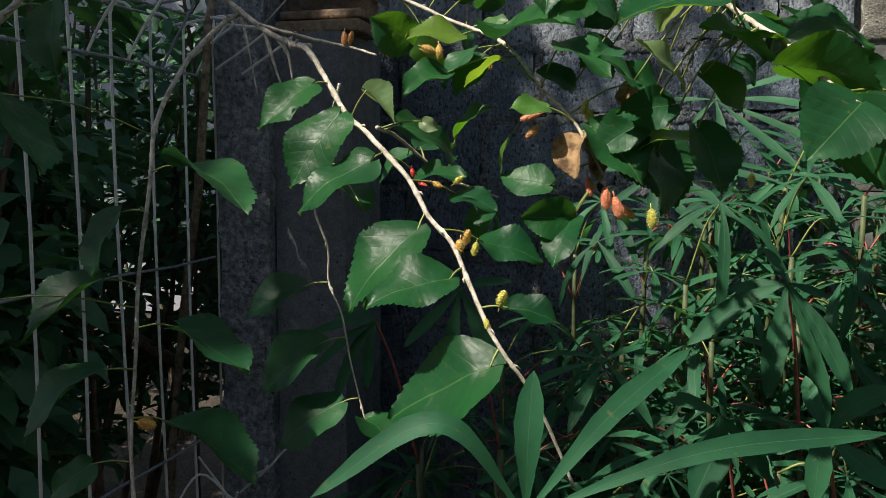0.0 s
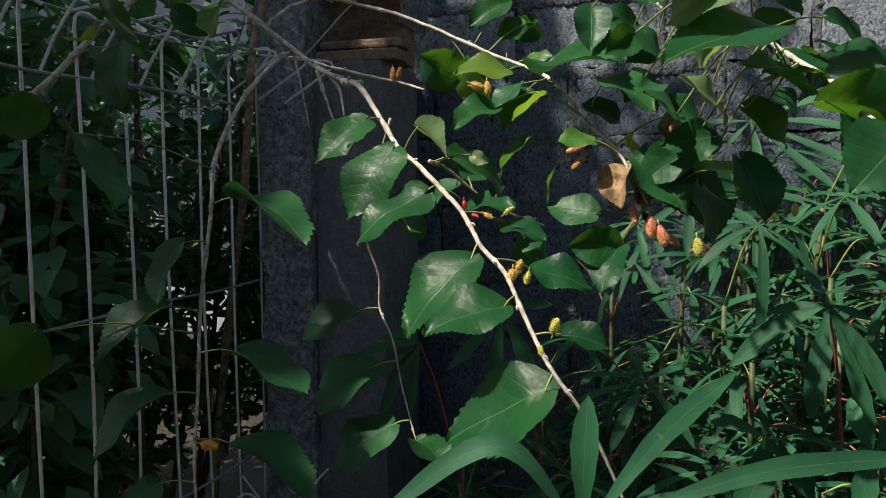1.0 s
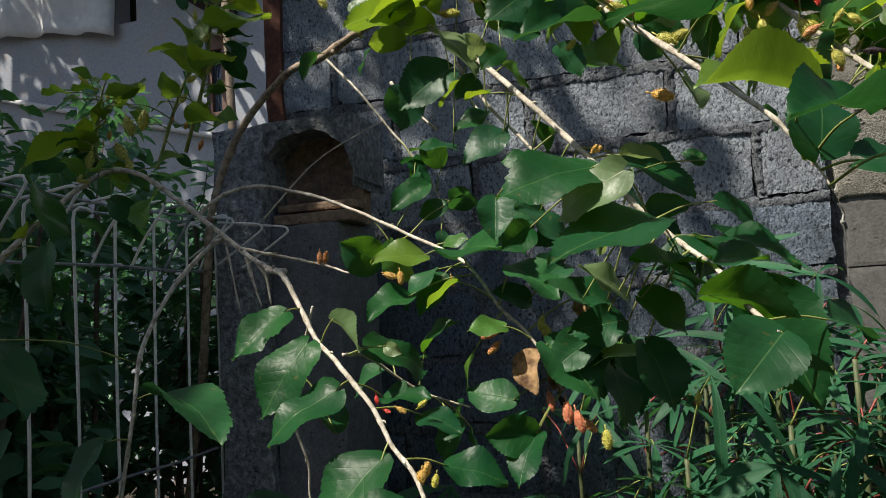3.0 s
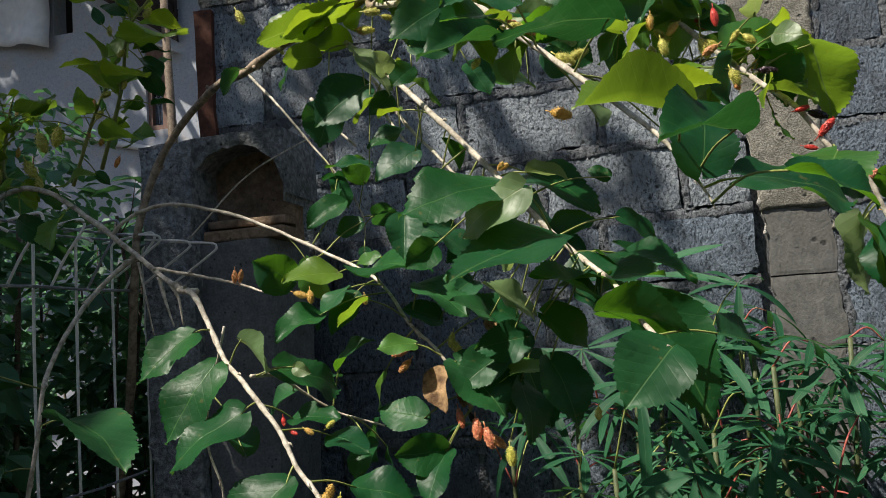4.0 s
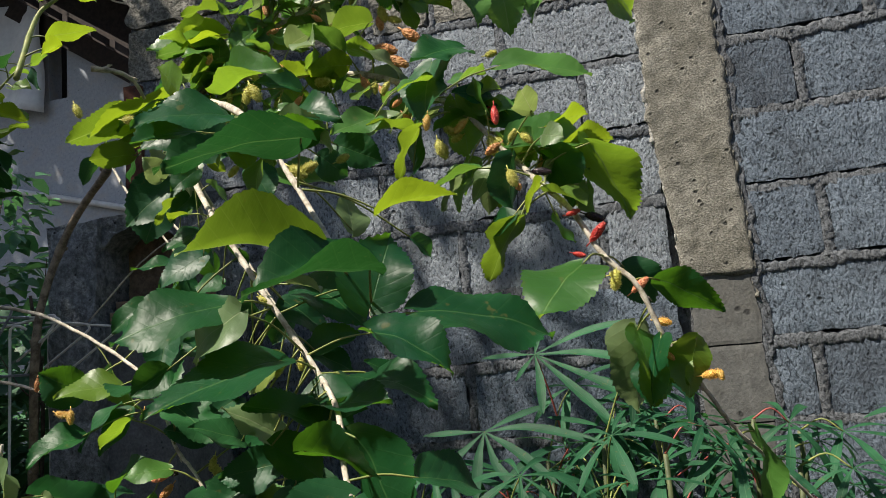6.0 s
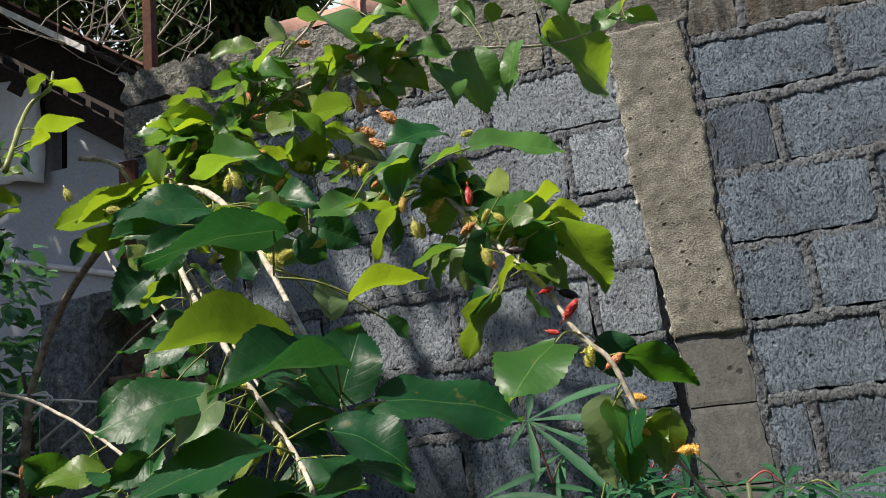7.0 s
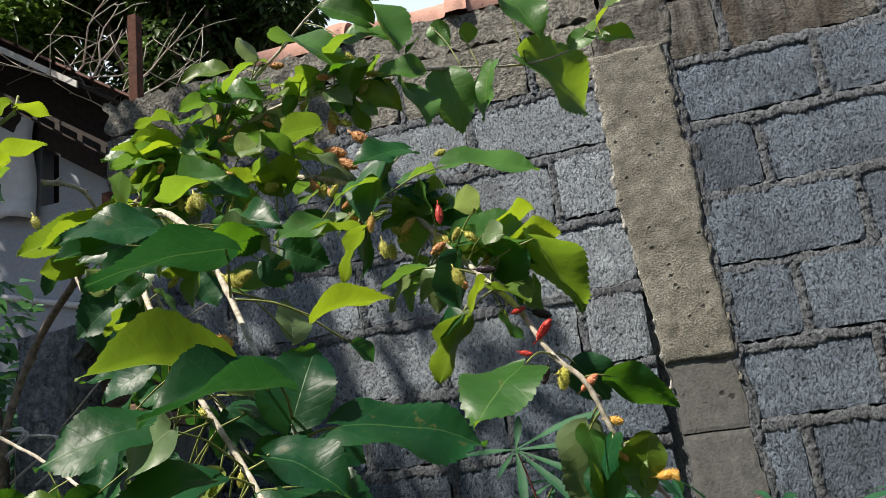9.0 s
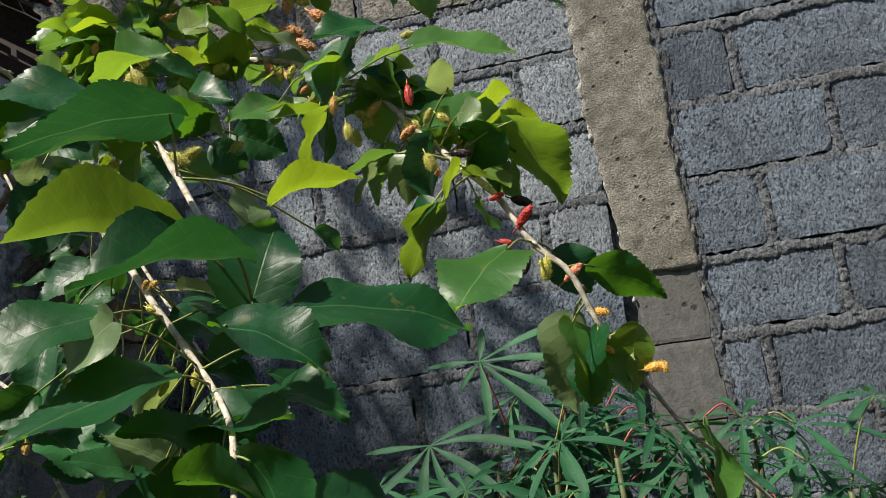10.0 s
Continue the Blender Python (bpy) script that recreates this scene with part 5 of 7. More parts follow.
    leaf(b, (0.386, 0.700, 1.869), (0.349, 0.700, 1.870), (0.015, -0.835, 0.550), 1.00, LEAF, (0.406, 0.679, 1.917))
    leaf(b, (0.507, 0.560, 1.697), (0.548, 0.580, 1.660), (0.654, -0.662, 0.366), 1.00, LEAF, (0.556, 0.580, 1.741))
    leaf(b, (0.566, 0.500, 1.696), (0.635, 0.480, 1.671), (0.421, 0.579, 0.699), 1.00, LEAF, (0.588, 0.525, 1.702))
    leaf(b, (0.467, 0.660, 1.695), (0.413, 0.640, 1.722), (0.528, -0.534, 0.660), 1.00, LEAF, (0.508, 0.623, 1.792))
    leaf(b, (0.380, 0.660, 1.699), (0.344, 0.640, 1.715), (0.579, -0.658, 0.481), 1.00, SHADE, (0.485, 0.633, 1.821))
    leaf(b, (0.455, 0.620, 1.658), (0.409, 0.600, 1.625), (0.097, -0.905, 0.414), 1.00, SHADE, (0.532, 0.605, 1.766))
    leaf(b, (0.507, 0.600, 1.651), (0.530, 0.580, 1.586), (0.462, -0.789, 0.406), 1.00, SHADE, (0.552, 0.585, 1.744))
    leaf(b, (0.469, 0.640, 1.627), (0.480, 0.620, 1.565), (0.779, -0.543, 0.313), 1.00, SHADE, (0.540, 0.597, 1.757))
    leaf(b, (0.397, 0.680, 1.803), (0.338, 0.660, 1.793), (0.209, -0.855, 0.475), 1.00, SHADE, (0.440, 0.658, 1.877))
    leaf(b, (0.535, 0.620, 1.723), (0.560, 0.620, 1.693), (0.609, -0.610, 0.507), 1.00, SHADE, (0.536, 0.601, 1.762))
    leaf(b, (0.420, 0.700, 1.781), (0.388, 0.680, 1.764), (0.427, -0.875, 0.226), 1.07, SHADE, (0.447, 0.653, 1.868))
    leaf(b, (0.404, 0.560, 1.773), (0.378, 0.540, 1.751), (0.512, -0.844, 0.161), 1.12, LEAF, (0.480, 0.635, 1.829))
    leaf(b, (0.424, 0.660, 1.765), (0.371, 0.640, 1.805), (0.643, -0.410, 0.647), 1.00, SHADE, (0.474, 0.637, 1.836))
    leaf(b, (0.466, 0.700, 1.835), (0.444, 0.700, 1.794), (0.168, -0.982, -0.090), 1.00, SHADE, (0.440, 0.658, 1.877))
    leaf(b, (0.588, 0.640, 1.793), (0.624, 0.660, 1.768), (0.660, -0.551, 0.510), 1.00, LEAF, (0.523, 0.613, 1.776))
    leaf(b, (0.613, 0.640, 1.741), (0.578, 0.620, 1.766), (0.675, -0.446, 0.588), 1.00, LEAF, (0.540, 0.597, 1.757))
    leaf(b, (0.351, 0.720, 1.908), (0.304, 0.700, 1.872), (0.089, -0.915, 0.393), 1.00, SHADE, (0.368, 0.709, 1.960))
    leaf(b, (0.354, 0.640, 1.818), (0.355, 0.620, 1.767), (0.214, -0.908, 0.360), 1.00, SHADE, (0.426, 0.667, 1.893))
    fruit_at(b, (0.465, 0.630, 1.856), (0.472, 0.626, 1.864), YELLOW_FRUIT)
    fruit_at(b, (0.466, 0.630, 1.840), (0.478, 0.626, 1.834), GREEN_FRUIT)
    fruit_at(b, (0.463, 0.640, 1.858), (0.477, 0.636, 1.863), YELLOW_FRUIT)
    fruit_at(b, (0.462, 0.640, 1.843), (0.474, 0.636, 1.831), GREEN_FRUIT)
    fruit_at(b, (0.513, 0.620, 1.775), (0.515, 0.616, 1.760), GREEN_FRUIT)
    fruit_at(b, (0.523, 0.560, 1.768), (0.516, 0.556, 1.756), GREEN_FRUIT)
    fruit_at(b, (0.466, 0.550, 1.575), (0.469, 0.546, 1.555), GREEN_FRUIT)
    fruit_at(b, (0.552, 0.550, 1.608), (0.551, 0.546, 1.595), GREEN_FRUIT)
    fruit_at(b, (0.246, 0.840, 2.123), (0.268, 0.836, 2.115), YELLOW_FRUIT)
    return b


def near_branch():
    b = branch([(0.293, 0.800, 2.137), (0.440, 0.640, 2.051), (0.494, 0.600, 1.996), (0.538, 0.560, 1.946), (0.614, 0.475, 1.851), (0.635, 0.460, 1.821), (0.652, 0.450, 1.790), (0.660, 0.445, 1.770)], 0.0045, 0.0006, BARK)
    leaf(b, (0.637, 0.380, 1.833), (0.560, 0.338, 1.838), (-0.029, 0.188, 0.982), 0.80, YOUNG, (0.637, 0.459, 1.817), True)
    leaf(b, (0.672, 0.386, 1.819), (0.614, 0.321, 1.803), (0.194, -0.391, 0.900), 0.80, LEAF, (0.648, 0.453, 1.798), True)
    leaf(b, (0.652, 0.440, 1.800), (0.662, 0.470, 1.856), (0.328, -0.856, 0.400), 1.20, LEAF, (0.646, 0.454, 1.802))
    leaf(b, (0.685, 0.450, 1.793), (0.774, 0.500, 1.767), (0.471, -0.442, 0.763), 0.85, LEAF, (0.653, 0.449, 1.788))
    leaf(b, (0.692, 0.322, 1.776), (0.738, 0.320, 1.748), (0.451, -0.473, 0.757), 1.00, LEAF, (0.658, 0.446, 1.775))
    leaf(b, (0.624, 0.570, 1.898), (0.694, 0.580, 1.904), (-0.107, 0.157, 0.982), 0.85, YOUNG, (0.557, 0.539, 1.922))
    leaf(b, (0.593, 0.470, 1.944), (0.498, 0.420, 1.921), (-0.268, 0.067, 0.961), 0.85, LEAF, (0.557, 0.539, 1.922))
    leaf(b, (0.509, 0.500, 1.987), (0.450, 0.450, 1.971), (0.375, -0.653, 0.658), 1.00, LEAF, (0.522, 0.575, 1.965))
    leaf(b, (0.481, 0.500, 1.977), (0.449, 0.450, 1.957), (0.490, -0.576, 0.655), 1.00, LEAF, (0.516, 0.580, 1.971))
    leaf(b, (0.482, 0.600, 1.989), (0.402, 0.550, 1.964), (0.238, -0.712, 0.661), 0.80, LEAF, (0.480, 0.610, 2.010), True)
    leaf(b, (0.496, 0.600, 1.988), (0.560, 0.620, 2.001), (-0.280, 0.306, 0.910), 1.00, LEAF, (0.487, 0.605, 2.003))
    leaf(b, (0.425, 0.620, 2.046), (0.366, 0.580, 1.997), (0.358, -0.887, 0.293), 1.00, LEAF, (0.403, 0.680, 2.073))
    leaf(b, (0.500, 0.640, 2.029), (0.573, 0.620, 2.011), (-0.054, -0.770, 0.635), 0.85, LEAF, (0.460, 0.625, 2.030))
    leaf(b, (0.501, 0.640, 2.022), (0.561, 0.620, 1.979), (0.619, 0.389, 0.682), 1.00, PALE, (0.460, 0.625, 2.030))
    leaf(b, (0.324, 0.720, 2.117), (0.283, 0.740, 2.164), (0.604, 0.772, 0.198), 1.00, YOUNG, (0.311, 0.780, 2.126))
    leaf(b, (0.475, 0.740, 2.101), (0.427, 0.720, 2.110), (0.410, -0.753, 0.515), 1.00, LEAF, (0.366, 0.720, 2.094))
    leaf(b, (0.337, 0.660, 1.990), (0.329, 0.640, 2.013), (0.785, -0.576, -0.228), 1.25, PALE, (0.366, 0.720, 2.094))
    leaf(b, (0.359, 0.700, 2.007), (0.336, 0.680, 1.980), (0.516, -0.837, 0.181), 1.00, LEAF, (0.348, 0.740, 2.105))
    leaf(b, (0.576, 0.620, 1.894), (0.560, 0.640, 1.937), (0.762, -0.431, 0.484), 1.00, PALE, (0.532, 0.565, 1.952))
    leaf(b, (0.637, 0.620, 1.878), (0.650, 0.640, 1.859), (0.895, -0.407, 0.184), 1.00, SHADE, (0.547, 0.549, 1.934))
    leaf(b, (0.522, 0.680, 1.994), (0.546, 0.700, 1.971), (0.560, -0.819, -0.128), 1.25, SHADE, (0.467, 0.620, 2.024))
    leaf(b, (0.430, 0.700, 2.000), (0.452, 0.700, 1.959), (0.487, -0.834, 0.261), 1.12, SHADE, (0.385, 0.700, 2.083))
    leaf(b, (0.529, 0.720, 2.016), (0.575, 0.740, 1.994), (0.375, -0.925, -0.057), 1.09, SHADE, (0.454, 0.630, 2.037))
    leaf(b, (0.370, 0.660, 2.019), (0.412, 0.680, 2.010), (0.450, -0.882, 0.142), 1.00, SHADE, (0.366, 0.720, 2.094))
    fruit_at(b, (0.557, 0.640, 1.972), (0.574, 0.636, 1.977), GREEN_FRUIT)
    fruit_at(b, (0.498, 0.640, 2.025), (0.514, 0.636, 2.026), YELLOW_FRUIT)
    fruit_at(b, (0.491, 0.610, 2.011), (0.508, 0.606, 1.995), ORANGE_FRUIT)
    fruit_at(b, (0.504, 0.600, 1.999), (0.522, 0.596, 1.986), DULL_FRUIT)
    fruit_at(b, (0.541, 0.560, 1.950), (0.561, 0.556, 1.936), GREEN_FRUIT)
    fruit_at(b, (0.552, 0.560, 1.944), (0.572, 0.556, 1.949), GREEN_FRUIT)
    fruit_at(b, (0.532, 0.550, 1.891), (0.554, 0.546, 1.883), AMBER_FRUIT)
    fruit_at(b, (0.334, 0.600, 2.043), (0.356, 0.596, 2.038), GREEN_FRUIT)
    return b


def berry_branch():
    b = branch([(0.337, 0.800, 2.161), (0.424, 0.800, 2.148), (0.554, 0.800, 2.124), (0.659, 0.770, 2.056), (0.708, 0.750, 1.999), (0.754, 0.720, 1.939), (0.786, 0.700, 1.900), (0.813, 0.690, 1.848), (0.841, 0.685, 1.816), (0.857, 0.685, 1.771), (0.865, 0.690, 1.755), (0.892, 0.700, 1.710), (0.920, 0.720, 1.664), (0.959, 0.740, 1.622), (1.016, 0.780, 1.552), (1.062, 0.800, 1.503)], 0.0043, 0.0012, BARK)
    leaf(b, (0.812, 0.718, 1.973), (0.845, 0.795, 1.899), (0.590, 0.414, 0.694), 1.00, FRESH_SUNLIT, (0.748, 0.724, 1.947))
    leaf(b, (0.769, 0.720, 1.975), (0.785, 0.740, 1.910), (0.482, 0.797, 0.364), 1.00, LEAF, (0.731, 0.735, 1.969))
    leaf(b, (0.727, 0.740, 1.990), (0.818, 0.780, 1.984), (0.339, -0.672, 0.659), 1.00, FRESH_SUNLIT, (0.708, 0.750, 1.999))
    leaf(b, (0.729, 0.720, 1.972), (0.723, 0.720, 1.904), (-0.873, 0.482, 0.077), 1.00, SHADE, (0.720, 0.742, 1.984))
    leaf(b, (0.640, 0.760, 2.111), (0.634, 0.720, 2.024), (-0.330, -0.849, 0.413), 1.00, SHADE, (0.593, 0.789, 2.099))
    leaf(b, (0.677, 0.760, 2.122), (0.628, 0.700, 2.090), (0.352, -0.648, 0.676), 1.00, LEAF, (0.620, 0.781, 2.082))
    leaf(b, (0.716, 0.800, 2.108), (0.821, 0.840, 2.090), (0.349, -0.587, 0.730), 0.85, FRESH_SUNLIT, (0.633, 0.778, 2.073))
    leaf(b, (0.730, 0.713, 1.900), (0.689, 0.727, 1.839), (-0.759, 0.306, 0.574), 1.00, YOUNG, (0.754, 0.720, 1.939))
    leaf(b, (0.726, 0.700, 1.902), (0.691, 0.720, 1.890), (-0.554, -0.743, 0.376), 1.00, LEAF, (0.758, 0.718, 1.934))
    leaf(b, (0.795, 0.606, 1.831), (0.761, 0.530, 1.783), (0.009, -0.540, 0.842), 1.00, FRESH_SUNLIT, (0.813, 0.690, 1.848))
    leaf(b, (0.864, 0.715, 1.820), (0.923, 0.724, 1.782), (0.345, 0.644, 0.683), 1.00, LEAF, (0.837, 0.686, 1.820))
    leaf(b, (0.831, 0.740, 1.840), (0.858, 0.760, 1.800), (0.366, -0.907, -0.207), 1.25, SHADE, (0.813, 0.690, 1.848))
    leaf(b, (0.862, 0.700, 1.753), (0.878, 0.680, 1.716), (0.417, 0.863, -0.286), 1.01, YOUNG, (0.863, 0.689, 1.759))
    leaf(b, (0.836, 0.690, 1.771), (0.843, 0.660, 1.699), (0.770, -0.559, 0.308), 1.00, FRESH_SUNLIT, (0.851, 0.685, 1.788))
    leaf(b, (0.837, 0.700, 1.775), (0.829, 0.680, 1.693), (-0.781, 0.620, -0.075), 1.00, PALE, (0.849, 0.685, 1.793))
    leaf(b, (0.890, 0.690, 1.758), (0.875, 0.680, 1.704), (-0.373, 0.925, -0.068), 1.00, YOUNG, (0.865, 0.690, 1.755))
    leaf(b, (0.857, 0.680, 1.761), (0.840, 0.660, 1.696), (-0.765, -0.532, 0.364), 1.00, LEAF, (0.858, 0.686, 1.769))
    leaf(b, (0.934, 0.730, 1.665), (0.940, 0.720, 1.584), (0.978, 0.203, 0.047), 0.85, FRESH_SUNLIT, (0.920, 0.720, 1.664))
    leaf(b, (0.632, 0.700, 2.014), (0.605, 0.700, 1.959), (-0.897, -0.028, 0.440), 0.85, YOUNG, (0.665, 0.768, 2.049))
    leaf(b, (0.704, 0.760, 2.058), (0.664, 0.740, 2.063), (0.445, -0.778, 0.444), 1.00, LEAF, (0.665, 0.768, 2.049))
    leaf(b, (0.694, 0.760, 2.051), (0.723, 0.780, 2.026), (0.335, 0.507, 0.794), 1.00, FRESH_SUNLIT, (0.665, 0.768, 2.049))
    leaf(b, (0.768, 0.760, 2.010), (0.811, 0.800, 2.030), (-0.424, 0.002, 0.906), 1.00, YOUNG, (0.708, 0.750, 1.999))
    leaf(b, (0.784, 0.760, 1.983), (0.837, 0.800, 1.995), (-0.504, 0.445, 0.740), 1.00, YOUNG, (0.725, 0.739, 1.977))
    leaf(b, (0.706, 0.760, 2.028), (0.759, 0.800, 2.023), (0.588, -0.737, 0.332), 1.00, LEAF, (0.677, 0.762, 2.035))
    leaf(b, (0.663, 0.760, 2.061), (0.673, 0.760, 1.986), (0.496, 0.866, 0.066), 1.00, FRESH_SUNLIT, (0.633, 0.778, 2.073))
    leaf(b, (0.600, 0.780, 1.989), (0.592, 0.800, 2.059), (0.787, 0.611, -0.085), 0.85, LEAF, (0.620, 0.781, 2.082))
    leaf(b, (0.492, 0.780, 1.990), (0.425, 0.740, 1.991), (0.369, -0.600, 0.710), 1.00, FRESH_SUNLIT, (0.489, 0.800, 2.136))
    leaf(b, (0.515, 0.780, 2.057), (0.595, 0.800, 2.048), (0.253, -0.726, 0.639), 0.85, LEAF, (0.489, 0.800, 2.136))
    leaf(b, (0.526, 0.780, 2.136), (0.487, 0.740, 2.121), (-0.556, 0.244, 0.794), 1.00, YOUNG, (0.489, 0.800, 2.136))
    leaf(b, (0.553, 0.800, 2.196), (0.507, 0.760, 2.171), (-0.537, 0.093, 0.838), 1.00, YOUNG, (0.505, 0.800, 2.133))
    leaf(b, (0.434, 0.780, 2.134), (0.515, 0.780, 2.124), (0.122, 0.039, 0.992), 0.85, YOUNG, (0.413, 0.800, 2.150))
    leaf(b, (0.577, 0.720, 2.041), (0.536, 0.680, 2.016), (0.317, -0.715, 0.623), 1.00, FRESH_SUNLIT, (0.593, 0.789, 2.099))
    leaf(b, (0.610, 0.740, 2.028), (0.565, 0.700, 2.023), (-0.064, -0.052, 0.997), 0.85, YOUNG, (0.620, 0.781, 2.082))
    fruit_at(b, (0.750, 0.700, 1.947), (0.773, 0.696, 1.942), BLACK_FRUIT)
    fruit_at(b, (0.781, 0.690, 1.894), (0.797, 0.686, 1.897), RED_FRUIT)
    fruit_at(b, (0.799, 0.710, 1.896), (0.820, 0.706, 1.886), BLACK_FRUIT)
    fruit_at(b, (0.802, 0.690, 1.864), (0.820, 0.686, 1.883), RED_FRUIT)
    fruit_at(b, (0.784, 0.680, 1.853), (0.798, 0.676, 1.848), RED_FRUIT)
    fruit_at(b, (0.808, 0.690, 1.838), (0.801, 0.686, 1.818), BLACK_FRUIT)
    fruit_at(b, (0.816, 0.690, 1.828), (0.833, 0.686, 1.831), GREEN_FRUIT)
    fruit_at(b, (0.823, 0.680, 1.829), (0.820, 0.676, 1.809), GREEN_FRUIT)
    fruit_at(b, (0.836, 0.690, 1.809), (0.855, 0.686, 1.823), ORANGE_FRUIT)
    fruit_at(b, (0.854, 0.690, 1.779), (0.871, 0.686, 1.775), AMBER_FRUIT)
    fruit_at(b, (0.859, 0.690, 1.750), (0.868, 0.686, 1.739), DULL_FRUIT)
    fruit_at(b, (0.905, 0.680, 1.727), (0.908, 0.676, 1.717), YELLOW_FRUIT)
    fruit_at(b, (0.890, 0.690, 1.723), (0.912, 0.686, 1.725), AMBER_FRUIT)
    fruit_at(b, (0.714, 0.720, 2.031), (0.715, 0.716, 2.006), RED_FRUIT)
    fruit_at(b, (0.728, 0.710, 1.985), (0.738, 0.706, 1.999), GREEN_FRUIT)
    fruit_at(b, (0.741, 0.710, 1.992), (0.755, 0.706, 1.978), GREEN_FRUIT)
    fruit_at(b, (0.652, 0.700, 1.997), (0.657, 0.696, 1.974), GREEN_FRUIT)
    fruit_at(b, (0.643, 0.700, 2.027), (0.641, 0.696, 2.006), YELLOW_FRUIT)
    fruit_at(b, (0.559, 0.800, 2.162), (0.591, 0.796, 2.148), DULL_FRUIT)
    fruit_at(b, (0.571, 0.800, 2.147), (0.604, 0.796, 2.126), DULL_FRUIT)
    fruit_at(b, (0.591, 0.820, 2.187), (0.616, 0.816, 2.166), DULL_FRUIT)
    fruit_at(b, (0.541, 0.790, 2.121), (0.552, 0.786, 2.100), DULL_FRUIT)
    fruit_at(b, (0.558, 0.790, 2.113), (0.558, 0.786, 2.093), GREEN_FRUIT)
    fruit_at(b, (0.689, 0.770, 2.075), (0.703, 0.766, 2.044), BLACK_FRUIT)
    fruit_at(b, (0.699, 0.770, 2.051), (0.712, 0.766, 2.020), RED_FRUIT)
    fruit_at(b, (0.701, 0.750, 2.007), (0.708, 0.746, 1.979), GREEN_FRUIT)
    fruit_at(b, (0.704, 0.750, 2.004), (0.726, 0.746, 1.991), GREEN_FRUIT)
    fruit_at(b, (0.644, 0.760, 2.010), (0.647, 0.756, 1.988), GREEN_FRUIT)
    return b


def shoot_branch():
    b = branch([(0.337, 0.800, 2.161), (0.346, 0.800, 2.164), (0.372, 0.820, 2.203), (0.401, 0.840, 2.248), (0.420, 0.870, 2.318), (0.470, 0.890, 2.380), (0.522, 0.900, 2.436), (0.570, 0.920, 2.486), (0.644, 0.950, 2.558)], 0.0036, 0.0014, BARK)
    leaf(b, (0.322, 0.840, 2.246), (0.254, 0.820, 2.248), (-0.008, 0.126, 0.992), 1.00, YOUNG, (0.372, 0.820, 2.203))
    leaf(b, (0.308, 0.840, 2.221), (0.228, 0.800, 2.221), (0.370, -0.740, 0.562), 1.00, FRESH_SUNLIT, (0.359, 0.810, 2.183))
    leaf(b, (0.396, 0.820, 2.236), (0.366, 0.780, 2.185), (0.435, -0.815, 0.384), 1.00, FRESH_SUNLIT, (0.383, 0.827, 2.220))
    leaf(b, (0.331, 0.800, 2.185), (0.284, 0.780, 2.153), (-0.561, -0.006, 0.828), 1.00, YOUNG, (0.345, 0.800, 2.164))
    leaf(b, (0.356, 0.800, 2.172), (0.300, 0.780, 2.132), (-0.528, -0.182, 0.830), 1.00, FRESH_SUNLIT, (0.346, 0.800, 2.164))
    leaf(b, (0.418, 0.800, 2.165), (0.358, 0.780, 2.167), (0.012, 0.065, 0.998), 1.00, FRESH_SUNLIT, (0.359, 0.810, 2.183))
    leaf(b, (0.322, 0.840, 2.246), (0.254, 0.820, 2.248), (-0.008, 0.126, 0.992), 1.00, YOUNG, (0.372, 0.820, 2.203))
    leaf(b, (0.308, 0.840, 2.221), (0.228, 0.800, 2.221), (0.370, -0.740, 0.562), 1.00, FRESH_SUNLIT, (0.359, 0.810, 2.183))
    leaf(b, (0.396, 0.820, 2.236), (0.366, 0.780, 2.185), (0.435, -0.815, 0.384), 1.00, FRESH_SUNLIT, (0.383, 0.827, 2.220))
    leaf(b, (0.331, 0.800, 2.185), (0.284, 0.780, 2.153), (-0.561, -0.006, 0.828), 1.00, YOUNG, (0.345, 0.800, 2.164))
    leaf(b, (0.356, 0.800, 2.172), (0.300, 0.780, 2.132), (-0.528, -0.182, 0.830), 1.00, FRESH_SUNLIT, (0.346, 0.800, 2.164))
    leaf(b, (0.418, 0.800, 2.165), (0.358, 0.780, 2.167), (0.012, 0.065, 0.998), 1.00, FRESH_SUNLIT, (0.359, 0.810, 2.183))
    leaf(b, (0.352, 0.800, 2.222), (0.291, 0.780, 2.219), (-0.066, 0.087, 0.994), 0.93, YOUNG, (0.369, 0.818, 2.199))
    leaf(b, (0.341, 0.800, 2.203), (0.256, 0.780, 2.200), (-0.055, 0.085, 0.995), 1.02, FRESH_SUNLIT, (0.361, 0.811, 2.185))
    leaf(b, (0.402, 0.820, 2.222), (0.358, 0.800, 2.195), (0.455, -0.886, -0.094), 1.05, PALE, (0.390, 0.831, 2.228))
    leaf(b, (0.375, 0.740, 2.112), (0.475, 0.700, 2.113), (-0.281, -0.680, 0.677), 0.71, FRESH_SUNLIT, (0.342, 0.799, 2.160), True)
    leaf(b, (0.493, 0.860, 2.371), (0.583, 0.820, 2.277), (0.483, -0.536, 0.692), 0.92, FRESH_SUNLIT, (0.470, 0.890, 2.380))
    leaf(b, (0.452, 0.840, 2.281), (0.374, 0.820, 2.307), (0.371, -0.774, 0.514), 0.96, FRESH_SUNLIT, (0.409, 0.855, 2.282))
    leaf(b, (0.361, 0.920, 2.387), (0.295, 0.900, 2.376), (0.159, -0.826, 0.541), 1.06, YOUNG, (0.438, 0.879, 2.344))
    leaf(b, (0.613, 0.880, 2.381), (0.542, 0.860, 2.416), (0.371, -0.899, 0.234), 1.03, FRESH_SUNLIT, (0.531, 0.903, 2.446))
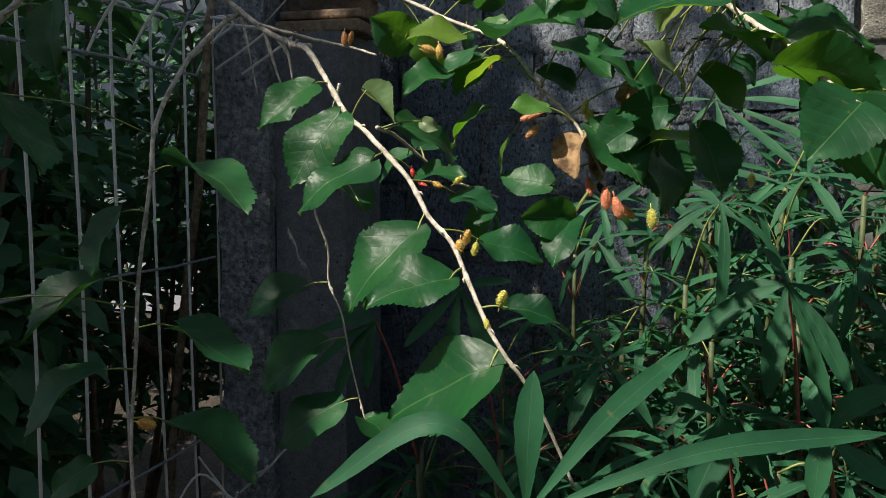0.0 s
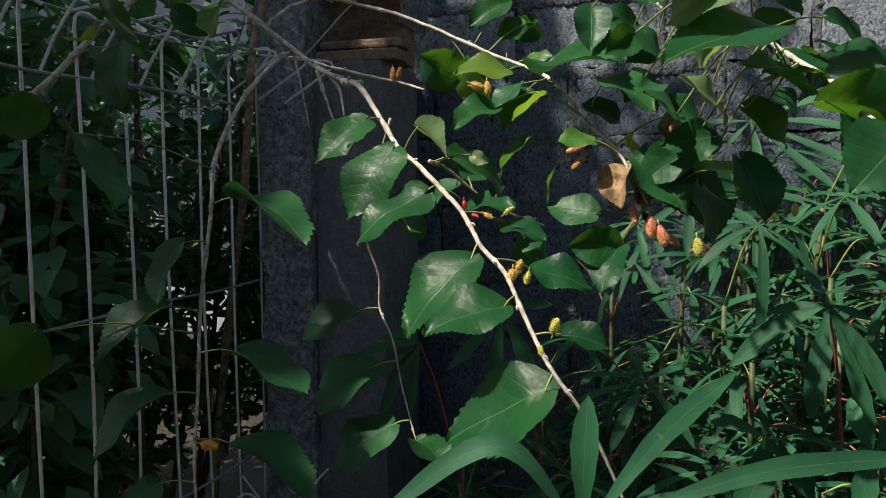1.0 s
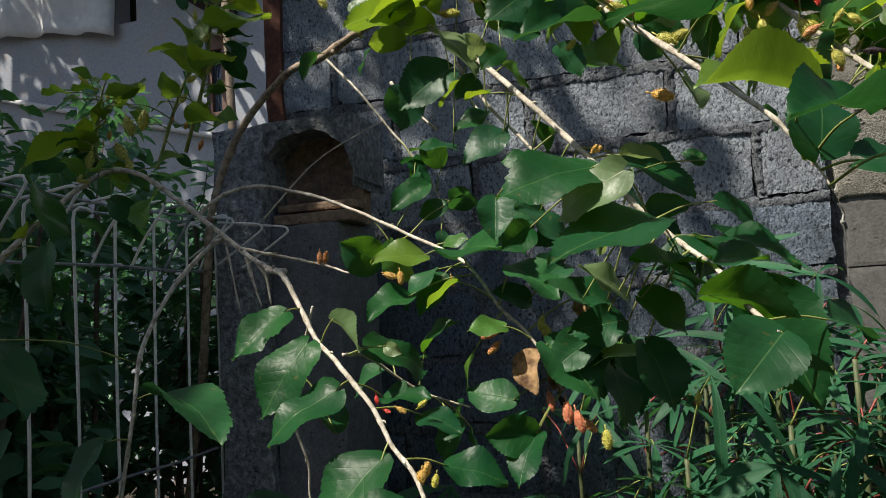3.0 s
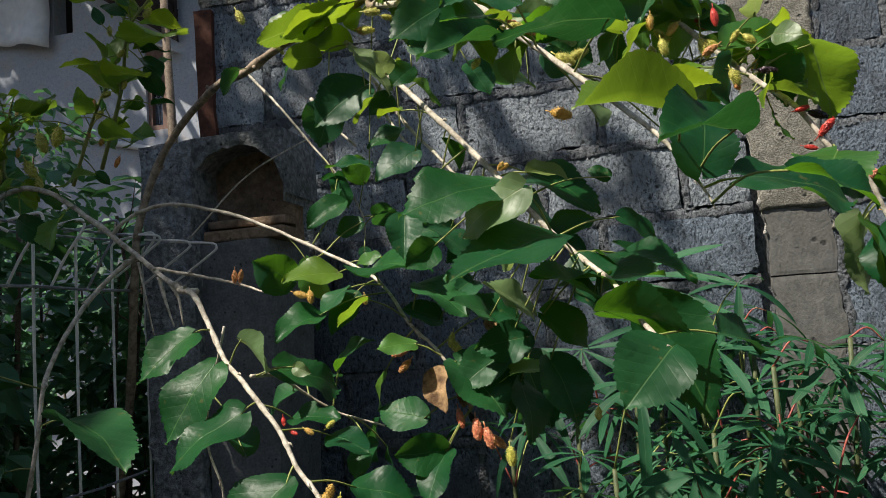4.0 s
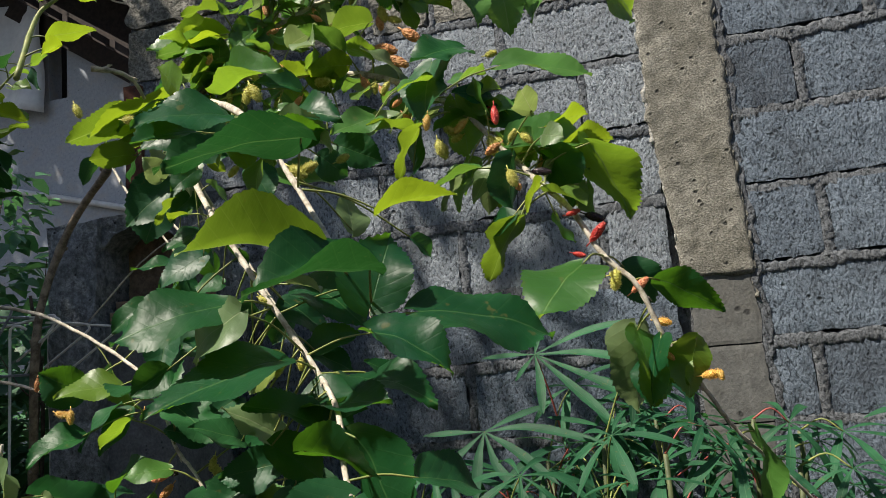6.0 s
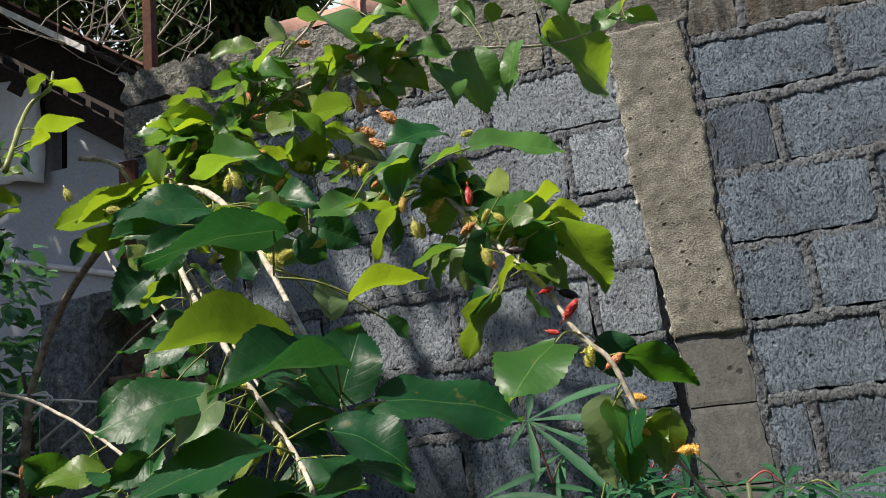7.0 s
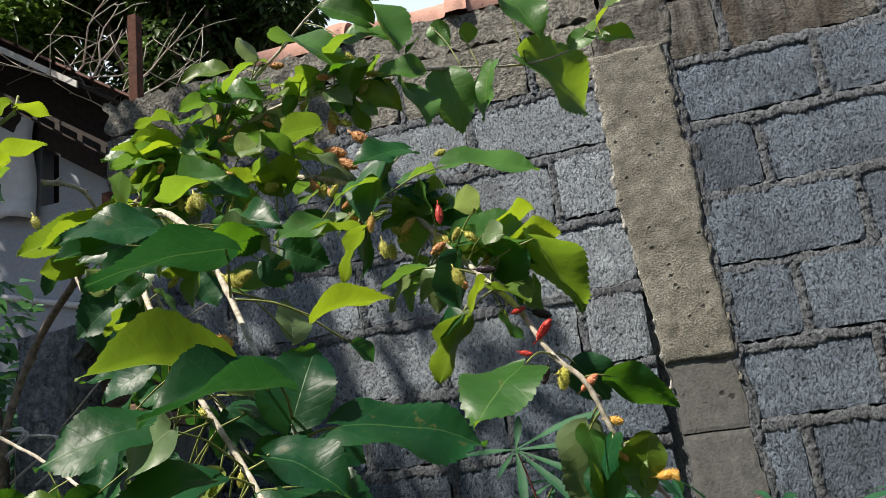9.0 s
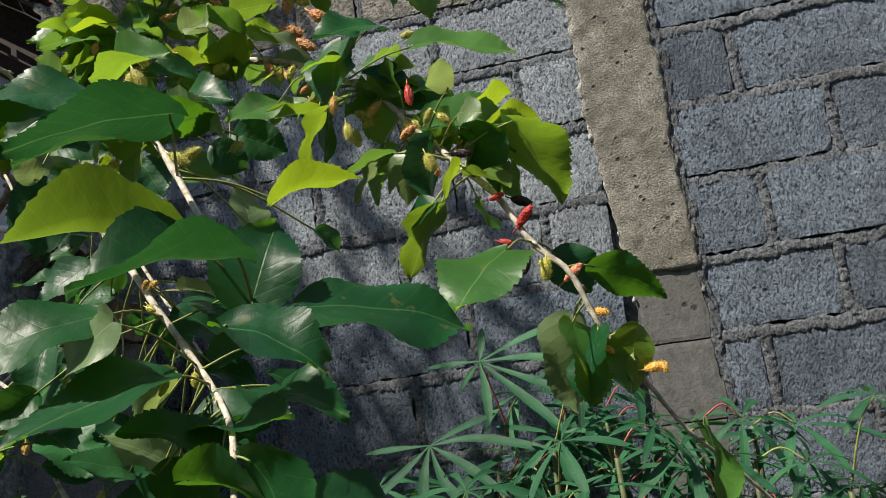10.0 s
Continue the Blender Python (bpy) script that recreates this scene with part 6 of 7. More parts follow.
    leaf(b, (0.610, 0.900, 2.422), (0.651, 0.880, 2.321), (0.775, -0.477, 0.415), 0.98, FRESH_SUNLIT, (0.554, 0.913, 2.469))
    leaf(b, (0.575, 0.880, 2.362), (0.649, 0.900, 2.362), (0.203, -0.770, 0.605), 1.05, FRESH_SUNLIT, (0.506, 0.897, 2.420))
    leaf(b, (0.651, 0.950, 2.534), (0.697, 0.950, 2.473), (0.476, -0.804, 0.356), 1.01, FRESH_SUNLIT, (0.637, 0.947, 2.551))
    leaf(b, (0.635, 0.940, 2.490), (0.598, 0.940, 2.456), (0.157, -0.972, -0.173), 1.03, FRESH_SUNLIT, (0.606, 0.934, 2.520))
    leaf(b, (0.506, 0.950, 2.522), (0.427, 0.950, 2.569), (0.309, -0.796, 0.520), 0.96, FRESH_SUNLIT, (0.564, 0.918, 2.480))
    fruit_at(b, (0.451, 0.660, 2.079), (0.449, 0.656, 2.056), GREEN_FRUIT)
    fruit_at(b, (0.454, 0.660, 2.081), (0.468, 0.656, 2.057), GREEN_FRUIT)
    fruit_at(b, (0.382, 0.810, 2.192), (0.410, 0.806, 2.182), ORANGE_FRUIT)
    fruit_at(b, (0.391, 0.840, 2.278), (0.396, 0.836, 2.250), DULL_FRUIT)
    fruit_at(b, (0.458, 0.850, 2.258), (0.466, 0.846, 2.233), DULL_FRUIT)
    fruit_at(b, (0.451, 0.890, 2.358), (0.477, 0.886, 2.350), DULL_FRUIT)
    fruit_at(b, (0.567, 0.880, 2.340), (0.589, 0.876, 2.324), GREEN_FRUIT)
    fruit_at(b, (0.572, 0.920, 2.470), (0.584, 0.916, 2.453), STALK)
    fruit_at(b, (0.592, 0.920, 2.451), (0.590, 0.916, 2.434), STALK)
    fruit_at(b, (0.574, 0.920, 2.458), (0.563, 0.916, 2.454), STALK)
    return b


def top_branch():
    b = branch([(0.405, 0.840, 2.238), (0.473, 0.850, 2.266), (0.553, 0.850, 2.272), (0.604, 0.880, 2.291), (0.664, 0.920, 2.309), (0.740, 0.980, 2.326), (0.810, 1.030, 2.337), (0.884, 1.050, 2.353), (0.930, 1.000, 2.361)], 0.0030, 0.0013, BARK)
    leaf(b, (0.798, 1.020, 2.451), (0.845, 1.000, 2.353), (0.484, -0.783, 0.391), 0.95, FRESH_SUNLIT, (0.817, 1.034, 2.338))
    leaf(b, (0.935, 0.980, 2.356), (0.975, 0.880, 2.330), (-0.745, -0.430, 0.510), 0.98, YOUNG, (0.930, 1.000, 2.361))
    leaf(b, (0.934, 1.000, 2.335), (0.979, 0.980, 2.308), (-0.141, -0.892, 0.429), 0.94, FRESH_SUNLIT, (0.930, 1.000, 2.361))
    leaf(b, (0.886, 1.040, 2.358), (0.931, 1.020, 2.351), (-0.392, -0.918, 0.060), 0.97, FRESH_SUNLIT, (0.890, 1.048, 2.354))
    leaf(b, (0.812, 1.030, 2.349), (0.893, 1.150, 2.282), (0.834, -0.551, 0.024), 1.05, FRESH_SUNLIT, (0.810, 1.030, 2.337))
    leaf(b, (0.700, 0.950, 2.312), (0.712, 0.960, 2.212), (0.390, -0.919, -0.048), 0.97, FRESH_SUNLIT, (0.701, 0.949, 2.318))
    leaf(b, (0.768, 0.970, 2.318), (0.744, 0.980, 2.235), (-0.655, -0.748, 0.103), 0.92, FRESH_SUNLIT, (0.754, 0.991, 2.329))
    leaf(b, (0.681, 1.000, 2.422), (0.705, 1.000, 2.380), (-0.089, -0.995, -0.049), 1.02, FRESH_SUNLIT, (0.725, 0.968, 2.324))
    leaf(b, (0.726, 1.000, 2.395), (0.754, 1.000, 2.397), (0.048, -0.864, -0.502), 1.45, FRESH_SUNLIT, (0.747, 0.986, 2.328))
    leaf(b, (0.677, 0.900, 2.294), (0.613, 0.880, 2.291), (0.266, -0.896, 0.356), 0.93, FRESH_SUNLIT, (0.657, 0.915, 2.308))
    leaf(b, (0.649, 0.900, 2.278), (0.680, 0.880, 2.200), (0.761, -0.487, 0.429), 0.94, FRESH_SUNLIT, (0.638, 0.902, 2.302))
    leaf(b, (0.592, 0.860, 2.265), (0.650, 0.880, 2.228), (0.484, -0.813, 0.323), 1.03, YOUNG, (0.580, 0.863, 2.280))
    fruit_at(b, (0.548, 0.860, 2.234), (0.552, 0.856, 2.208), DULL_FRUIT)
    fruit_at(b, (0.551, 0.860, 2.246), (0.559, 0.856, 2.219), GREEN_FRUIT)
    fruit_at(b, (0.560, 0.860, 2.228), (0.583, 0.856, 2.217), GREEN_FRUIT)
    fruit_at(b, (0.690, 0.850, 2.145), (0.708, 0.846, 2.146), GREEN_FRUIT)
    fruit_at(b, (0.595, 0.880, 2.292), (0.613, 0.876, 2.269), GREEN_FRUIT)
    return b


def twig1_branch():
    b = branch([(-0.048, 0.770, 1.799), (0.021, 0.790, 1.781), (0.082, 0.770, 1.766), (0.124, 0.750, 1.752)], 0.0026, 0.0014, BARK)
    fruit_at(b, (0.080, 0.770, 1.769), (0.086, 0.766, 1.788), DULL_FRUIT)
    fruit_at(b, (0.073, 0.770, 1.786), (0.074, 0.766, 1.766), DULL_FRUIT)
    return b


def twig2_branch():
    b = branch([(-0.044, 1.080, 2.169), (0.035, 1.020, 2.089), (0.084, 1.030, 2.021), (0.139, 1.020, 1.950), (0.169, 1.040, 1.888), (0.173, 1.040, 1.840)], 0.0024, 0.0012, BARK)
    return b


def twig3_branch():
    b = branch([(-0.432, 1.500, 1.939), (-0.285, 1.530, 2.084), (-0.096, 1.510, 2.157), (0.058, 1.420, 2.171)], 0.0022, 0.0012, BARK)
    return b


def thread_branch():
    b = branch([(0.103, 0.680, 1.710), (0.049, 0.720, 1.579), (0.068, 0.720, 1.507), (0.069, 0.720, 1.463), (0.091, 0.710, 1.422), (0.106, 0.700, 1.367), (0.134, 0.680, 1.295)], 0.0018, 0.0010, BARK)
    leaf(b, (0.153, 0.620, 1.568), (0.095, 0.660, 1.588), (0.293, -0.058, 0.954), 0.94, LEAF, (0.066, 0.707, 1.627))
    leaf(b, (0.032, 0.720, 1.455), (-0.038, 0.700, 1.412), (-0.247, -0.669, 0.701), 0.94, SHADE, (0.069, 0.720, 1.463))
    leaf(b, (0.066, 0.700, 1.387), (-0.005, 0.680, 1.318), (-0.348, -0.747, 0.566), 0.99, SHADE, (0.098, 0.706, 1.396))
    leaf(b, (0.098, 0.680, 1.317), (0.022, 0.660, 1.260), (-0.330, -0.660, 0.675), 1.03, SHADE, (0.122, 0.688, 1.324))
    leaf(b, (0.142, 0.660, 1.308), (0.193, 0.620, 1.287), (0.200, -0.243, 0.949), 0.98, LEAF, (0.134, 0.680, 1.295))
    return b


def low_branch():
    b = branch([(0.185, 0.585, 1.653), (0.183, 0.660, 1.645), (0.231, 0.700, 1.600), (0.289, 0.720, 1.576)], 0.0024, 0.0012, BARK)
    leaf(b, (0.202, 0.620, 1.657), (0.240, 0.700, 1.622), (0.744, -0.062, 0.666), 0.93, LEAF, (0.182, 0.617, 1.652))
    leaf(b, (0.229, 0.600, 1.660), (0.248, 0.600, 1.651), (0.064, -0.986, 0.151), 1.04, PALE, (0.184, 0.593, 1.652))
    return b


def young1_branch():
    b = branch([(-0.313, 0.800, 1.938), (-0.322, 0.800, 1.983), (-0.322, 0.810, 2.049), (-0.322, 0.820, 2.088)], 0.0034, 0.0016, STALK)
    leaf(b, (-0.281, 0.800, 2.059), (-0.210, 0.759, 2.061), (-0.151, -0.220, 0.964), 1.06, YOUNG, (-0.322, 0.811, 2.054))
    leaf(b, (-0.319, 0.800, 2.037), (-0.286, 0.786, 2.038), (-0.014, 0.064, 0.998), 0.99, YOUNG, (-0.322, 0.808, 2.037))
    leaf(b, (-0.323, 0.810, 2.022), (-0.307, 0.803, 2.062), (-0.892, -0.339, 0.299), 0.98, YOUNG, (-0.322, 0.806, 2.024))
    fruit_at(b, (-0.321, 0.790, 1.975), (-0.325, 0.786, 1.943), GREEN_FRUIT)
    fruit_at(b, (-0.299, 0.820, 1.990), (-0.278, 0.816, 1.959), GREEN_FRUIT)
    fruit_at(b, (-0.278, 0.820, 1.964), (-0.270, 0.816, 1.936), GREEN_FRUIT)
    return b


def young2_branch():
    b = branch([(-0.261, 0.950, 1.996), (-0.204, 0.930, 2.122), (-0.182, 0.920, 2.213), (-0.148, 0.920, 2.256), (-0.099, 0.920, 2.297)], 0.0038, 0.0016, STALK)
    leaf(b, (-0.171, 0.860, 2.124), (-0.087, 0.819, 2.099), (0.295, 0.035, 0.955), 0.93, YOUNG, (-0.197, 0.927, 2.143))
    leaf(b, (-0.212, 0.900, 2.033), (-0.129, 0.873, 2.013), (0.271, 0.128, 0.954), 0.98, FRESH_SUNLIT, (-0.237, 0.942, 2.048))
    leaf(b, (-0.234, 0.880, 2.074), (-0.221, 0.853, 2.098), (0.429, -0.489, -0.760), 1.07, FRESH_SUNLIT, (-0.224, 0.937, 2.074))
    leaf(b, (-0.170, 0.920, 2.245), (-0.192, 0.906, 2.274), (-0.021, 0.907, 0.421), 1.04, YOUNG, (-0.163, 0.920, 2.242))
    leaf(b, (-0.167, 0.920, 2.196), (-0.049, 0.852, 2.166), (0.136, -0.190, 0.972), 0.99, YOUNG, (-0.187, 0.921, 2.198))
    leaf(b, (-0.222, 0.940, 2.122), (-0.281, 0.913, 2.169), (0.336, 0.569, 0.750), 0.92, YOUNG, (-0.208, 0.932, 2.110))
    leaf(b, (-0.209, 0.930, 2.132), (-0.127, 0.882, 2.118), (0.105, -0.113, 0.988), 0.96, FRESH_SUNLIT, (-0.200, 0.929, 2.132))
    leaf(b, (-0.200, 0.950, 2.033), (-0.137, 0.916, 2.031), (-0.375, -0.722, 0.582), 1.04, FRESH_SUNLIT, (-0.237, 0.942, 2.048))
    fruit_at(b, (-0.320, 0.920, 2.071), (-0.326, 0.916, 2.032), GREEN_FRUIT)
    fruit_at(b, (-0.360, 0.920, 2.065), (-0.342, 0.916, 2.025), GREEN_FRUIT)
    return b


def young3_branch():
    b = branch([(-0.358, 1.000, 1.985), (-0.312, 1.000, 2.104), (-0.262, 1.000, 2.202), (-0.239, 1.000, 2.292), (-0.215, 1.000, 2.373)], 0.0034, 0.0016, STALK)
    leaf(b, (-0.308, 0.850, 2.063), (-0.247, 0.816, 2.077), (-0.341, -0.238, 0.909), 0.95, YOUNG, (-0.324, 1.000, 2.074))
    leaf(b, (-0.296, 0.980, 2.128), (-0.316, 0.960, 2.108), (-0.772, 0.624, 0.122), 1.06, YOUNG, (-0.302, 1.000, 2.125))
    leaf(b, (-0.262, 1.000, 2.202), (-0.255, 0.966, 2.224), (0.932, -0.057, -0.359), 0.95, FRESH_SUNLIT, (-0.262, 1.000, 2.202))
    leaf(b, (-0.378, 1.000, 2.071), (-0.389, 0.966, 2.089), (0.928, -0.354, -0.113), 0.95, FRESH_SUNLIT, (-0.331, 1.000, 2.058))
    leaf(b, (-0.293, 0.980, 2.056), (-0.241, 0.960, 2.035), (0.135, -0.517, 0.846), 0.94, FRESH_SUNLIT, (-0.326, 1.000, 2.070))
    return b


def sprig_branch():
    b = branch([(0.180, 0.620, 2.125), (0.138, 0.700, 2.245), (0.154, 0.720, 2.279), (0.144, 0.740, 2.316)], 0.0036, 0.0016, STALK)
    leaf(b, (0.161, 0.720, 2.288), (0.180, 0.761, 2.286), (-0.043, 0.070, 0.997), 0.93, YOUNG, (0.154, 0.724, 2.286))
    leaf(b, (0.175, 0.680, 2.201), (0.221, 0.707, 2.213), (-0.254, -0.004, 0.967), 1.05, YOUNG, (0.151, 0.672, 2.203))
    leaf(b, (0.149, 0.720, 2.297), (0.135, 0.706, 2.269), (-0.825, -0.227, 0.518), 1.00, YOUNG, (0.152, 0.728, 2.293))
    leaf(b, (0.205, 0.660, 2.176), (0.204, 0.633, 2.155), (-0.703, -0.416, 0.577), 1.06, YOUNG, (0.166, 0.646, 2.164))
    return b


def spur1_branch():
    b = branch([(-0.033, 0.755, 1.785), (-0.017, 0.745, 1.748), (-0.003, 0.740, 1.715)], 0.0030, 0.0010, BARK)
    return b


def spur2_branch():
    b = branch([(-0.003, 0.735, 1.772), (0.014, 0.725, 1.753), (0.023, 0.720, 1.716)], 0.0030, 0.0010, BARK)
    return b


def spur3_branch():
    b = branch([(-0.081, 0.780, 1.811), (-0.066, 0.770, 1.768), (-0.054, 0.770, 1.707)], 0.0020, 0.0008, BARK)
    return b


def spur4_branch():
    b = branch([(0.025, 0.710, 1.762), (0.042, 0.705, 1.759), (0.057, 0.700, 1.758)], 0.0050, 0.0035, BARK)
    return b


def stub_branch():
    b = branch([(0.217, 0.700, 2.160), (0.239, 0.720, 2.159), (0.249, 0.740, 2.152), (0.251, 0.760, 2.134)], 0.0040, 0.0020, BARK)
    return b


def stub2_branch():
    b = branch([(0.261, 0.850, 2.038), (0.288, 0.830, 1.983), (0.326, 0.800, 1.929)], 0.0027, 0.0015, BARK)
    return b


def stub3_branch():
    b = branch([(0.257, 0.860, 2.057), (0.314, 0.830, 1.971), (0.361, 0.800, 1.916), (0.425, 0.760, 1.837), (0.460, 0.740, 1.795)], 0.0027, 0.0015, BARK)
    return b


def stub4_branch():
    b = branch([(0.126, 0.950, 2.067), (0.149, 0.940, 2.032), (0.207, 0.920, 1.973)], 0.0030, 0.0018, BARK)
    return b


main_limb = main_branch()
hang_branch()
limb_limb = limb_branch()
arc_limb = arc_branch()
centre_limb = centre_branch()
near_limb = near_branch()
berry_limb = berry_branch()
shoot_limb = shoot_branch()
top_limb = top_branch()
twig1_branch()
twig2_limb = twig2_branch()
twig3_branch()
thread_branch()
low_limb = low_branch()
young1_limb = young1_branch()
young2_limb = young2_branch()
young3_limb = young3_branch()
sprig_branch()
spur1_branch()
spur2_branch()
spur3_branch()
spur4_branch()
stub_branch()
stub2_branch()
stub3_branch()
stub4_branch()

# the thick of the crown
dress(berry_limb, 0.03, 0.37, 60, 601, size=(0.028, 0.060), mats=(FRESH_SUNLIT, FRESH_SUNLIT, YOUNG, FRESH_SUNLIT, PALE, FRESH_SUNLIT), fruits=28)
dress(shoot_limb, 0.0, 0.55, 52, 602, size=(0.028, 0.058), mats=(FRESH_SUNLIT, YOUNG, FRESH_SUNLIT, FRESH_SUNLIT, PALE), fruits=14)
dress(top_limb, 0.0, 0.45, 32, 603, size=(0.030, 0.062), mats=(FRESH_SUNLIT, YOUNG, FRESH_SUNLIT, LEAF, PALE), fruits=12)
dress(near_limb, 0.0, 0.35, 8, 604, size=(0.030, 0.058), mats=(FRESH_SUNLIT, YOUNG, YOUNG), fruits=8)
dress(limb_limb, 0.62, 1.0, 10, 605, mats=(YOUNG, FRESH_SUNLIT, FRESH_SUNLIT, SHADE), fruits=4)
dress(centre_limb, 0.08, 0.4, 6, 606, size=(0.026, 0.05), mats=(SHADE, LEAF, FRESH_SUNLIT, YOUNG))
dress(arc_limb, 0.45, 0.95, 7, 607, mats=(FRESH_SUNLIT, SHADE, FRESH_SUNLIT, PALE))
dress(twig2_limb, 0.5, 1.0, 7, 608, size=(0.03, 0.06), mats=(SHADE, LEAF))
dress(low_limb, 0.4, 1.0, 6, 609, mats=(SHADE, LEAF))
for b, n, s in ((young1_limb, 9, 610), (young2_limb, 14, 611), (young3_limb, 14, 612)):
    dress(b, 0.1, 1.0, n + 8, s, size=(0.028, 0.054), twig=(0.015, 0.06), mats=(YOUNG, FRESH_SUNLIT, YOUNG, SHADE), down=0.1, fruits=7)
dress(main_limb, 0.2, 0.34, 7, 613, size=(0.04, 0.075), mats=(FRESH_SUNLIT, SHADE, YOUNG), down=0.1)


# ---- cassava in front of the wall ----
PALMS = [palm_mesh("cassava_leaf", n, 200 + n * 7 + k, d) for k, (n, d) in enumerate(((7, 0.30), (7, 0.60), (7, 0.45), (5, 0.25), (5, 0.50), (7, 0.80)))]


def cassava_leaf(parent, foot, hub, along, face, size, kind, red=True, lift=0.025):
    """A fingered leaf on its long thin stalk."""
    foot, hub = Vector(foot), Vector(hub)
    bm = bmesh.new()
    tube(bm, glide([foot, foot.lerp(hub, 0.55) + Vector((0, 0, lift)), hub], 4), [0.0023 - 0.0001 * k for k in range(9)], 5)
    part("leaf_stalk", bm, RED_STALK if red else STALK, parent, smooth=True)
    m = frame_of(hub, along, face) @ Matrix.Diagonal((size, size, size, 1))
    return obj("leaf", PALMS[kind % len(PALMS)], CASSAVA, parent, m=m)


def cassava(foot, top, leaves, seed, size=0.15, reach=0.28):
    t = thing("cassava_plant", "green cassava plant with long fingered leaves before the wall", "plant", group="cassava before the wall")
    rnd = random.Random(seed)
    f, e = Vector(foot), Vector(top)
    line = glide([f, f.lerp(e, 0.5) + Vector((rnd.uniform(-0.05, 0.05), rnd.uniform(-0.05, 0.05), 0)), e], 6)
    bm = bmesh.new()
    tube(bm, line, [0.012 - 0.0006 * k for k in range(len(line))], 7)
    part("stem", bm, CANE, t, smooth=True)
    for k in range(leaves):
        u = 1 - 0.60 * (k / leaves) ** 1.05
        p = line[min(int(u * (len(line) - 1)), len(line) - 1)]
        a = k * 2.4 + rnd.uniform(-0.5, 0.5)
        r = reach * (0.35 + 0.65 * min(k / 5, 1)) * rnd.uniform(0.75, 1.15)
        hub = p + Vector((math.cos(a) * r, math.sin(a) * r, rnd.uniform(-0.10, 0.12) + (0.05 if k < 4 else -0.04)))
        if hub.y > 1.95:
            hub.y = 1.95 - rnd.uniform(0, 0.06)
        out = Vector((math.cos(a), math.sin(a), rnd.uniform(-0.5, 0.1)))
        if hub.y + out.y * size > 1.97:
            out.y = min(out.y, (1.95 - hub.y) / size)
        cassava_leaf(t, p, hub, out, (rnd.uniform(-0.7, 0.5), -0.3 + rnd.uniform(-0.7, 0.5), 1), size * rnd.uniform(0.75, 1.15), rnd.randrange(6), rnd.random() < 0.35)
    return t


rnd = random.Random(19)
ROW = ((0.28, 1.74, 1.40), (0.46, 1.62, 1.46), (0.62, 1.76, 1.50), (0.76, 1.60, 1.57), (0.90, 1.74, 1.60), (1.03, 1.58, 1.60), (1.16, 1.72, 1.56), (0.84, 1.50, 1.56), (0.97, 1.68, 1.52), (1.10, 1.52, 1.52), (0.70, 1.48, 1.44), (1.22, 1.56, 1.44), (0.52, 1.46, 1.38), (0.80, 1.20, 1.24), (1.0, 1.18, 1.26), (0.58, 0.88, 1.14), (0.76, 0.84, 1.16), (0.92, 0.86, 1.12), (0.66, 0.72, 1.06), (0.72, 1.82, 1.58), (0.87, 1.84, 1.62), (0.60, 1.80, 1.52), (1.32, 1.62, 1.36), (0.40, 1.36, 1.28), (0.58, 1.30, 1.30), (0.74, 1.34, 1.34), (0.92, 1.28, 1.32), (1.10, 1.36, 1.28), (0.12, 1.60, 1.14), (0.66, 1.06, 1.14), (0.88, 1.02, 1.12), (1.05, 1.08, 1.10), (0.45, 1.10, 1.08), (-0.02, 1.42, 1.0), (0.22, 1.25, 1.02))
for k, (x, y, z) in enumerate(ROW):
    cassava((x, y, 0), (x + rnd.uniform(-0.04, 0.04), y - rnd.uniform(0.0, 0.08), z), 20, 300 + k, rnd.uniform(0.145, 0.185), 0.22)


def single_leaf(foot, hub, lobes):
    """A plant of which one large leaf stands forward, on its own stem."""
    t = thing("cassava_plant", "cassava plant holding up one broad fingered leaf", "plant", group="cassava before the wall")
    f, h = Vector(foot), Vector(hub)
    bm = bmesh.new()
    line = glide([(f.x, f.y, 0), (f.x + 0.02, f.y, f.z * 0.6), f], 6)
    tube(bm, line, [0.009 - 0.0003 * k for k in range(len(line))], 7)
    part("stem", bm, CANE, t, smooth=True)
    bm = bmesh.new()
    tube(bm, glide([f, f.lerp(h, 0.55) + Vector((0, 0, 0.03)), h], 5), [0.0028 - 0.0001 * k for k in range(11)], 6)
    part("leaf_stalk", bm, RED_STALK, t, smooth=True)
    obj("leaf", fingers_mesh("single_leaf", h, lobes), CASSAVA, t)


# fingered leaves that stand out singly
single_leaf((0.427, 0.500, 1.035), (0.377, 0.400, 1.335), [((0.310, 0.376, 1.413), (0.207, 0.360, 1.346), 0.0202), ((0.378, 0.400, 1.397), (0.380, 0.410, 1.452), 0.0234), ((0.437, 0.500, 1.391), (0.511, 0.630, 1.428), 0.0231), ((0.517, 0.460, 1.380), (0.674, 0.540, 1.384), 0.0203), ((0.363, 0.400, 1.310), (0.345, 0.380, 1.275), 0.0154)])
single_leaf((0.715, 1.130, 1.144), (0.665, 1.030, 1.444), [((0.650, 1.000, 1.365), (0.636, 0.970, 1.283), 0.0329), ((0.600, 1.020, 1.409), (0.525, 0.980, 1.351), 0.0337), ((0.630, 1.050, 1.435), (0.583, 1.060, 1.423), 0.0206), ((0.706, 1.000, 1.381), (0.747, 0.970, 1.296), 0.0292), ((0.701, 1.000, 1.335), (0.721, 0.980, 1.242), 0.0261), ((0.654, 1.060, 1.465), (0.642, 1.100, 1.487), 0.0171), ((0.691, 1.040, 1.434), (0.727, 1.040, 1.422), 0.0151)])
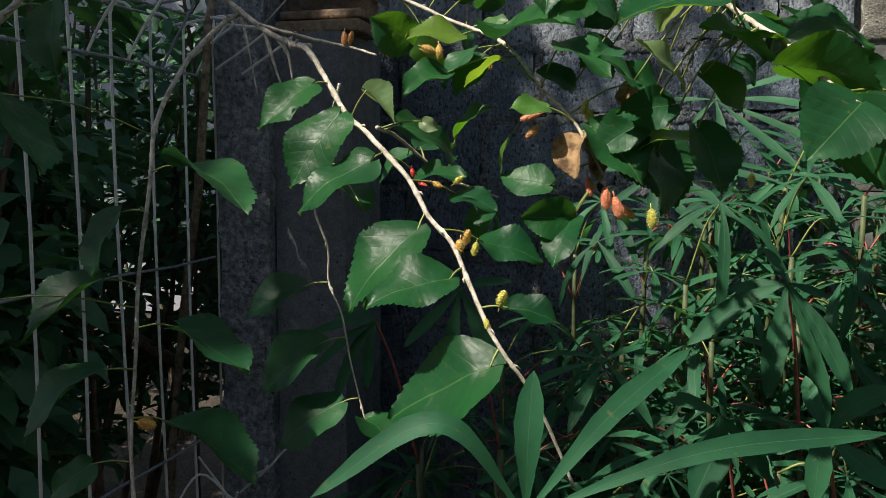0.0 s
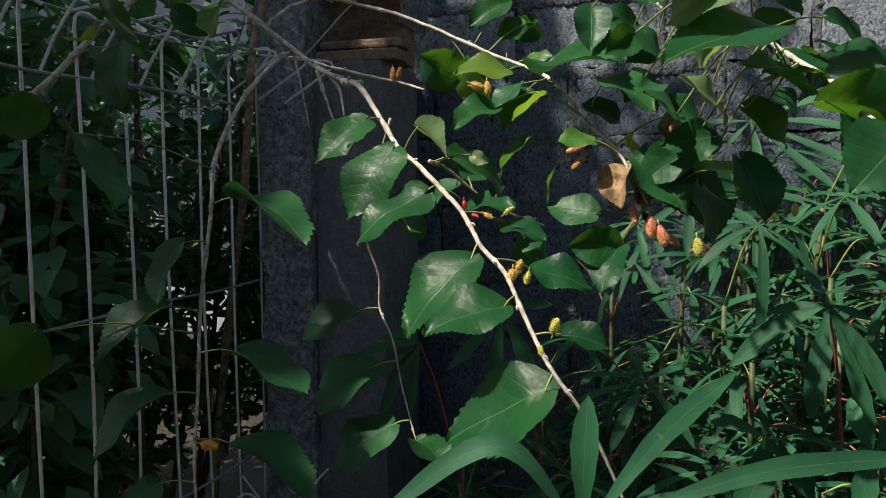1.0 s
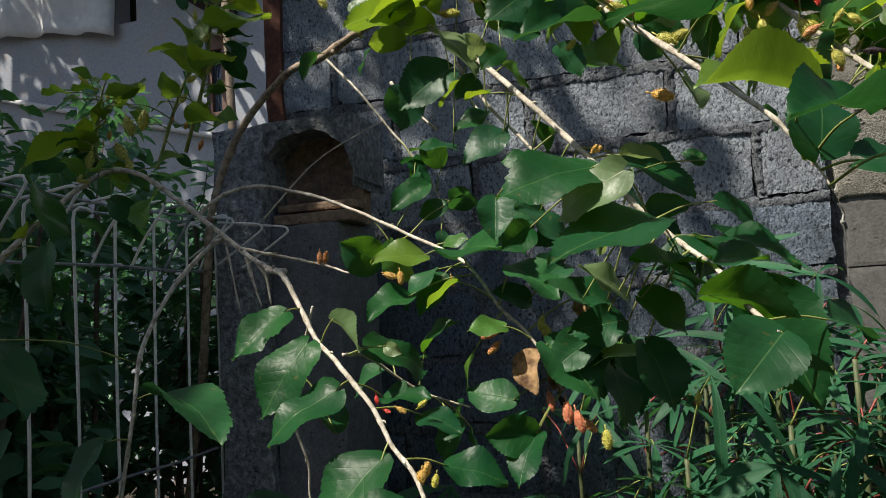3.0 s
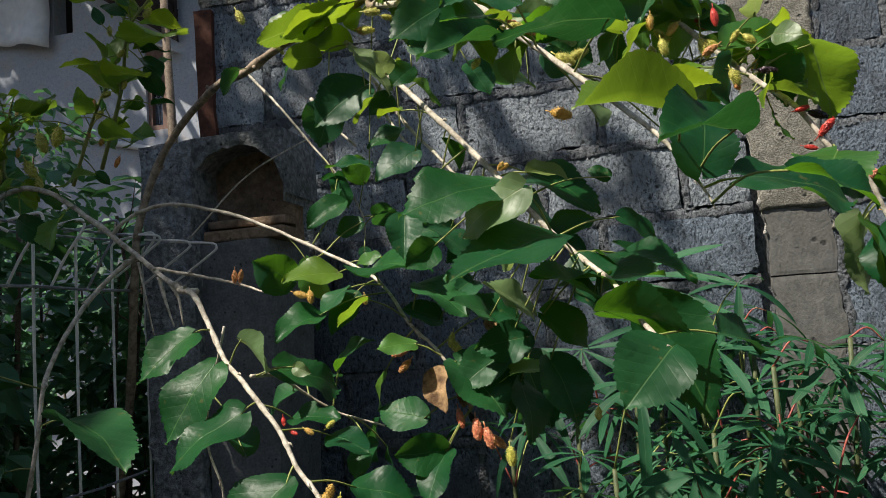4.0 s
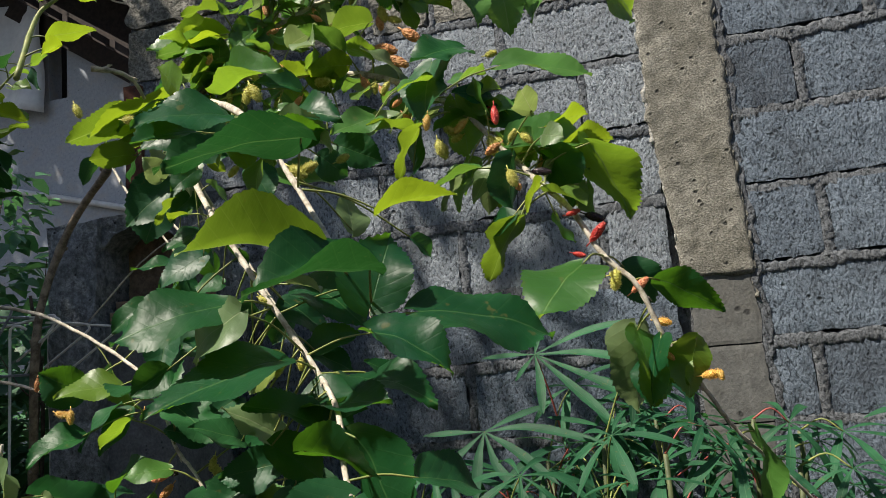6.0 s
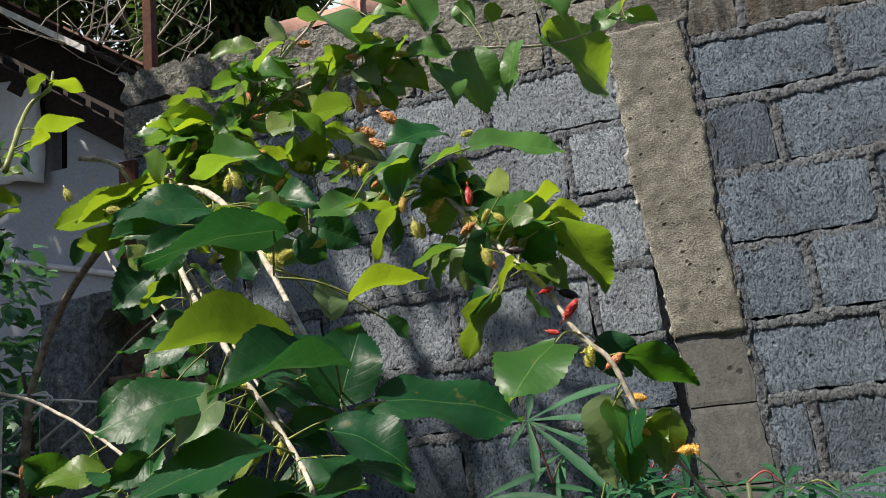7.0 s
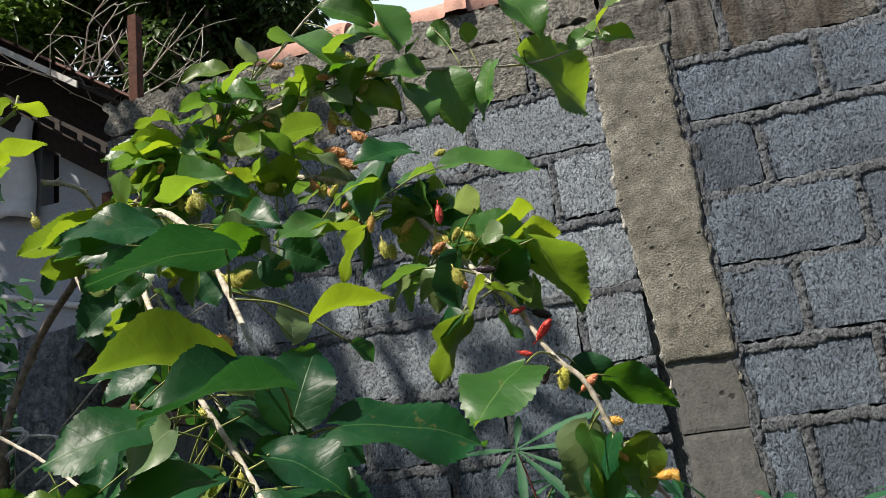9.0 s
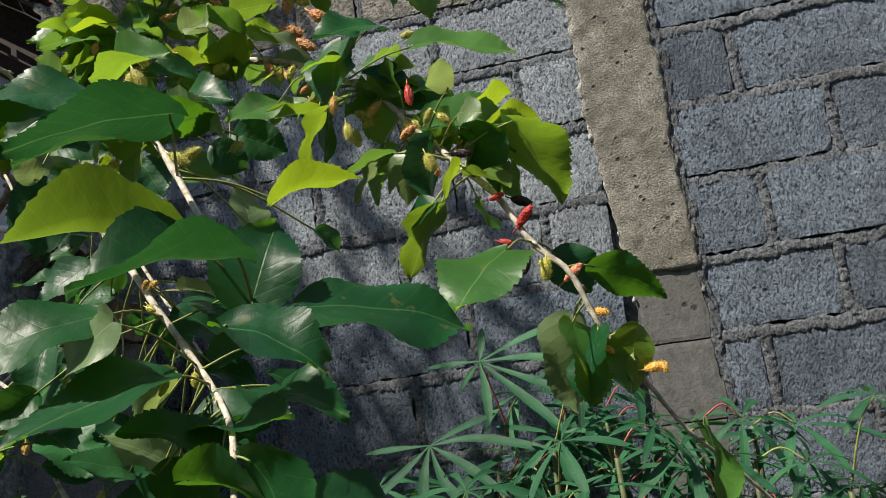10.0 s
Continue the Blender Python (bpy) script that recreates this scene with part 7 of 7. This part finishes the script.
single_leaf((0.720, 0.850, 1.012), (0.670, 0.750, 1.312), [((0.692, 0.740, 1.348), (0.730, 0.720, 1.376), 0.0291), ((0.632, 0.750, 1.295), (0.585, 0.760, 1.276), 0.0223), ((0.659, 0.730, 1.289), (0.654, 0.720, 1.239), 0.0280), ((0.697, 0.720, 1.290), (0.732, 0.700, 1.270), 0.0286), ((0.658, 0.770, 1.335), (0.653, 0.800, 1.364), 0.0199)])
single_leaf((0.609, 0.900, 1.006), (0.559, 0.800, 1.306), [((0.553, 0.790, 1.262), (0.528, 0.770, 1.202), 0.0435), ((0.526, 0.820, 1.312), (0.488, 0.850, 1.311), 0.0217), ((0.590, 0.800, 1.269), (0.616, 0.790, 1.233), 0.0280)])
single_leaf((0.225, 1.100, 1.116), (0.175, 1.000, 1.416), [((0.136, 0.990, 1.371), (0.086, 0.980, 1.319), 0.0237), ((0.167, 0.980, 1.338), (0.163, 0.960, 1.246), 0.0289), ((0.213, 0.980, 1.350), (0.245, 0.960, 1.253), 0.0304), ((0.123, 1.000, 1.406), (0.065, 1.000, 1.389), 0.0202), ((0.213, 1.020, 1.425), (0.253, 1.030, 1.427), 0.0183)])
single_leaf((0.044, 1.200, 1.033), (-0.006, 1.100, 1.333), [((-0.062, 1.090, 1.328), (-0.130, 1.080, 1.305), 0.0205), ((-0.057, 1.090, 1.299), (-0.120, 1.080, 1.239), 0.0226), ((-0.041, 1.090, 1.279), (-0.078, 1.070, 1.182), 0.0266), ((-0.010, 1.080, 1.284), (-0.012, 1.070, 1.214), 0.0222), ((-0.041, 1.120, 1.341), (-0.106, 1.140, 1.328), 0.0187)])
single_leaf((0.652, 1.800, 1.466), (0.602, 1.700, 1.766), [((0.715, 1.690, 1.804), (0.821, 1.670, 1.822), 0.0213), ((0.725, 1.660, 1.758), (0.851, 1.600, 1.721), 0.0224), ((0.732, 1.640, 1.702), (0.855, 1.580, 1.636), 0.0221), ((0.693, 1.640, 1.680), (0.772, 1.580, 1.605), 0.0237), ((0.613, 1.660, 1.704), (0.617, 1.620, 1.634), 0.0211), ((0.576, 1.700, 1.738), (0.550, 1.700, 1.708), 0.0133), ((0.609, 1.720, 1.801), (0.613, 1.740, 1.841), 0.0185), ((0.539, 1.720, 1.768), (0.467, 1.740, 1.767), 0.0153)])
single_leaf((0.533, 1.720, 1.307), (0.483, 1.620, 1.607), [((0.592, 1.600, 1.610), (0.757, 1.550, 1.570), 0.0218), ((0.554, 1.580, 1.567), (0.649, 1.520, 1.500), 0.0216), ((0.516, 1.570, 1.534), (0.584, 1.520, 1.475), 0.0216), ((0.472, 1.580, 1.547), (0.466, 1.540, 1.460), 0.0234), ((0.425, 1.600, 1.560), (0.354, 1.560, 1.508), 0.0207), ((0.551, 1.640, 1.632), (0.627, 1.660, 1.653), 0.0177), ((0.407, 1.640, 1.606), (0.328, 1.660, 1.603), 0.0163)])
single_leaf((0.798, 1.760, 1.295), (0.748, 1.660, 1.595), [((0.817, 1.640, 1.593), (0.913, 1.600, 1.544), 0.0186), ((0.759, 1.620, 1.550), (0.765, 1.600, 1.488), 0.0261), ((0.693, 1.630, 1.547), (0.649, 1.600, 1.512), 0.0203), ((0.808, 1.680, 1.621), (0.899, 1.660, 1.586), 0.0159), ((0.691, 1.660, 1.611), (0.618, 1.660, 1.626), 0.0144)])
single_leaf((0.984, 1.760, 1.230), (0.934, 1.660, 1.530), [((1.018, 1.640, 1.545), (1.188, 1.660, 1.556), 0.0120), ((0.979, 1.640, 1.501), (1.034, 1.620, 1.472), 0.0120), ((0.941, 1.630, 1.470), (0.951, 1.610, 1.382), 0.0210), ((0.902, 1.630, 1.471), (0.879, 1.610, 1.384), 0.0196), ((0.864, 1.640, 1.489), (0.811, 1.620, 1.431), 0.0183), ((0.962, 1.630, 1.457), (0.998, 1.620, 1.401), 0.0150)])


# ---- blocks and mortar of the wall ----
def block_mesh(seed, nx=16, nz=8):
    """A hollow block's face, one metre long and high, with worn ragged edges and chipped corners."""
    bm = bmesh.new()
    g = []
    for j in range(nz + 1):
        row = []
        for i in range(nx + 1):
            u, v = i / nx, j / nz
            ei, ej = i in (0, nx), j in (0, nz)
            p = Vector((u * 7 + seed, v * 3.3, seed * 1.7))
            x = u + (0.016 * noise.noise(p * 1.6) + 0.010 * noise.noise(p * 4.1) if ei else 0)
            z = v + (0.034 * noise.noise(p * 1.5 + Vector((0, 9, 0))) + 0.026 * noise.noise(p * 4.0 + Vector((0, 5, 0))) if ej else 0)
            y = 0.003 * noise.noise(p * 0.7) + (0.001 + 0.004 * abs(noise.noise(p * 3)) if ei or ej else 0) + (0.006 if ei and ej else 0)
            row.append(bm.verts.new((x, y, z)))
        g.append(row)
    for j in range(nz):
        for i in range(nx):
            bm.faces.new((g[j][i], g[j][i + 1], g[j + 1][i + 1], g[j + 1][i]))
    rim = [*g[0], *[r[-1] for r in g[1:]], *g[-1][-2::-1], *[r[0] for r in g[-2:0:-1]]]
    out = [bm.verts.new((v.co.x, v.co.y + 0.03, v.co.z)) for v in rim]
    for k in range(len(rim)):
        m = (k + 1) % len(rim)
        bm.faces.new((rim[k], out[k], out[m], rim[m]))
    return mesh_of(bm, "block", False)


BLOCKS = [block_mesh(100 + k) for k in range(16)]
rnd = random.Random(77)
strips = bmesh.new()


def mortar_strip(x0, x1, z0, z1, seed):
    """Squeezed-out mortar: smeared over the block below, hollow under the block above, crumbly all along."""
    flat = x1 - x0 > z1 - z0
    n = max(int(max(x1 - x0, z1 - z0) / 0.0045), 2)
    profile = ((0.0, 0.005), (0.05, 0.001), (0.30, 0.0005), (0.60, 0.001), (0.82, 0.003), (0.89, 0.010), (0.94, 0.024), (1.0, 0.026)) if flat else ((0.0, 0.024), (0.08, 0.016), (0.18, 0.002), (0.45, -0.001), (0.75, 0.001), (0.92, 0.003), (1.0, 0.008))
    last = None
    for i in range(n + 1):
        t = i / n
        along = x0 + (x1 - x0) * t if flat else z0 + (z1 - z0) * t
        ring = []
        for c, y in profile:
            p = Vector((along * 85, c * 3.4, seed * 3.7))
            crumb = noise.fractal(p * 1.6, 0.6, 2.0, 3)
            slow = noise.noise(Vector((along * 9, seed * 2.2, 7.0)))
            y2 = WALL_Y + y + 0.0040 * crumb + 0.002 * slow
            e = 0.007 * noise.noise(p * 0.8 + Vector((0, 0, 5))) + 0.009 * noise.noise(Vector((along * 17, c * 0.8, seed * 4.1)))
            ring.append(strips.verts.new((along, y2, z0 + (z1 - z0) * c + e) if flat else (x0 + (x1 - x0) * c + e, y2, along)))
        if last:
            for k in range(len(profile) - 1):
                strips.faces.new((last[k], ring[k], ring[k + 1], last[k + 1]))
        last = ring


# where the upright joints stand in each course, from the top course down
UPRIGHT = [(-0.25, 0.16, 0.36, 0.76, 1.30), (-0.24, 0.16, 0.555, 1.515), (-0.44, -0.02, 0.37, 0.77, 1.325), (-0.24, 0.172, 0.57, 1.525), (-0.42, -0.385, 0.0, 0.39, 0.78, 1.33), (-0.25, 0.15, 0.55, 1.47), (-0.43, 0.0, 0.38, 0.77, 1.262), (-0.23, 0.17, 0.56, 1.48)]
for c in range(len(JOINTS) - 1):
    z1, z0 = JOINTS[c], JOINTS[c + 1]
    ups = list(UPRIGHT[c % len(UPRIGHT)])
    while ups[-1] < WALL_R - 0.5:
        ups.append(ups[-1] + 0.405)
    edges = sorted([WALL_L, COL_L, COL_R, WALL_R] + ups)
    for a, b in zip(edges, edges[1:]):
        if a >= COL_L - 0.01 and b <= COL_R + 0.01:
            continue
        la = 0.004 if a in (WALL_L, COL_L, COL_R) else 0.013
        lb = 0.004 if b in (WALL_R, COL_L, COL_R) else 0.013
        x0, x1 = a + la, b - lb
        h0, h1 = z0 + 0.010 + rnd.uniform(-0.004, 0.004), z1 - 0.014 + rnd.uniform(-0.005, 0.005)
        if x1 - x0 < 0.02:
            continue
        m = Matrix.LocRotScale((x0, WALL_Y + rnd.uniform(-0.003, 0.003), h0), Euler((0, rnd.uniform(-0.006, 0.006), 0)), (x1 - x0, 1, h1 - h0))
        ob = obj("block", BLOCKS[rnd.randrange(16)], BLOCK, wall_north, m=m)
        if c == 0 or (a < 0.95 and c < 5):
            ob.material_slots[0].link = "OBJECT"
            ob.material_slots[0].material = PALE_BLOCK if c else STAINED if a > 1.0 else CAP
    for u in ups:
        if not COL_L - 0.03 < u < COL_R + 0.03:
            mortar_strip(u - 0.017, u + 0.018, z0 + 0.004, z1 - 0.004, c + u)
    if c:
        mortar_strip(WALL_L, COL_L, z1 - 0.024, z1 + 0.015, c * 1.3)
        mortar_strip(COL_R, WALL_R, z1 - 0.024, z1 + 0.015, c * 1.3 + 50)
tagged(part("mortar", strips, MORTAR, wall_north, smooth=True), kind="stuff")
